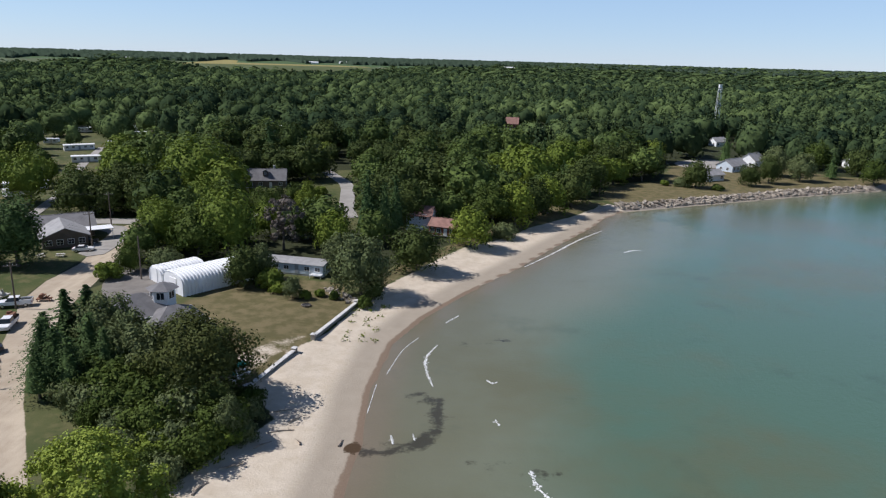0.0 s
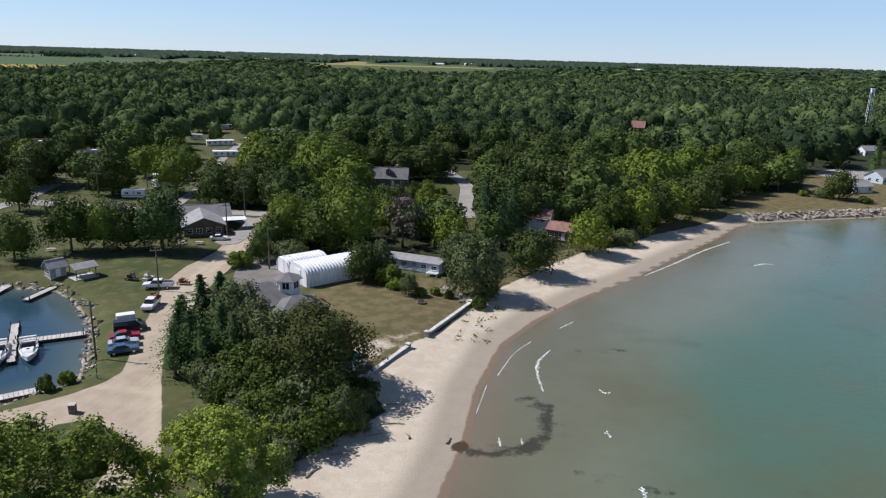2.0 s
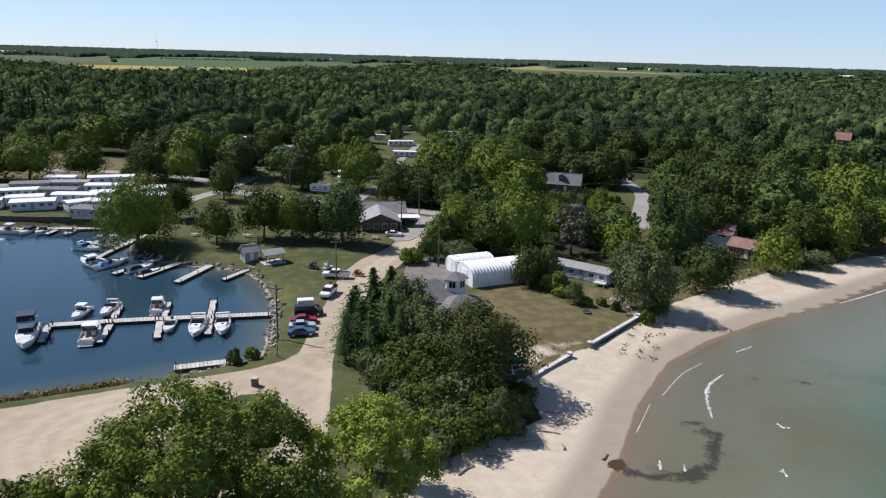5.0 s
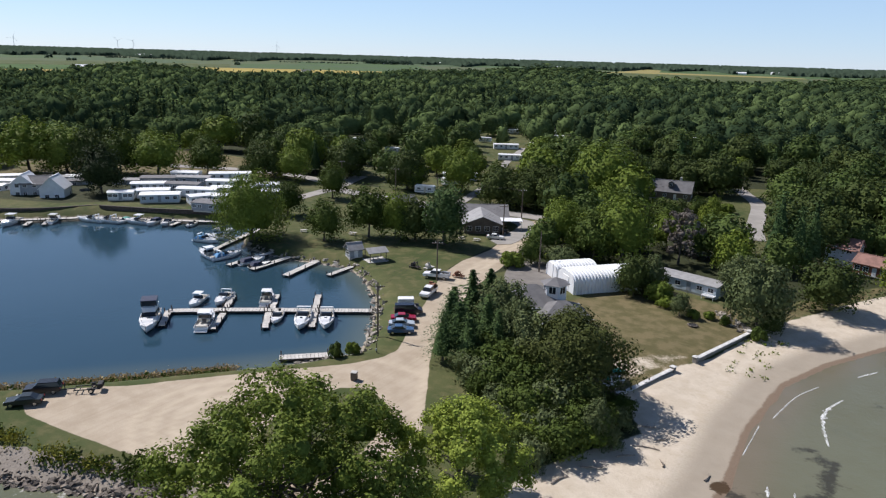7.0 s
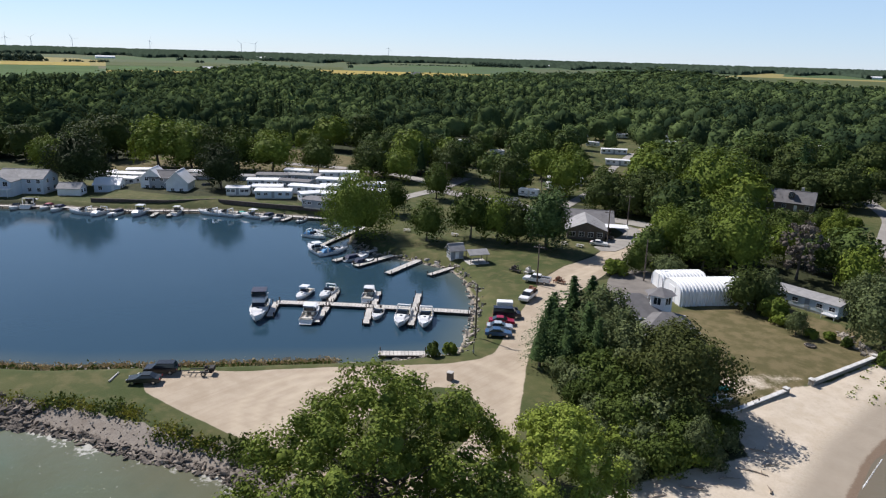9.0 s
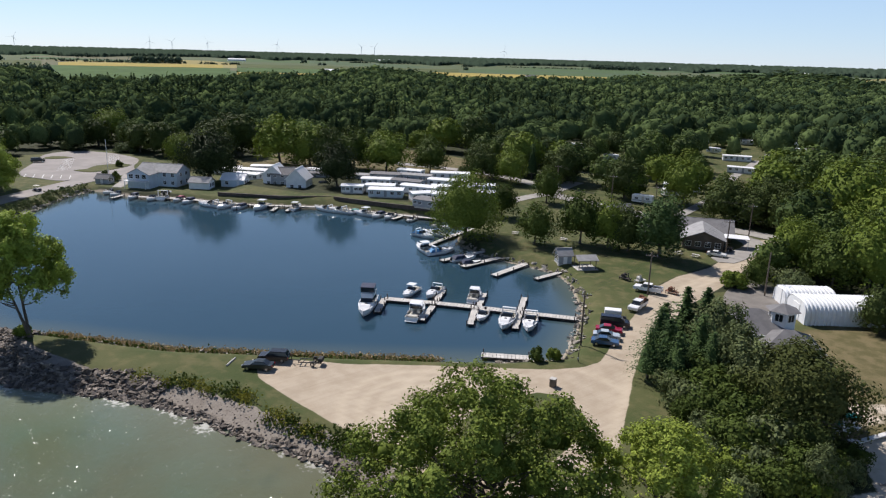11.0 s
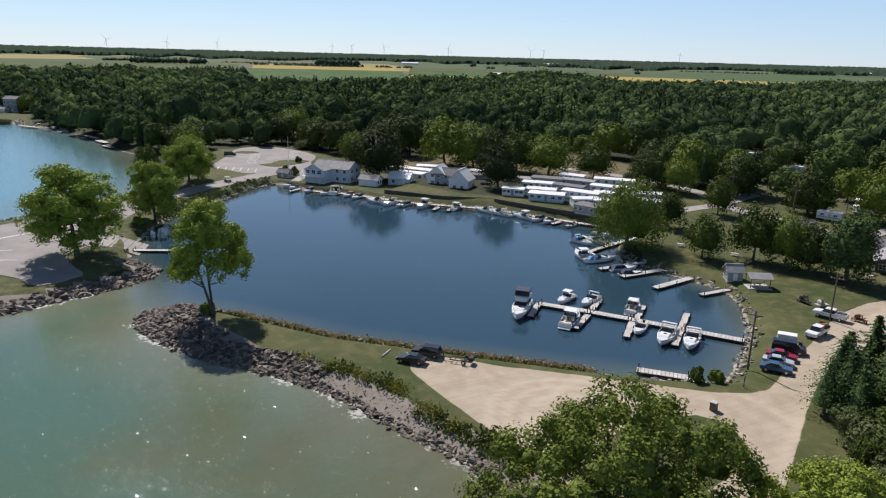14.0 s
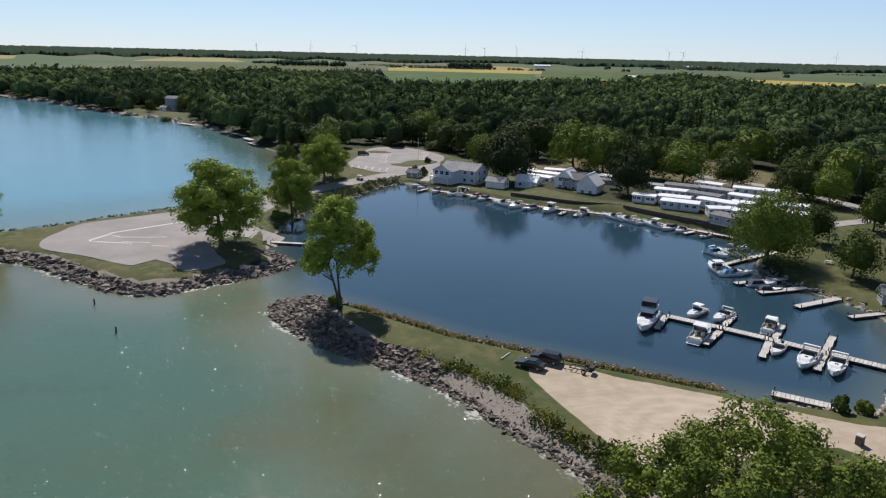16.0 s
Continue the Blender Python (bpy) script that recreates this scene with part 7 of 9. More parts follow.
def mobile_home(x, y, heading, l, w, wall_mat, roof_mat, label, z=LEVEL, wins=5):
    ob = thing("mobile_home", pose(x, y, z, 0, 0, heading), label, "mobile home", "mobile homes")
    part("wall", boxes((0, 0, 1.55, l, w, 2.3), bevel=0.03), wall_mat, ob)
    part("skirt", boxes((0, 0, 0.2, l - 0.1, w - 0.1, 0.5)), CONCRETE, ob)
    for s in (-1, 1):
        bm = bmesh.new()
        prism(bm, [(0, 3.02), (s * (w / 2 + 0.25), 2.7), (s * (w / 2 + 0.25), 2.58), (0, 2.9)], -l / 2 - 0.3, l / 2 + 0.3)
        bmesh.ops.rotate(bm, cent=(0, 0, 0), matrix=Matrix.Rotation(radians(90), 3, "Z"), verts=bm.verts)
        part("roof", bm, roof_mat, ob)
    for k in range(wins):
        xx = -l / 2 + l * (k + 0.5) / wins
        for s in (-1, 1):
            if k == wins // 2:
                part("door", boxes((xx, s * w / 2, 1.45, 0.9, 0.1, 2.0), bevel=0.01), GREYSIDE, ob)
            else:
                window(ob, xx, s * w / 2, 1.7, "x", 1.1, 0.9)
    for s in (-1, 1):
        window(ob, s * l / 2, 0, 1.7, "y", 1.4, 0.9)
    return ob


def ribbed_shed(x, y, heading, l, w, h, mat, label, ribs=0.75):
    """An arched steel building, its ridge along x, with deep ribs."""
    ob = thing("arched_steel_building", pose(x, y, LEVEL, 0, 0, heading), label, "shed")
    n = int(l / ribs)
    wall = 2.1 if h > 4 else 1.5
    prof = [(-w / 2, 0.0), (-w / 2, wall)] + [(-math.copysign(abs(math.cos(a)) ** 0.72, math.cos(a)) * w / 2, wall + math.sin(a) ** 0.8 * (h - wall)) for a in np.linspace(0.12, math.pi - 0.12, 16)] + [(w / 2, wall), (w / 2, 0.0)]
    V, Q = [], []
    m = len(prof)
    xs = []
    for i in range(n):
        x0 = -l / 2 + i * l / n
        xs += [(x0, 0.0), (x0 + 0.35 * l / n, 0.0), (x0 + 0.5 * l / n, 0.24), (x0 + 0.85 * l / n, 0.24)]
    xs.append((l / 2, 0.0))
    for xx, out in xs:
        for py, pz in prof:
            k = math.hypot(py, pz * 0.8) + 1e-6
            V.append((xx, py + out * py / k, max(0, pz + out * pz * 0.8 / k)))
    for i in range(len(xs) - 1):
        for k in range(m - 1):
            Q.append((i * m + k, (i + 1) * m + k, (i + 1) * m + k + 1, i * m + k + 1))
    part("shell", mesh_np("shell", V, Q, None, mat), None, ob)
    for s in (-1, 1):
        bm = bmesh.new()
        prism(bm, [(py * 0.985, pz * 0.985) for py, pz in prof], -0.06, 0.06)
        bmesh.ops.rotate(bm, cent=(0, 0, 0), matrix=Matrix.Rotation(radians(90), 3, "Z"), verts=bm.verts)
        bmesh.ops.translate(bm, vec=(s * (l / 2 - 0.1), 0, 0), verts=bm.verts)
        end = part("end_wall", bm, mat, ob)
        part("big_door", boxes((s * (l / 2), 0, 1.6, 0.12, w * 0.36, 3.2), bevel=0.02), WHITE_METAL, end)
    return ob


ribbed_shed(-48.6, 140.4, 49, 16.0, 7.6, 4.2, RIBBED, "white ribbed arched steel building beside the lawn")
ribbed_shed(-56.6, 144.2, 49, 10.0, 5.4, 3.3, RIBBED, "smaller pale arched steel shed with rusty end")


# the grey-roofed house with the white lookout tower
def tower_house():
    ob = thing("house", pose(-52.4, 114.6, LEVEL, 0, 0, 40), "white house with grey hipped roofs and lookout tower", "house")
    for name, x, y, l, w, eave, ridge in (("main", 0, 0, 10.5, 9.5, 3.7, 6.6), ("wing", 4.2, -5.4, 8.5, 7.5, 3.0, 5.2), ("porch", -4.6, -5.6, 6.5, 4.6, 2.5, 3.7)):
        part(name + "_wall", boxes((x, y, eave / 2, l, w, eave)), WHITE, ob)
        part(name + "_roof", hip_roof(x, y, l + 1.0, w + 1.0, eave, ridge), SHINGLE, ob)
        part(name + "_gutter", boxes((x, y - w / 2 - 0.5, eave + 0.02, l + 1.0, 0.1, 0.12), (x, y + w / 2 + 0.5, eave + 0.02, l + 1.0, 0.1, 0.12)), WHITE, ob)
    for k in range(4):
        window(ob, -4.2 + 1.5 * k, -4.75, 2.6, "x", 1.2, 1.3)
        window(ob, -5.25, -3.4 + 1.9 * k, 2.4, "y", 1.2, 1.3)
        window(ob, 1.2 + 1.8 * k, -9.15, 1.6, "x", 1.2, 1.3)
    part("door", boxes((-3.0, -7.95, 1.05, 0.95, 0.1, 2.1), bevel=0.01), GREYSIDE, ob)
    bm = bmesh.new()
    bmesh.ops.create_cone(bm, cap_ends=True, segments=6, radius1=2.15, radius2=2.15, depth=4.0)
    bmesh.ops.translate(bm, vec=(4.0, -1.4, 5.3), verts=bm.verts)
    tower = part("tower", bm, WHITE, ob, "white six-sided lookout tower")
    bm = bmesh.new()
    bmesh.ops.create_cone(bm, cap_ends=True, segments=6, radius1=2.85, radius2=0.3, depth=1.0)
    bmesh.ops.translate(bm, vec=(4.0, -1.4, 7.75), verts=bm.verts)
    part("tower_roof", bm, SHINGLE, tower)
    for k in range(6):
        a = radians(60 * k)
        bm = bmesh.new()
        box(bm, 1.87, 0, 6.25, 0.08, 1.2, 1.25, 0.0, Matrix.Rotation(a, 4, "Z"))
        bmesh.ops.translate(bm, vec=(4.0, -1.4, 0), verts=bm.verts)
        part("tower_window", bm, GLASS, tower)
        bm = bmesh.new()
        for y, z, sy, sz in ((-0.66, 6.25, 0.12, 1.45), (0.66, 6.25, 0.12, 1.45), (0, 6.93, 1.44, 0.12), (0, 5.57, 1.44, 0.14), (0, 6.25, 0.07, 1.25)):
            box(bm, 1.89, y, z, 0.12, sy, sz, 0.0, Matrix.Rotation(a, 4, "Z"))
        bmesh.ops.translate(bm, vec=(4.0, -1.4, 0), verts=bm.verts)
        part("tower_window_frame", bm, WHITE, tower)
    return ob


tower_house()
cottage = mobile_home(-32.6, 150.8, -12, 14.5, 5.0, BLUEWHITE, PALE_SHINGLE, "long pale blue-white cottage with grey roof beside the lawn", wins=6)
part("porch_deck", boxes((6.0, -3.2, 0.75, 2.6, 1.4, 0.14), (4.8, -3.8, 0.35, 0.12, 0.12, 0.8), (7.2, -3.8, 0.35, 0.12, 0.12, 0.8)), WHITE, cottage)
part("porch_rail", boxes((6.0, -3.85, 1.55, 2.6, 0.06, 0.08), (6.0, -3.85, 1.1, 2.6, 0.05, 0.06), *[(4.75 + 0.31 * k, -3.85, 1.15, 0.05, 0.05, 0.8) for k in range(9)]), WHITE, cottage)
house(-65, 255, 8, 14, 8, 3.0, 6.4, BROWNSIDE, SHINGLE, "grey-roofed house with small dormer among trees", wins=4, chimney=True, dormer=1)
house(-6.5, 195.5, -10, 7, 6.5, 4.6, 6.6, BLUEWHITE, RED_SHINGLE, "pale two-storey house with red-brown roof among trees", storeys=2, wins=2)
house(0.5, 190, -18, 7.5, 6, 2.8, 4.4, REDBRICK, RED_SHINGLE, "red wooden cottage above the beach", wins=4)
house(112, 298, 28, 10, 7, 2.8, 4.6, WHITE, PALE_SHINGLE, "small white house on the far shore lawn", wins=3)
house(133, 328, 40, 13, 8, 3.0, 5.6, BLUEWHITE, PALE_SHINGLE, "pale blue house with light grey roof on the shore", wins=4)
house(150, 346, 40, 10, 8, 3.4, 6.4, WHITE, PALE_SHINGLE, "white gabled house among shore trees", wins=3)
house(204, 350, 20, 12, 8, 3.0, 5.2, WHITE, PALE_SHINGLE, "white house with pale roof behind trees", wins=3)
house(133, 437, 25, 14, 9, 3.4, 7.0, BROWNSIDE, SHINGLE, "dark house with grey dormered roof in the woods", wins=4, dormer=2)
house(164, 430, 25, 9, 7, 3.0, 5.4, WHITE, PALE_SHINGLE, "white cottage with grey roof in the woods", wins=3)
house(45, 498, -10, 10, 8, 4.5, 8.5, REDBRICK, RED_SHINGLE, "orange-red roofed house deep in the woods", wins=3)


# the marina office with its low wide roofs
def marina_office():
    ob = house(-100.7, 177.5, 33, 17, 12, 3.0, 5.2, BROWNSIDE, SHINGLE, "low brown marina office with wide grey roofs", "marina_office", "building", wins=6, overhang=0.8)
    wing = part("front_wing", walls_bm(12, 10, 3.0, 5.0), BROWNSIDE, ob)
    wing.matrix_basis = pose(1.0, -9.5, 0, 0, 0, 90)
    for bm in gable(12, 10, 3.0, 5.0, 0.7):
        part("front_roof", bm, PALE_SHINGLE, wing)
    for k in range(4):
        window(ob, -2.6 + 2.4 * k, -15.55, 1.5, "x", 1.3, 1.3)
    part("carport_roof", boxes((9.0, -9.0, 2.75, 7.0, 4.5, 0.16), bevel=0.02), WHITE_METAL, ob, "white flat carport roof")
    for sx in (6.0, 12.2):
        part("carport_post", boxes((sx, -11.0, 1.35, 0.14, 0.14, 2.7)), WHITE, ob)
    return ob


marina_office()
house(-104.5, 126.2, 60, 3.2, 3.0, 2.4, 3.6, GREYSIDE, PALE_SHINGLE, "small grey-blue shed with tin roof by the harbour", "garden_shed", "shed", wins=1)


def picnic_shelter():
    ob = thing("picnic_shelter", pose(-98.6, 127.0, LEVEL, 0, 0, 60), "open picnic shelter with grey roof on concrete pad", "shelter")
    part("pad", boxes((0, 0, 0.06, 5.0, 4.2, 0.14), bevel=0.02), CONCRETE, ob)
    for bm in gable(4.6, 3.8, 2.4, 3.2, 0.2, 0.12):
        part("roof", bm, PALE_SHINGLE, ob)
    for sx in (-2.0, 2.0):
        for sy in (-1.6, 1.6):
            part("post", boxes((sx, sy, 1.2, 0.14, 0.14, 2.4)), DARKWOOD, ob)
    tb = part("table", boxes((0, 0, 0.8, 1.8, 0.75, 0.06), (0, 0.65, 0.48, 1.8, 0.28, 0.05), (0, -0.65, 0.48, 1.8, 0.28, 0.05), (-0.6, 0, 0.42, 0.1, 1.3, 0.08), (0.6, 0, 0.42, 0.1, 1.3, 0.08), (-0.6, 0, 0.4, 0.1, 0.1, 0.75), (0.6, 0, 0.4, 0.1, 0.1, 0.75)), DOCKWOOD, ob)


picnic_shelter()
for x, y, a in [(-121, 196, 10), (-112, 172, 30), (-108, 160, 20), (-128, 178, 60)]:
    house(x, y, a, 8, 6, 2.6, 4.2, BROWNSIDE, SHINGLE, "small dark cabin with grey roof in the village", "cabin", "cabin", wins=2) if y < 180 else None

# houses north of the harbour
NORTH = LEVEL + 1.1
bh = house(-252, 84, 40, 15, 9, 5.2, 7.4, BLUEWHITE, PALE_SHINGLE, "large pale blue two-storey harbour house with balcony", storeys=2, wins=5)
wing = part("wing", walls_bm(9, 8, 5.0, 7.0), BLUEWHITE, bh)
wing.matrix_basis = pose(-3.5, -5.5, 0, 0, 0, 90)
for bm in gable(9, 8, 5.0, 7.0):
    part("wing_roof", bm, PALE_SHINGLE, wing)
part("balcony", boxes((-3.5, -11.0, 2.7, 8.2, 2.4, 0.18), (-3.5, -12.1, 3.6, 8.2, 0.08, 0.1), *[(-7.4 + 0.8 * k, -12.1, 3.15, 0.06, 0.06, 0.9) for k in range(11)], (-7.3, -12, 1.35, 0.16, 0.16, 2.7), (0.3, -12, 1.35, 0.16, 0.16, 2.7)), WHITE, bh)
for k in range(3):
    window(bh, -6.0 + 2.4 * k, -10.05, 4.1, "x", 1.4, 1.4)
house(-238, 92, 45, 7, 5, 2.6, 4.0, WHITE, PALE_SHINGLE, "white boathouse shed by the quay", "boathouse", "shed", wins=1)
house(-236.5, 103.5, 46, 8, 6, 2.8, 4.6, BLUEWHITE, WHITE_METAL, "small pale blue house with white roof", wins=2)
house(-230, 116, -46, 7.5, 7, 4.6, 7.6, WHITE, WHITE_METAL, "white house with steep bright metal roof", wins=2, storeys=2)
house(-226, 119, 44, 11, 6.5, 4.8, 6.8, GREYSIDE, SHINGLE, "grey house with balcony between white gables", wins=4, storeys=2)
house(-219.5, 119.5, -46, 8, 7.0, 4.2, 7.6, WHITE, WHITE_METAL, "white gable house with bright metal roof", wins=2, storeys=1)
for x, y, a, l, w, wm, rm, lab in [
    (-187.5, 134, 38, 14, 5.5, BLUEWHITE, WHITE_METAL, "pale mobile home with white metal roof above the quay"), (-195, 137, 38, 12, 5, WHITE, WHITE_METAL, "white mobile home with bright roof"),
    (-166.5, 135.5, 24, 11, 6, GREYSIDE, SHINGLE, "grey mobile home with dark roof above the quay"), (-186, 147, 38, 16, 5, WHITE, WHITE_METAL, "white mobile home with bright roof"), (-180, 156, 38, 17, 5, WHITE, WHITE_METAL, "white mobile home with bright roof"),
    (-197, 150, 38, 14, 5, GREYSIDE, SHINGLE, "grey mobile home with dark roof"), (-206, 143, 38, 13, 5, WHITE, WHITE_METAL, "white mobile home with bright roof"), (-190, 163, 38, 18, 5, WHITE, WHITE_METAL, "white mobile home with bright roof"),
    (-205, 160, 38, 15, 5, GREYSIDE, PALE_SHINGLE, "grey mobile home with pale roof"), (-213, 152, 38, 14, 6, GREYSIDE, SHINGLE, "grey mobile home with dark roof"), (-202, 174, 38, 18, 5, WHITE, WHITE_METAL, "long white mobile home with bright roof"),
    (-170, 146, 38, 12, 5, BLUEWHITE, WHITE_METAL, "pale mobile home with white roof"), (-168, 158, 30, 13, 5, GREYSIDE, WHITE_METAL, "grey mobile home with white roof"),
    (-245, 112, 46, 13, 5, WHITE, WHITE_METAL, "white mobile home with bright roof behind the harbour"), (-252, 118, 46, 14, 5, WHITE, WHITE_METAL, "white mobile home with bright roof behind the harbour"), (-258, 126, 46, 14, 5, CREAM, WHITE_METAL, "cream mobile home with bright roof"),
    (-240, 122, 46, 12, 5, WHITE, WHITE_METAL, "white mobile home with bright roof behind the harbour"), (-246, 132, 46, 16, 5, GREYSIDE, PALE_SHINGLE, "grey mobile home with pale roof"), (-232, 136, 46, 16, 5, GREYSIDE, SHINGLE, "grey mobile home with dark roof"),
    (-176.5, 140.5, 60, 10, 4.5, WHITE, WHITE_METAL, "white mobile home with bright roof"), (-177, 166, 38, 13, 5, BLUEWHITE, WHITE_METAL, "pale mobile home with white roof"), (-199, 128.5, 38, 9, 4.5, WHITE, WHITE_METAL, "white mobile home with bright roof"), (-215, 165, 38, 12, 5, WHITE, WHITE_METAL, "white mobile home with bright roof"),
    (-240, 140, 46, 12, 5, WHITE, WHITE_METAL, "white mobile home with bright roof behind the harbour"), (-222, 146, 46, 11, 5, GREYSIDE, PALE_SHINGLE, "grey mobile home with pale roof"), (-262, 112, 46, 12, 5, WHITE, WHITE_METAL, "white mobile home with bright roof behind the harbour")]:
    mobile_home(x, y, a + 9 * math.sin(x * 1.7), l * 0.8, w, wm, rm, lab, z=NORTH if -222 < x < -164 else LEVEL)


def camper(x, y, heading, label):
    ob = thing("camper_trailer", pose(x, y, LEVEL, 0, 0, math.degrees(heading) % 180), label, "camper", "campers in the woods")
    bm = bmesh.new()
    prism(bm, [(-3.6, 0.6), (3.0, 0.6), (3.6, 1.2), (3.4, 2.9), (3.0, 3.1), (-3.4, 3.1), (-3.6, 2.8)], -1.2, 1.2)
    bmesh.ops.bevel(bm, geom=bm.edges[:], offset=0.08, segments=1, affect="EDGES")
    part("body", bm, WHITE_METAL, ob)
    part("stripe", boxes((0, -1.21, 1.3, 6.6, 0.04, 0.3), (0, 1.21, 1.3, 6.6, 0.04, 0.3)), GREYSIDE, ob)
    for xx in (-2.0, 1.8):
        for s in (-1, 1):
            window(ob, xx, s * 1.2, 2.0, "x", 1.1, 0.7)
    part("door", boxes((0.2, -1.22, 1.7, 0.75, 0.06, 1.9), bevel=0.01), CREAM, ob)
    part("hitch", boxes((4.3, 0, 0.6, 1.4, 0.12, 0.12)), BLACK, ob)
    for xx in (-0.9, 0.0):
        for s in (-1, 1):
            wheels(ob, xx, s * 1.1, 0.36)


for k, (x, y, a) in enumerate(CAMPERS):
    if k % 3 == 2:
        mobile_home(x, y, math.degrees(a), 13, 4.2, WHITE, WHITE_METAL, "white park trailer among the trees")
    else:
        camper(x, y, a, "white travel trailer parked among the trees")

# ripe and green fields behind the woods
def crop_field(az0, az1, r0, r1, mat, label):
    """A field as a low sheet over the ground, between two bearings and two distances."""
    n = 14
    V, Q = [], []
    for k in range(n + 1):
        a = radians(az0 + (az1 - az0) * k / n)
        for r in (r0, r1):
            zz = LEVEL + float(far_rise(r)) + 0.35
            V += [(-math.sin(a) * r, math.cos(a) * r, zz), (-math.sin(a) * r, math.cos(a) * r, zz - 1.0)]
        if k:
            b = 4 * (k - 1)
            Q += [(b, b + 2, b + 6, b + 4), (b + 1, b, b + 4, b + 5), (b + 2, b + 3, b + 7, b + 6)]
    Q += [(0, 1, 3, 2), (4 * n, 4 * n + 2, 4 * n + 3, 4 * n + 1)]
    tagged(new("field", mesh_np("field", V, Q, None, mat)), label, "field", kind="structure")


GOLD_CROP = plain("ripe_crop", (0.36, 0.285, 0.085), 0.9, vary=0.12, scale=0.02, fine=0.3, bump=0.0)
GREEN_CROP = plain("green_crop", (0.078, 0.126, 0.044), 0.9, vary=0.15, scale=0.012, fine=0.2, bump=0.0)
OLIVE_CROP = plain("olive_crop", (0.098, 0.116, 0.050), 0.9, vary=0.15, scale=0.012, fine=0.2, bump=0.0)
for crop in (GOLD_CROP, GREEN_CROP, OLIVE_CROP):
    crop.node_tree.nodes["Principled BSDF"].inputs["Specular IOR Level"].default_value = 0.05
for az0, az1, r0, r1, mat, lab in ((37.5, 51, 1560, 2000, GOLD_CROP, "ripe golden crop field behind the woods"), (59.5, 66, 1330, 1600, GOLD_CROP, "narrow golden crop field behind the woods"), (49, 66, 2000, 2350, OLIVE_CROP, "pale olive farm field"),
                                   (66.5, 78.5, 1080, 1900, GREEN_CROP, "wide green farm field"), (51.5, 66, 1620, 1990, GREEN_CROP, "green farm field beyond golden crops"), (79, 96, 1620, 2300, OLIVE_CROP, "dry olive farm field"), (6, 19.5, 1950, 2600, OLIVE_CROP, "pale open field in the woods"), (67, 78, 1920, 2200, GOLD_CROP, "far golden crop field")):
    crop_field(az0, az1, r0, r1, mat, lab)

# distant farm buildings and turbines
for az, r, l, w, h, mat_w, mat_r, lab in [(58.5, 1700, 62, 22, 9, WHITE, WHITE_METAL, "distant long white barn in fields"), (43.3, 1560, 22, 14, 11, WHITE, SHINGLE, "distant white farmhouse at field edge"), (-4.6, 2900, 110, 24, 9, WHITE, WHITE_METAL, "distant long white barn"),
                                          (55, 3000, 60, 24, 10, WHITE, WHITE_METAL, "distant white farm building"), (37, 2900, 50, 20, 9, WHITE, WHITE_METAL, "distant white farm building"), (66, 2700, 60, 20, 9, WHITE, WHITE_METAL, "distant white farm building"),
                                          (24, 2900, 60, 20, 9, WHITE, WHITE_METAL, "distant pale farm building"), (8, 3000, 50, 20, 9, WHITE, WHITE_METAL, "distant pale farm building"), (10.5, 2900, 40, 20, 9, WHITE, WHITE_METAL, "distant pale farm building"), (33, 3000, 50, 20, 9, WHITE, WHITE_METAL, "distant white farm building")]:
    a = radians(az)
    x, y = -math.sin(a) * r, math.cos(a) * r
    zz = LEVEL + float(far_rise(r)) - 0.3
    house(x, y, az + 8, l, w, h * 0.6, h, mat_w, mat_r, lab, "barn", "barn", z=zz, wins=4, door=False)


def golf_cart(x, y, heading):
    ob = thing("golf_cart", pose(x, y, LEVEL + 0.14, 0, 0, heading), "small dark golf cart with a tan roof on asphalt", "golf cart", "parked vehicles")
    part("body", boxes((0, 0, 0.36, 2.3, 1.15, 0.2), (0.85, 0, 0.6, 0.6, 1.1, 0.42), (-0.75, 0, 0.62, 0.7, 1.1, 0.4), bevel=0.05), NAVY, ob)
    part("seat", boxes((-0.25, 0, 0.72, 0.5, 1.05, 0.14), (-0.5, 0, 1.0, 0.12, 1.05, 0.45), bevel=0.04), CREAM, ob)
    part("roof", boxes((-0.1, 0, 1.85, 1.9, 1.2, 0.07), bevel=0.03), CREAM, ob)
    for sx, sy in ((0.75, -0.52), (0.75, 0.52), (-0.95, -0.52), (-0.95, 0.52)):
        bm = bmesh.new()
        cylinder(bm, (sx, sy, 0.45), (sx * 0.97, sy, 1.83), 0.03, 0.03, 6)
        part("roof_post", bm, STEEL, ob)
        wheels(ob, sx * 1.0, sy * 0.95, 0.3)


# the landing at the end of the causeway
golf_cart(-259.6, 45.6, 48)
house(-264.2, 67.6, 40, 4.8, 3.6, 2.1, 3.3, GREYSIDE, SHINGLE, "small grey-roofed boat shelter above the docks", "shelter", "shelter", wins=1)
tree("darkbush", -274.3, 70.2, 3.0, 0.75, 0.3)
tree("darkbush", -267.6, 72.2, 3.4, 0.8, 1.3)
tree("darkbush", -298.0, 82.0, 2.6, 0.95, 2.0, z=LEVEL + 0.2)

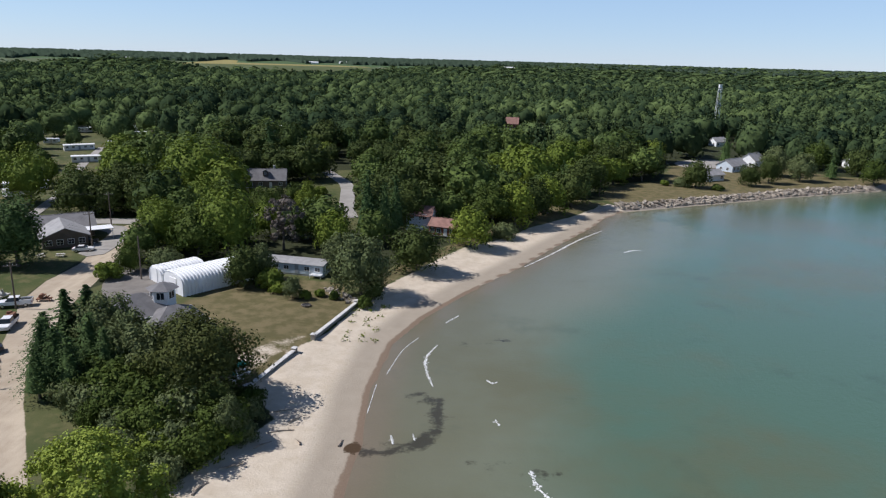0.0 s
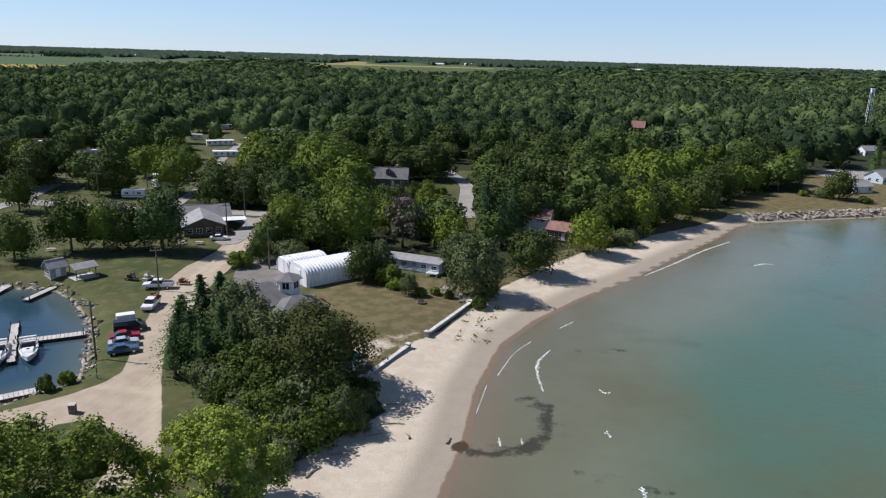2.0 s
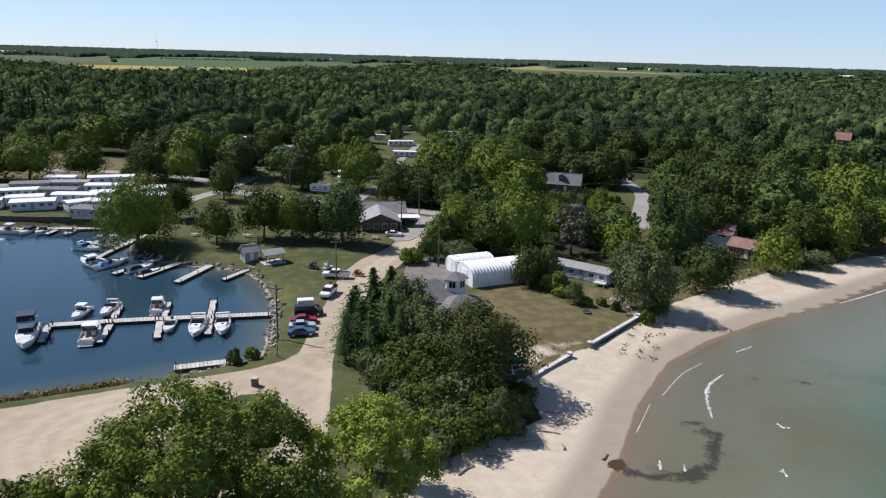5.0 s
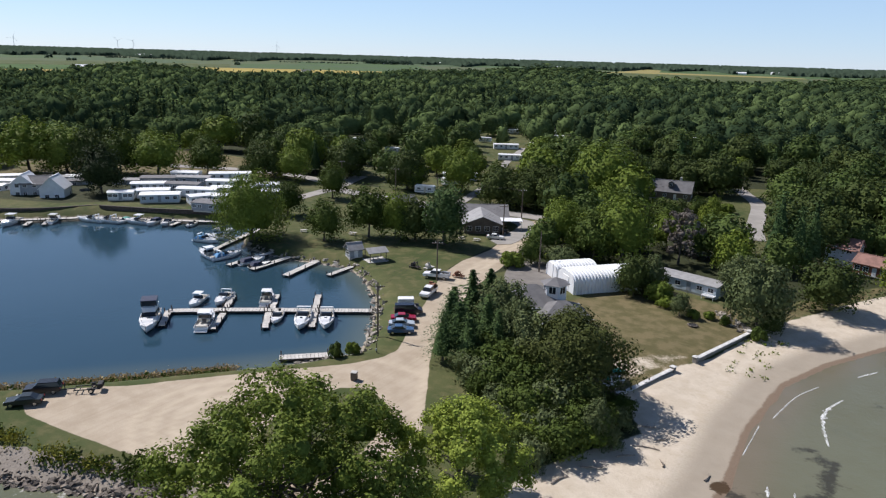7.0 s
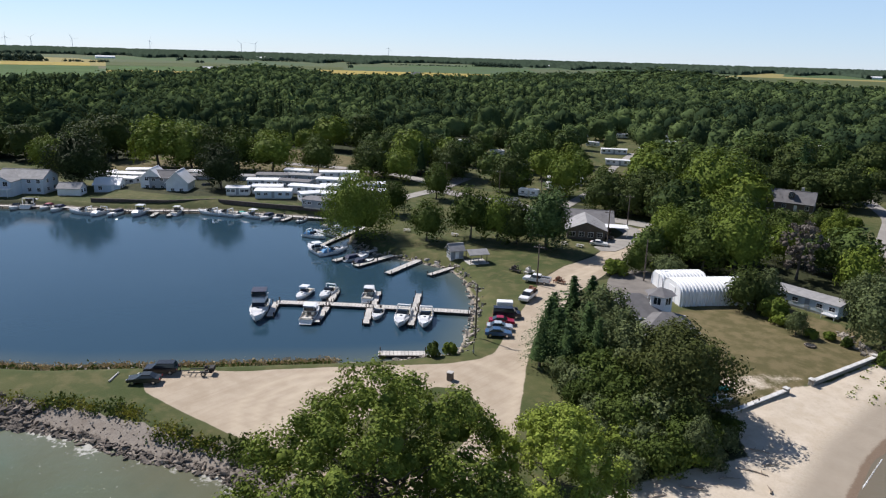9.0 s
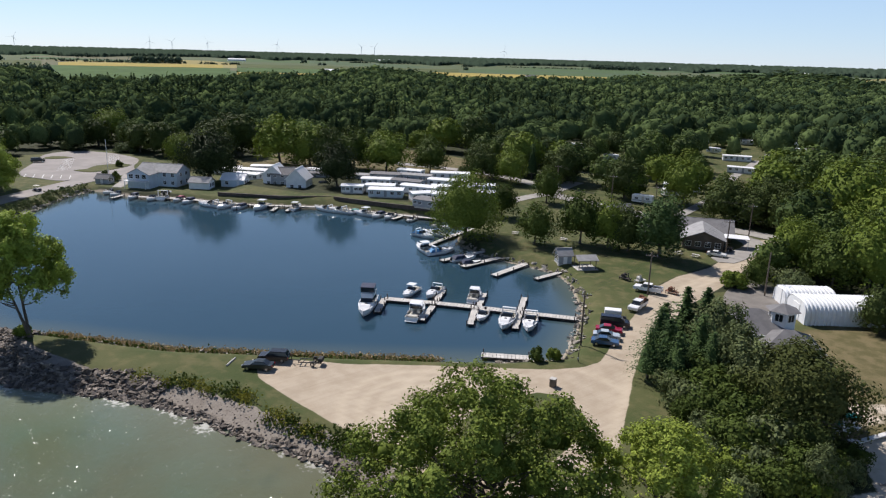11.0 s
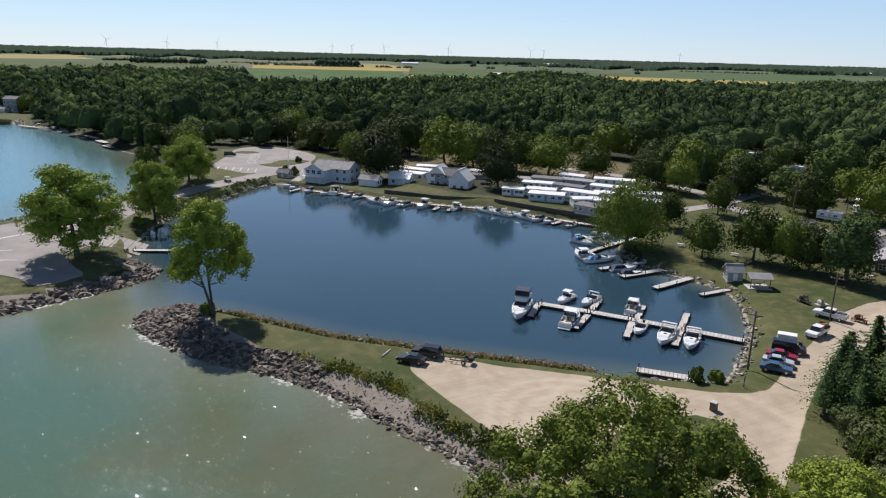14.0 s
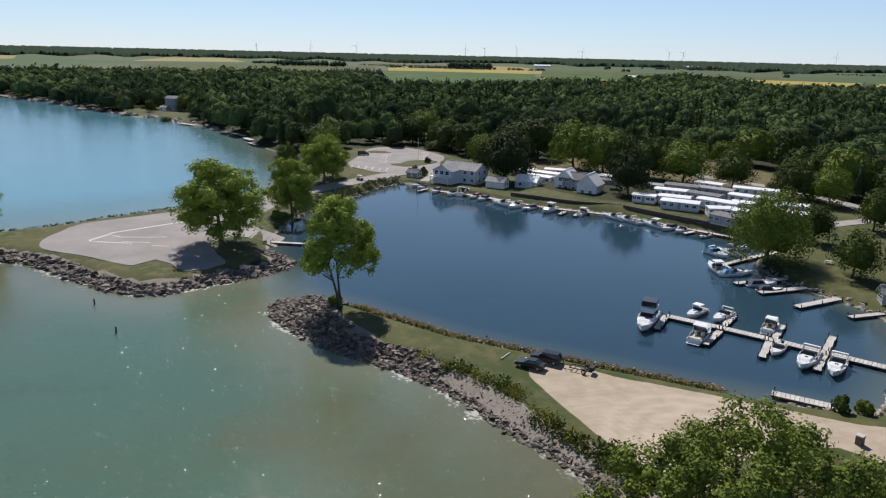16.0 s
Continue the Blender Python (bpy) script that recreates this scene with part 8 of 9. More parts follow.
# the tall house and the landings on the far lake shore
house(-584, -41, 62, 9.5, 9, 9.2, 11.0, GREYSIDE, SHINGLE, "tall grey three-storey house above a lake lawn", wins=4, storeys=3)
house(-578, -47.5, 62, 5, 5, 3.0, 4.2, WHITE, PALE_SHINGLE, "low white annex of the tall lake house", "annex", "house", wins=2)
for a, b, w in (((-492, -33), (-478, -22), 3.2), ((-429, 2), (-415, 7), 3.0), ((-406, 7), (-395, 10.5), 3.4), ((-385, 9), (-375, 12.5), 2.6)):
    dock((a, b), w, "dark timber landing on the lake shore", 0.9)
for k, x, y, h, sp, tu in [("oak", -571, -57, 9, 0.9, 0.4), ("dark", -592, -55, 13, 1.0, 1.1), ("elm", -576, -33, 13, 1.0, 2.1), ("thicket", -512, -42, 4, 1.2, 0.6), ("dark", -598, -84, 13, 1.2, 0.9), ("oak", -590, -80, 10, 1.0, 2.4)]:
    tree(k, x, y, h, sp, tu)


def turbine(az, r, spin):
    a = radians(az)
    ob = thing("wind_turbine", pose(-math.sin(a) * r, math.cos(a) * r, 20, 0, 0, az), "distant white wind turbine on the horizon", "wind turbine", "wind turbines")
    bm = bmesh.new()
    cylinder(bm, (0, 0, 0), (0, 0, 62), 1.3, 0.8, 8)
    part("tower", bm, WHITE, ob)
    part("nacelle", boxes((0, 1, 63, 2.2, 6, 2.4), bevel=0.3), WHITE, ob)
    for k in range(3):
        b = radians(spin + 120 * k)
        bm = bmesh.new()
        cylinder(bm, (0, -2.4, 63), (math.sin(b) * 32, -2.4, 63 + math.cos(b) * 32), 0.8, 0.2, 5)
        part("blade", bm, WHITE, ob)


for az, r, s in [(45.5, 4700, 10), (55.6, 4500, 40), (56.6, 4600, 70), (63, 4500, 20), (70.5, 4600, 50), (72, 4700, 0), (80.5, 4500, 30), (68, 4400, 90), (88, 4600, 80), (84, 4700, 15)]:
    turbine(az, r, s)


# the white water tower or lookout in the far woods
def lookout_tower():
    ob = thing("water_tower", pose(211, 562, LEVEL), "slim pale tower above the far woods", "tower")
    bm = bmesh.new()
    for sx in (-1.6, 1.6):
        for sy in (-1.6, 1.6):
            cylinder(bm, (sx, sy, 0), (sx * 0.7, sy * 0.7, 30), 0.18, 0.14, 6)
    for z in (6, 12, 18, 24, 29):
        box(bm, 0, 1.3, z, 2.8, 0.12, 0.12)
        box(bm, 0, -1.3, z, 2.8, 0.12, 0.12)
        box(bm, 1.3, 0, z, 0.12, 2.8, 0.12)
        box(bm, -1.3, 0, z, 0.12, 2.8, 0.12)
    part("legs", bm, WHITE, ob)
    part("cabin", boxes((0, 0, 31.2, 2.2, 2.2, 2.4), (0, 0, 32.6, 2.6, 2.6, 0.4), bevel=0.1), WHITE, ob)


lookout_tower()


# ---------------------------------------------------------------- poles, wires, small things
def utility_pole(x, y, h, arm=True, lean=0.0, label="weathered wooden utility pole with crossarm"):
    ob = thing("utility_pole", pose(x, y, LEVEL, lean, 0, 30), label, "utility pole", "utility poles")
    bm = bmesh.new()
    cylinder(bm, (0, 0, -0.3), (0, 0, h), 0.17, 0.12, 8)
    part("pole", bm, POLEWOOD, ob)
    if arm:
        part("crossarm", boxes((0, 0, h - 0.7, 2.4, 0.12, 0.14)), POLEWOOD, ob)
        for s in (-1.0, -0.4, 0.4, 1.0):
            part("insulator", boxes((s, 0, h - 0.52, 0.09, 0.09, 0.2), bevel=0.02), GELCOAT, ob)
    return ob


POLES = [(-70, 91, 9.5, True), (-78.6, 122.7, 9.0, True), (-84.5, 164, 9.5, True), (-91, 188, 9.5, True), (-63.5, 142, 9.5, False), (-143, 195, 9.5, True), (-168, 196, 9.5, True), (-124, 192, 9.0, True)]
for x, y, h, arm in POLES:
    utility_pole(x, y, h, arm)


def wire(a, b, sag):
    cu = bpy.data.curves.new("power_line", "CURVE")
    cu.dimensions, cu.bevel_depth, cu.bevel_resolution = "3D", 0.014, 0
    sp = cu.splines.new("POLY")
    sp.points.add(12)
    for i in range(13):
        s = i / 12
        p = Vector(a).lerp(Vector(b), s)
        sp.points[i].co = (p.x, p.y, p.z - sag * 4 * s * (1 - s), 1)
    cu.materials.append(BLACK)
    tagged(new("power_line", cu), "thin dark overhead power line between poles", "power line", "power lines")


for (xa, ya, ha, _), (xb, yb, hb, _) in zip(POLES[:3], POLES[1:4]):
    for o in (-0.9, 0.0, 0.9):
        wire((xa + o, ya, ha + LEVEL - 0.3), (xb + o, yb, hb + LEVEL - 0.3), 0.7)
for i, j in ((3, 7), (7, 5), (5, 6)):
    for o in (-0.9, 0.9):
        wire((POLES[i][0], POLES[i][1] + o, POLES[i][2] + LEVEL - 0.3), (POLES[j][0], POLES[j][1] + o, POLES[j][2] + LEVEL - 0.3), 0.8)

flag = thing("flagpole", pose(-276.6, 72.2, LEVEL), "slender white flagpole beside the causeway road", "flagpole")
bm = bmesh.new()
cylinder(bm, (0, 0, 0), (0, 0, 13.5), 0.12, 0.06, 8)
part("pole", bm, WHITE, flag)
part("finial", boxes((0, 0, 13.6, 0.25, 0.25, 0.25), bevel=0.08), STEEL, flag)
for x, y, h in [(-142, -26, 1.2), (-126, -20, 1.2)]:
    bm = bmesh.new()
    cylinder(bm, (0, 0, -1), (0.1, 0, h), 0.16, 0.13, 8)
    ob = part("mooring_pile", bm, DARKWOOD)
    ob.matrix_basis = pose(x, y, 0)
    tagged(ob, "lone dark timber pile standing in the water", "mooring post", "mooring posts")
utility_pole(56, 252, 8.5, False, label="slim wooden lamp pole on the shore lawn")

bin_ob = thing("rubbish_bin", pose(-62, 75, LEVEL + 0.02, 0, 0, 20), "square brown rubbish bin with pale lid", "bin")
part("body", boxes((0, 0, 0.6, 0.85, 0.85, 1.2), bevel=0.04), BROWNSIDE, bin_ob)
part("lid", boxes((0, 0, 1.25, 0.95, 0.95, 0.1), bevel=0.03), CONCRETE, bin_ob)
post = thing("electric_post", pose(-65.4, 84.8, LEVEL), "slim dark electric hook-up post on grass", "post")
part("post", boxes((0, 0, 0.9, 0.12, 0.12, 1.8), bevel=0.015), DARKWOOD, post)
part("box", boxes((0, -0.1, 0.6, 0.24, 0.14, 0.4), bevel=0.02), GREYSIDE, post)


def beach_chair(x, y, heading, mat, label):
    ob = thing("garden_chair", pose(x, y, LEVEL, 0, 0, heading), label, "chair", "chairs by the sea wall")
    part("seat", boxes((0, 0, 0.38, 0.55, 0.5, 0.05)), mat, ob)
    bm = bmesh.new()
    box(bm, -0.35, 0, 0.72, 0.05, 0.55, 0.75, 0.01, Matrix.Rotation(-0.25, 4, "Y"))
    part("backrest", bm, mat, ob)
    for s in (-1, 1):
        part("armrest", boxes((0, s * 0.32, 0.58, 0.65, 0.12, 0.04)), mat, ob)
        part("leg", boxes((0.24, s * 0.28, 0.28, 0.07, 0.05, 0.56)), mat, ob)
        part("leg", boxes((-0.24, s * 0.28, 0.28, 0.07, 0.05, 0.56)), mat, ob)


for x, y, a in [(-29.2, 95.6, 0), (-29.6, 96.8, 10), (-28.9, 98.0, -10), (-30.2, 94.8, 40)]:
    beach_chair(x, y, a, WHITE, "white plastic garden chair beside the sea wall")


def parasol(x, y):
    ob = thing("parasol", pose(x, y, LEVEL), "teal garden parasol beside the sea wall", "parasol")
    bm = bmesh.new()
    cylinder(bm, (0, 0, 0), (0, 0, 2.3), 0.035, 0.03, 8)
    part("pole", bm, WHITE, ob)
    bm = bmesh.new()
    bmesh.ops.create_cone(bm, cap_ends=False, segments=8, radius1=1.15, radius2=0.05, depth=0.5)
    bmesh.ops.translate(bm, vec=(0, 0, 2.2), verts=bm.verts)
    bmesh.ops.solidify(bm, geom=bm.faces[:], thickness=0.03)
    part("canopy", bm, TEAL, ob)
    part("base", boxes((0, 0, 0.05, 0.5, 0.5, 0.1), bevel=0.03), CONCRETE, ob)


def fire_pit(x, y):
    ob = thing("fire_pit", pose(x, y, LEVEL), "dark round fire pit on the dry lawn", "fire pit")
    bm = bmesh.new()
    for k in range(14):
        a = 6.283 * k / 14
        box(bm, 0.85, 0, 0.1, 0.24, 0.32, 0.2, 0.05, Matrix.Rotation(a, 4, "Z"))
    part("stone_ring", bm, ROCK, ob)
    bm = bmesh.new()
    cylinder(bm, (0, 0, 0), (0, 0, 0.09), 0.82, 0.7, 14)
    part("ashes", bm, BLACK, ob)


parasol(-29.6, 97.4)
fire_pit(-26.2, 129.1)
beach_chair(-30.6, 97.2, 60, TEAL, "teal garden chair beside the sea wall")


def picnic_table(x, y, a, mat, label):
    ob = thing("picnic_table", pose(x, y, LEVEL + 0.05, 0, 0, a), label, "picnic table", "picnic tables")
    part("tabletop", boxes((0, 0, 0.74, 1.8, 0.75, 0.06)), mat, ob)
    for s in (-1, 1):
        part("bench", boxes((0, s * 0.68, 0.44, 1.8, 0.28, 0.05)), mat, ob)
        part("trestle", boxes((s * 0.6, 0, 0.4, 0.09, 1.4, 0.08), (s * 0.6, 0.35, 0.37, 0.09, 0.09, 0.74), (s * 0.6, -0.35, 0.37, 0.09, 0.09, 0.74)), mat, ob)


for x, y, a in [(-88.5, 157, 10), (-130, 136, 40), (-127, 141, 60), (-118, 142, 20), (-92.5, 156, 70)]:
    picnic_table(x, y, a, DOCKWOOD, "weathered picnic table on the grass")


def scrap(x, y, a, mat, label, seed):
    """Old winch gear and timber stacked on the grass."""
    rng = random.Random(seed)
    ob = thing("machinery", pose(x, y, LEVEL, 0, 0, a), label, "machinery")
    part("frame", boxes((0, 0, 0.5, 2.6, 1.2, 0.16), (-1.1, 0.5, 0.25, 0.15, 0.15, 0.5), (1.1, -0.5, 0.25, 0.15, 0.15, 0.5), (1.1, 0.5, 0.25, 0.15, 0.15, 0.5), (-1.1, -0.5, 0.25, 0.15, 0.15, 0.5), bevel=0.02), mat, ob)
    bm = bmesh.new()
    for k in range(4):
        cylinder(bm, (rng.uniform(-1, 1), rng.uniform(-0.5, 0.5), 0.55), (rng.uniform(-1, 1), rng.uniform(-0.5, 0.5), rng.uniform(1.0, 2.0)), 0.1, 0.1, 6)
    part("struts", bm, mat, ob)
    bm = bmesh.new()
    cylinder(bm, (-0.4, -0.5, 1.0), (-0.4, 0.5, 1.0), 0.42, n=10)
    part("drum", bm, mat, ob)


scrap(-76.0, 127.5, 10, RUST, "rusty tractor gear standing on the gravel edge", 1)
scrap(-84.5, 128.5, 80, CONCRETE, "weathered boat cradle on the grass", 2)
scrap(-87.5, 127.2, 0, DARKWOOD, "grey timber stand on the grass", 3)
for x, y, l, a in [(-95.2, 43.0, 3.0, 130), (-97.5, 41.0, 3.0, 130)]:
    ob = part("log_barrier", boxes((0, 0, 0.14, l, 0.26, 0.26), bevel=0.06), CONCRETE)
    ob.matrix_basis = pose(x, y, LEVEL, 0, 0, a)
    tagged(ob, "pale timber parking barrier on grass", "barrier")


# ---------------------------------------------------------------- grasses and flowers (stuff)
def tufts(name, spots, size, tall, mat, label, category, per=10, seed=3):
    rng = np.random.default_rng(seed)
    C = []
    for x, y, s in spots:
        p = rng.normal(0, 1, (per, 3)) * [s * 0.5, s * 0.5, 0.28 * tall]
        z0 = float(height(np.array([x]), np.array([y]))[0][0])
        C.append(p + [x, y, z0 + tall * 0.45])
    C = np.concatenate(C)
    n = rng.normal(0, 1, C.shape)
    n[:, 2] = np.abs(n[:, 2]) * 0.6
    v, q = leaf_quads(rng, C, n / np.linalg.norm(n, axis=1)[:, None], size)
    tagged(new(name, mesh_np(name, v, q, None, mat)), label, category, kind="stuff")


def along(line, step, spread, seed, patchy=-9.0):
    rng = np.random.default_rng(seed)
    p = [q for q in smooth_line(line, step) if noise.noise((q[0] * 0.22, q[1] * 0.22, seed)) > patchy]
    return [(x + rng.normal(0, spread), y + rng.normal(0, spread), rng.uniform(0.7, 1.4)) for x, y in p]


GOLD = [(-60, 44), (-68.2, 41.8), (-73.3, 40.4), (-78.5, 38.8), (-85.3, 37.5), (-89.7, 35.7), (-95.4, 32.2), (-101, 28.4)]
tufts("goldenrod", along(GOLD, 0.3, 0.5, 1, 0.1) + along(GOLD, 0.35, 0.6, 2, 0.15), 0.17, 0.9, FLOWERS, "yellow goldenrod growing above the rocks", "wildflowers", 26, 4)
tufts("green_weeds", along(GOLD, 0.35, 0.8, 5, -0.05) + along([(-58, 46), (-64, 45), (-70, 42.5)], 0.4, 1.0, 6), 0.22, 0.8, BROADLEAF, "green weeds growing above the rocks", "weeds", 22, 5)
REEDLINE = [(-129, 22.5), (-121, 29), (-110, 37.5), (-101, 47.5), (-91, 58.5), (-82, 69)]
tufts("reeds", along(REEDLINE, 0.13, 0.45, 7, -0.5), 0.17, 0.72, REEDS, "dry brown reeds along the harbour bank", "reeds", 20, 6)
tufts("bank_grass", along([(x + 1.0, y - 1.2) for x, y in REEDLINE], 0.6, 0.5, 8) + along(INNER, 1.0, 1.2, 9), 0.24, 0.5, BROADLEAF, "green grass tufts along the bank", "grass", 10, 7)
CAUSEWAY_VERGE = [(x - 1.6, y - 1.4) for x, y in INNER[:7]]
tufts("verge_weeds", along(CAUSEWAY_VERGE, 0.35, 1.1, 15, -0.15) + along([(x - 1.5, y - 1.3) for x, y in CAUSEWAY_VERGE], 0.6, 1.2, 16, 0.05), 0.3, 1.1, OLIVELEAF, "tall rough weeds along the causeway bank", "weeds", 14, 17)
tufts("beach_grass", [(-14 + 3 * math.sin(k * 2.1), 124 + 9 * math.sin(k * 1.3), 0.8) for k in range(26)], 0.2, 0.4, LIMELEAF, "sparse green beach grass on sand", "grass", 10, 8)
tufts("park_edge_weeds", along([(-203, -66), (-209, -48), (-220, -33), (-230, -15), (-244, 5), (-262, 23)], 1.2, 0.8, 10), 0.3, 0.7, BROADLEAF, "green weeds along the park shore", "weeds", 10, 9)
tufts("sand_scrub", along([(-18, 146), (-9, 160), (0, 172), (10, 186), (20, 203)], 1.0, 2.2, 12), 0.28, 0.6, OLIVELEAF, "low scrub above the beach", "weeds", 10, 11)


# ---------------------------------------------------------------- foam of small waves on the lake
def foam_mat():
    m, nt, nodes, links, bsdf = nodes_of("wave_foam")
    at = world_pos(nt)
    links.new(mix_node(nt, noise_node(nt, 3.0, 5, at), (0.55, 0.55, 0.52), (0.85, 0.85, 0.83)), bsdf.inputs["Base Color"])
    bsdf.inputs["Roughness"].default_value = 0.8
    return m


FOAM = foam_mat()


def wavelet(line, width, seed):
    """A broken crest: ragged patches of foam strung along a line."""
    rng = np.random.default_rng(seed)
    p = smooth_line(line, 0.18)
    V, T, n = [], [], 0
    for i, (x, y) in enumerate(p):
        s = i / max(1, len(p) - 1)
        w = width * (0.25 + math.sin(math.pi * s)) * (0.5 + 0.8 * abs(noise.noise((x * 0.9, y * 0.9, seed))))
        for _ in range(6):
            if rng.uniform() < 0.4:
                continue
            cx, cy, r = x + rng.normal(0, w * 0.5), y + rng.normal(0, w * 0.35), rng.uniform(0.05, 0.2) * (0.5 + w)
            k = 6
            V.append((cx, cy, 0.05 + 0.03 * rng.uniform()))
            for j in range(k):
                a = 6.283 * j / k
                rr = r * rng.uniform(0.5, 1.3)
                V.append((cx + rr * math.cos(a), cy + rr * math.sin(a), 0.012))
            T += [(n, n + 1 + j, n + 1 + (j + 1) % k) for j in range(k)]
            n += k + 1
    tagged(new("wave_crest", mesh_np("wave_crest", V, None, T, FOAM)), "small breaking wave crest of white foam", "wave", "breaking waves", "stuff")


for k, (line, w) in enumerate([([(-0.5, 115), (-2.2, 110), (-2.2, 105), (-1, 99)], 0.35), ([(7.5, 101.5), (8.3, 100.5), (9, 101)], 0.35), ([(11.5, 76.5), (12, 73), (13.5, 70.5)], 0.5), ([(8, 89), (8.4, 87.5)], 0.3), ([(1, 126), (3.5, 130)], 0.2),
                               ([(48, 181), (51, 183.5), (53, 183)], 0.4), ([(-6.2, 84), (-5.8, 82)], 0.25), ([(-3.3, 84.5), (-3, 83)], 0.2), ([(-8.3, 103), (-6.5, 112), (-4, 118)], 0.05), ([(20, 165), (28, 177), (38, 193), (47, 205)], 0.35), ([(-9.6, 99), (-10.0, 90)], 0.04), ([(6, 68), (7, 66)], 0.3)]):
    wavelet(line, w, k + 1)


# ---------------------------------------------------------------- small sharp ripples of the open lake
def ripples():
    m, nt, nodes, links, bsdf = nodes_of("ripple_water")
    bsdf.inputs["Base Color"].default_value = (0.9, 0.95, 0.95, 1)
    bsdf.inputs["Transmission Weight"].default_value = 1.0
    bsdf.inputs["IOR"].default_value = 1.33
    bsdf.inputs["Roughness"].default_value = 0.1
    rng = np.random.default_rng(77)
    x, y = rng.uniform(-270, -10, 60000), rng.uniform(-110, 70, 60000)
    _, dist, _ = height(x, y)
    harbour = inside(x, y, np.array(BANK + QUAY + INNER + [PARKROCK[0], (-146, 12), (-137, 15)], float))
    keep = (dist < -1.5) & ~harbour & (np.hypot(x, y) < 330)
    x, y = x[keep], y[keep]
    n = len(x)
    r, a, slope = rng.uniform(0.05, 0.13, n), rng.uniform(0, 6.283, n), np.tan(np.radians(rng.uniform(6, 15, n)))
    V = [np.stack([x, y, 0.012 + r * slope * 0.5], -1)]
    for k in range(3):
        q = a + k * 2.094
        V.append(np.stack([x + r * np.cos(q), y + r * np.sin(q), np.full(n, 0.012)], -1))
    V = np.stack(V, 1).reshape(-1, 3)
    b = np.arange(n)[:, None] * 4
    T = np.concatenate([b + np.array([0, 1, 2]), b + np.array([0, 2, 3]), b + np.array([0, 3, 1])])
    ob = new("ripples", mesh_np("ripples", V, None, T, m))
    ob.visible_shadow = False
    tagged(ob, "small sharp ripples on the open lake", "ripples", kind="stuff")


ripples()

# ---------------------------------------------------------------- rocks of the shores
ROCKS = []


def rock_meshes(mat, seed, count=6):
    out = []
    for k in range(count):
        rng = np.random.default_rng(seed + k)
        # broken blocks: the hull of a few points of a slab
        bm = bmesh.new()
        for _ in range(10):
            p = np.array([rng.uniform(-1, 1), rng.uniform(-1, 1), rng.uniform(-1, 1)])
            p /= max(0.75, np.abs(p).max() * rng.uniform(0.85, 1.1))
            bm.verts.new(p * [1.2, 0.85, 0.6])
        made = bmesh.ops.convex_hull(bm, input=bm.verts)
        bmesh.ops.delete(bm, geom=[q for q in made["geom_interior"] if isinstance(q, bmesh.types.BMVert)], context="VERTS")
        bmesh.ops.triangulate(bm, faces=bm.faces)
        bm.verts.index_update()
        v = np.array([q.co[:] for q in bm.verts])
        f = np.array([[c.index for c in q.verts] for q in bm.faces])
        bm.free()
        out.append((v, f, mesh_np("rock", v, None, f, mat)))
    return out


def revetment(line, inland, count, size, mat, label, single, seed, keep=None):
    """Stones piled on a shore; the first are objects of their own, the rest one part."""
    rng = np.random.default_rng(seed)
    kinds = rock_meshes(mat, seed * 10)
    ob = thing("rock_revetment", pose(0, 0, 0), label, "rocks", kind="structure")
    p = smooth_line(line, 0.5)
    d = np.gradient(p, axis=0)
    d /= np.linalg.norm(d, axis=1)[:, None]
    side = np.stack([-d[:, 1], d[:, 0]], -1)
    probe = inside(p[:, 0] + side[:, 0] * 2, p[:, 1] + side[:, 1] * 2, LAND)
    if probe.mean() < 0.5:
        side = -side
    i = rng.integers(0, len(p), count)
    off = -0.8 + (inland + 0.8) * rng.beta(1.1, 1.5, count)
    x, y = p[i, 0] + side[i, 0] * off, p[i, 1] + side[i, 1] * off
    z = height(x, y)[0]
    s = size * np.clip(rng.lognormal(-0.05, 0.52, count), 0.35, 2.2)
    V, T, n = [], [], 0
    near = np.argsort(np.hypot(x + 66, y - 36))
    for rank, k in enumerate(near):
        v, f, me = kinds[rng.integers(len(kinds))]
        a, tilt = rng.uniform(0, 6.283), rng.normal(0, 0.25)
        m = Matrix.LocRotScale((x[k], y[k], max(z[k], -0.1) + s[k] * 0.22), Euler((tilt, rng.normal(0, 0.25), a)), (s[k], s[k], s[k]))
        if rank < single:
            o = part("rock", me, None, ob)
            o.matrix_basis = m
        else:
            mm = np.array(m)
            V.append(v @ mm[:3, :3].T + mm[:3, 3])
            T.append(f + n)
            n += len(v)
    if V:
        rest = part("rock_pile", mesh_np("rock_pile", np.concatenate(V), None, np.concatenate(T), mat), None, ob)
        tagged(rest, kind="stuff")


revetment(ROCKSHORE[:9], 1.3, 850, 0.22, ROCK, "dark grey quarry stones and driftwood along the spit", 300, 1)
revetment(ROCKSHORE[7:11], 5.0, 1700, 0.26, ROCK, "dark broken stones covering the spit's lake bank", 0, 9)
revetment(ROCKSHORE[10:] + [(-134, 19), (-129, 22)], 8.0, 2500, 0.28, ROCK, "dark rough boulders round the spit's tip", 0, 2)
revetment(PARKROCK, 4.0, 2300, 0.38, ROCK, "grey boulder revetment round the park point", 0, 3)
revetment([(178, 291), (157, 282), (134, 272), (104, 257), (82, 246), (60, 236)], 4.0, 1900, 0.4, TAN_ROCK, "tan limestone boulders along the far shore", 0, 4)
revetment(BANK[6:16], 2.0, 420, 0.30, PALE_ROCK, "pale stone slabs and rubble along the harbour bank", 0, 5)
revetment(BANK[:4], 1.2, 110, 0.30, PALE_ROCK, "pale stones along the spit's harbour side", 0, 6)
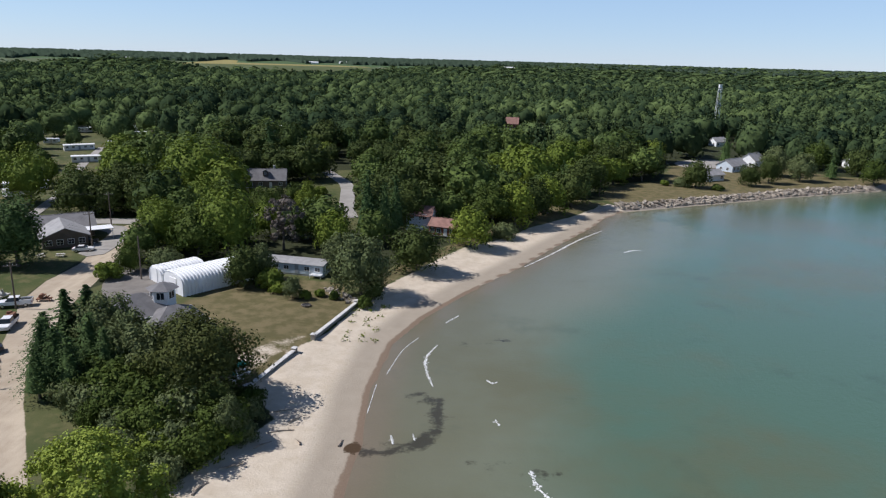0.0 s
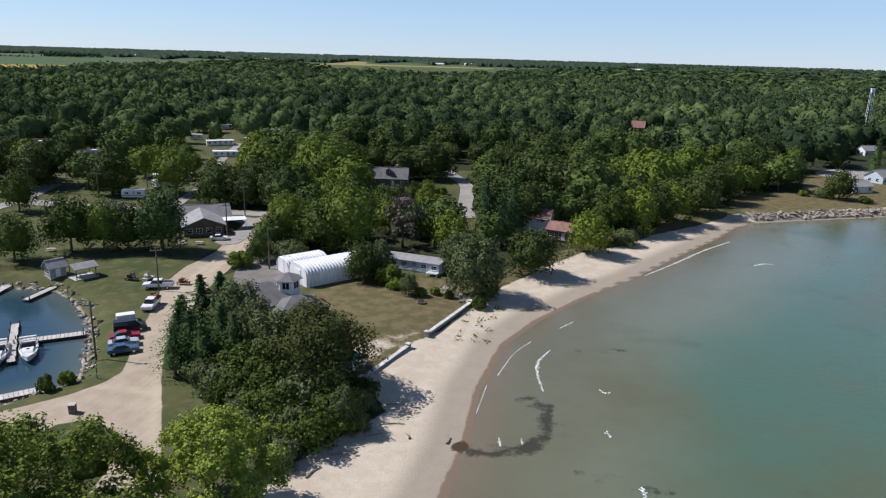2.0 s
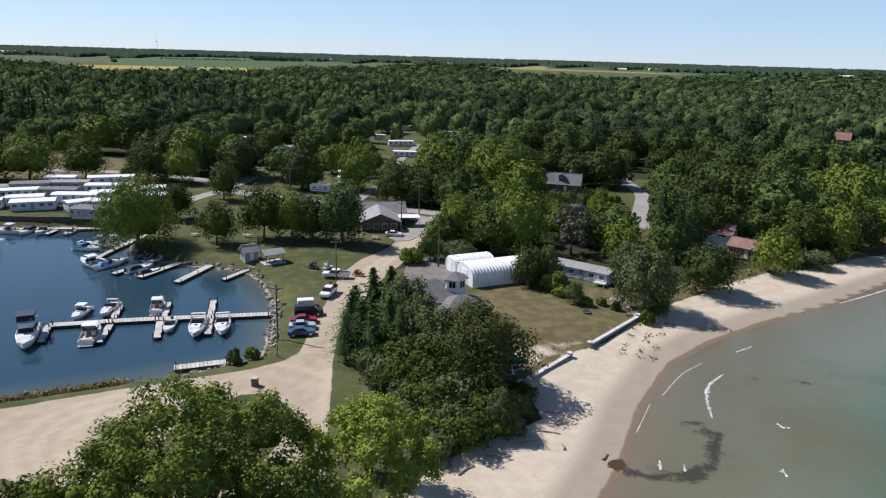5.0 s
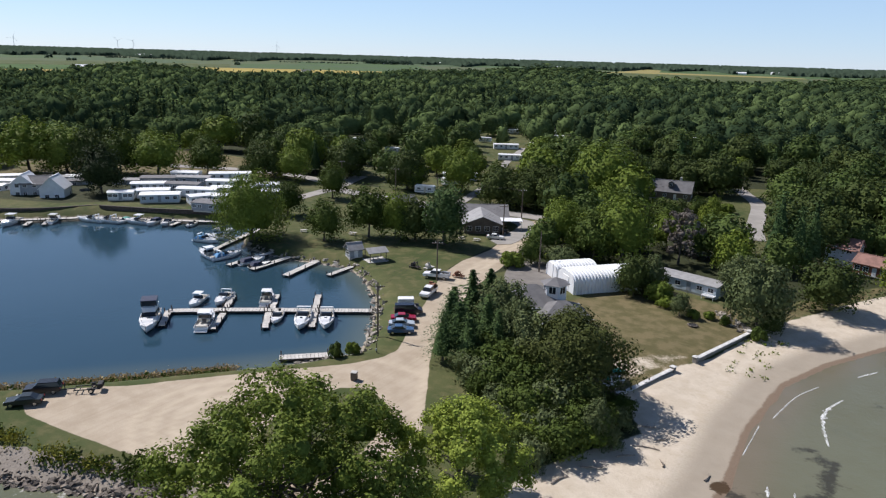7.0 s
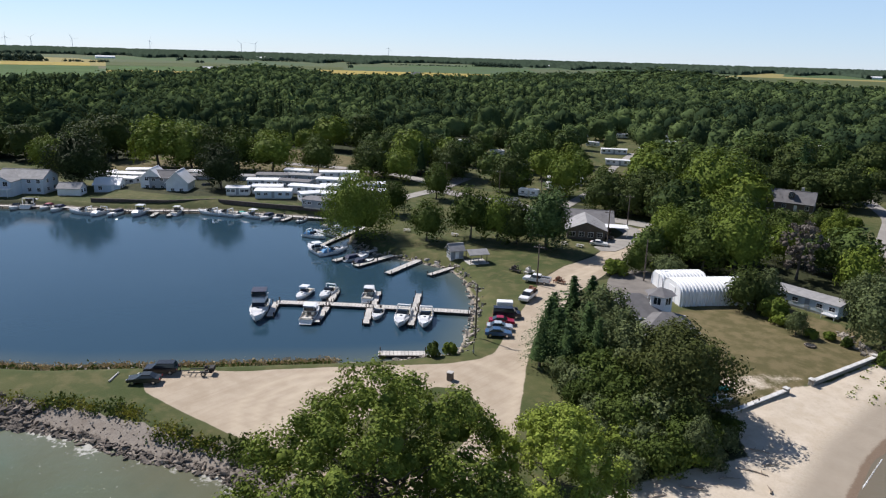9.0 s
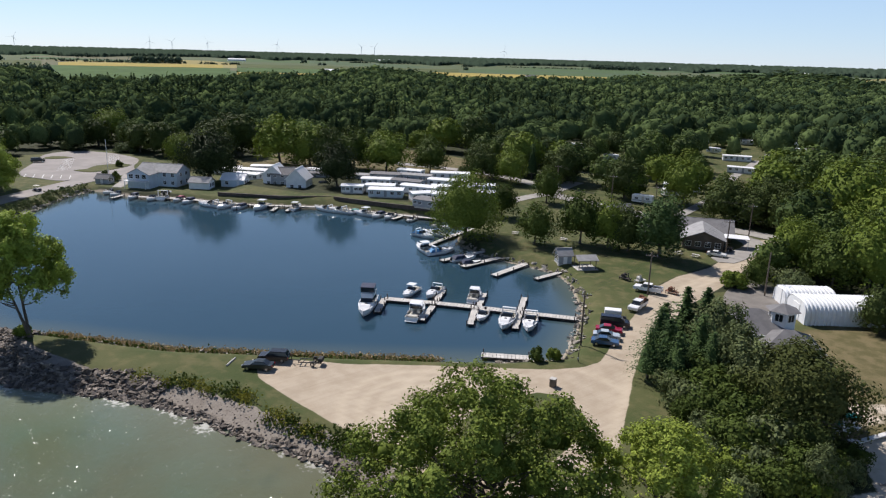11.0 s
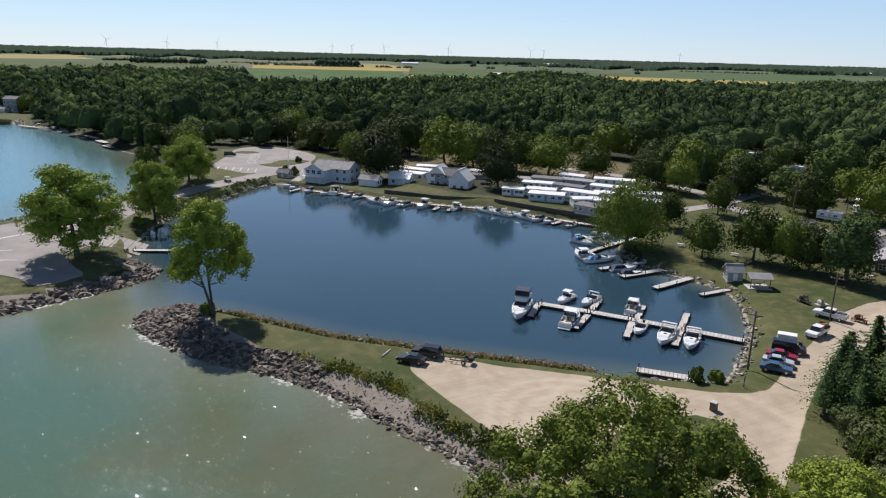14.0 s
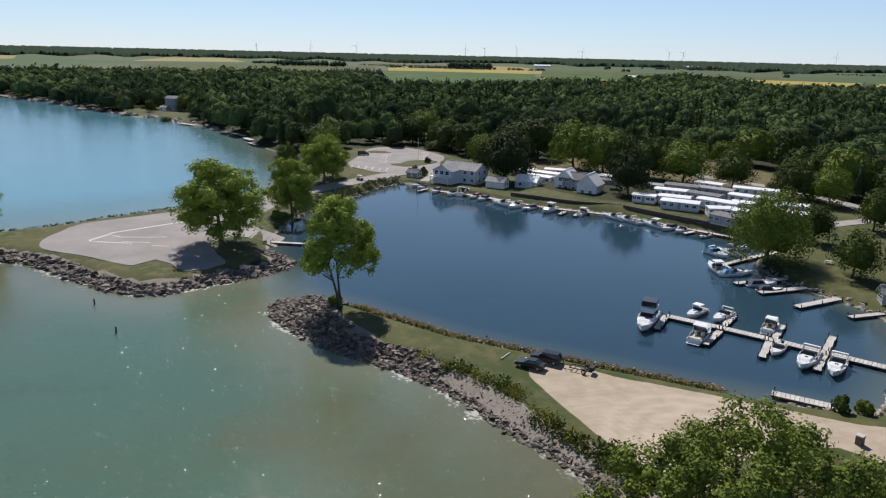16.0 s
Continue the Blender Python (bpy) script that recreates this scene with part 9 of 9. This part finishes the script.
revetment(INNER[:7], 1.6, 260, 0.34, PALE_ROCK, "pale stones and driftwood along the causeway bank", 0, 17)
revetment(OUTER[12:19], 4.0, 300, 1.0, PALE_ROCK, "pale stones on the far lake shore", 0, 7)
# the rock garden before the pale cottage
revetment([(-24.5, 139.5), (-21.5, 136.5), (-18.8, 134.2), (-17.6, 132.6)], 2.4, 70, 0.32, PALE_ROCK, "pale garden stones edging the lawn's flower bed", 0, 12)
# pebbles scattered on the bare bank
revetment([(-56, 39.5), (-62, 40.2), (-66.5, 39.8)], 4.2, 150, 0.36, ROCK, "large broken stones heaped below the maple", 0, 14)
revetment([(-66, 40.5), (-76, 36.6), (-84, 33.8), (-92, 30.5), (-100, 26)], 3.4, 420, 0.09, ROCK, "loose dark and pale stones on the bare bank", 0, 8)


def driftwood(x, y, heading, l, seed):
    """A bleached log, bent and tapered, with broken stubs."""
    rng = random.Random(seed)
    z = float(height(np.array([x]), np.array([y]))[0][0])
    line = [(l * (s - 0.5), 0.25 * math.sin(3 * s + seed), 0.1 + 0.05 * math.sin(5 * s)) for s in np.linspace(0, 1, 6)]
    paths = [(line, [0.13 * (1 - 0.55 * s) for s in np.linspace(0, 1, 6)])]
    for _ in range(3):
        p = np.array(line[rng.randrange(1, 5)])
        paths.append(([p, p + np.array([rng.uniform(-0.3, 0.3), rng.uniform(-0.7, 0.7), rng.uniform(0.1, 0.4)])], [0.05, 0.02]))
    v, q = tube_np(paths)
    ob = part("driftwood", mesh_np("driftwood", v, q, None, DRIFT), None)
    ob.matrix_basis = pose(x, y, z + 0.02, 0, 0, heading)
    tagged(ob, "bleached grey driftwood log on the shore", "driftwood", "driftwood on the beach")


DRIFT = plain("bleached_driftwood", (0.30, 0.25, 0.20), 0.9, vary=0.3, scale=2, fine=14, bump=0.5)
for k, (x, y, a, l) in enumerate([(-20.5, 83, 20, 3.4), (-22, 79.5, 55, 2.6), (-19.5, 86.5, 70, 2.2), (-24.5, 74.5, 40, 3.0), (-18, 81, 110, 1.8), (-21.5, 88.5, 10, 2.4), (-26.5, 69.5, 65, 2.8), (-62.5, 41.8, 30, 3.6), (-66.5, 40.3, 80, 4.2), (-70, 39, 150, 2.6), (-59, 41.5, 100, 3.0), (-12.5, 81.5, 60, 1.6)]):
    driftwood(x, y, a, l, k)
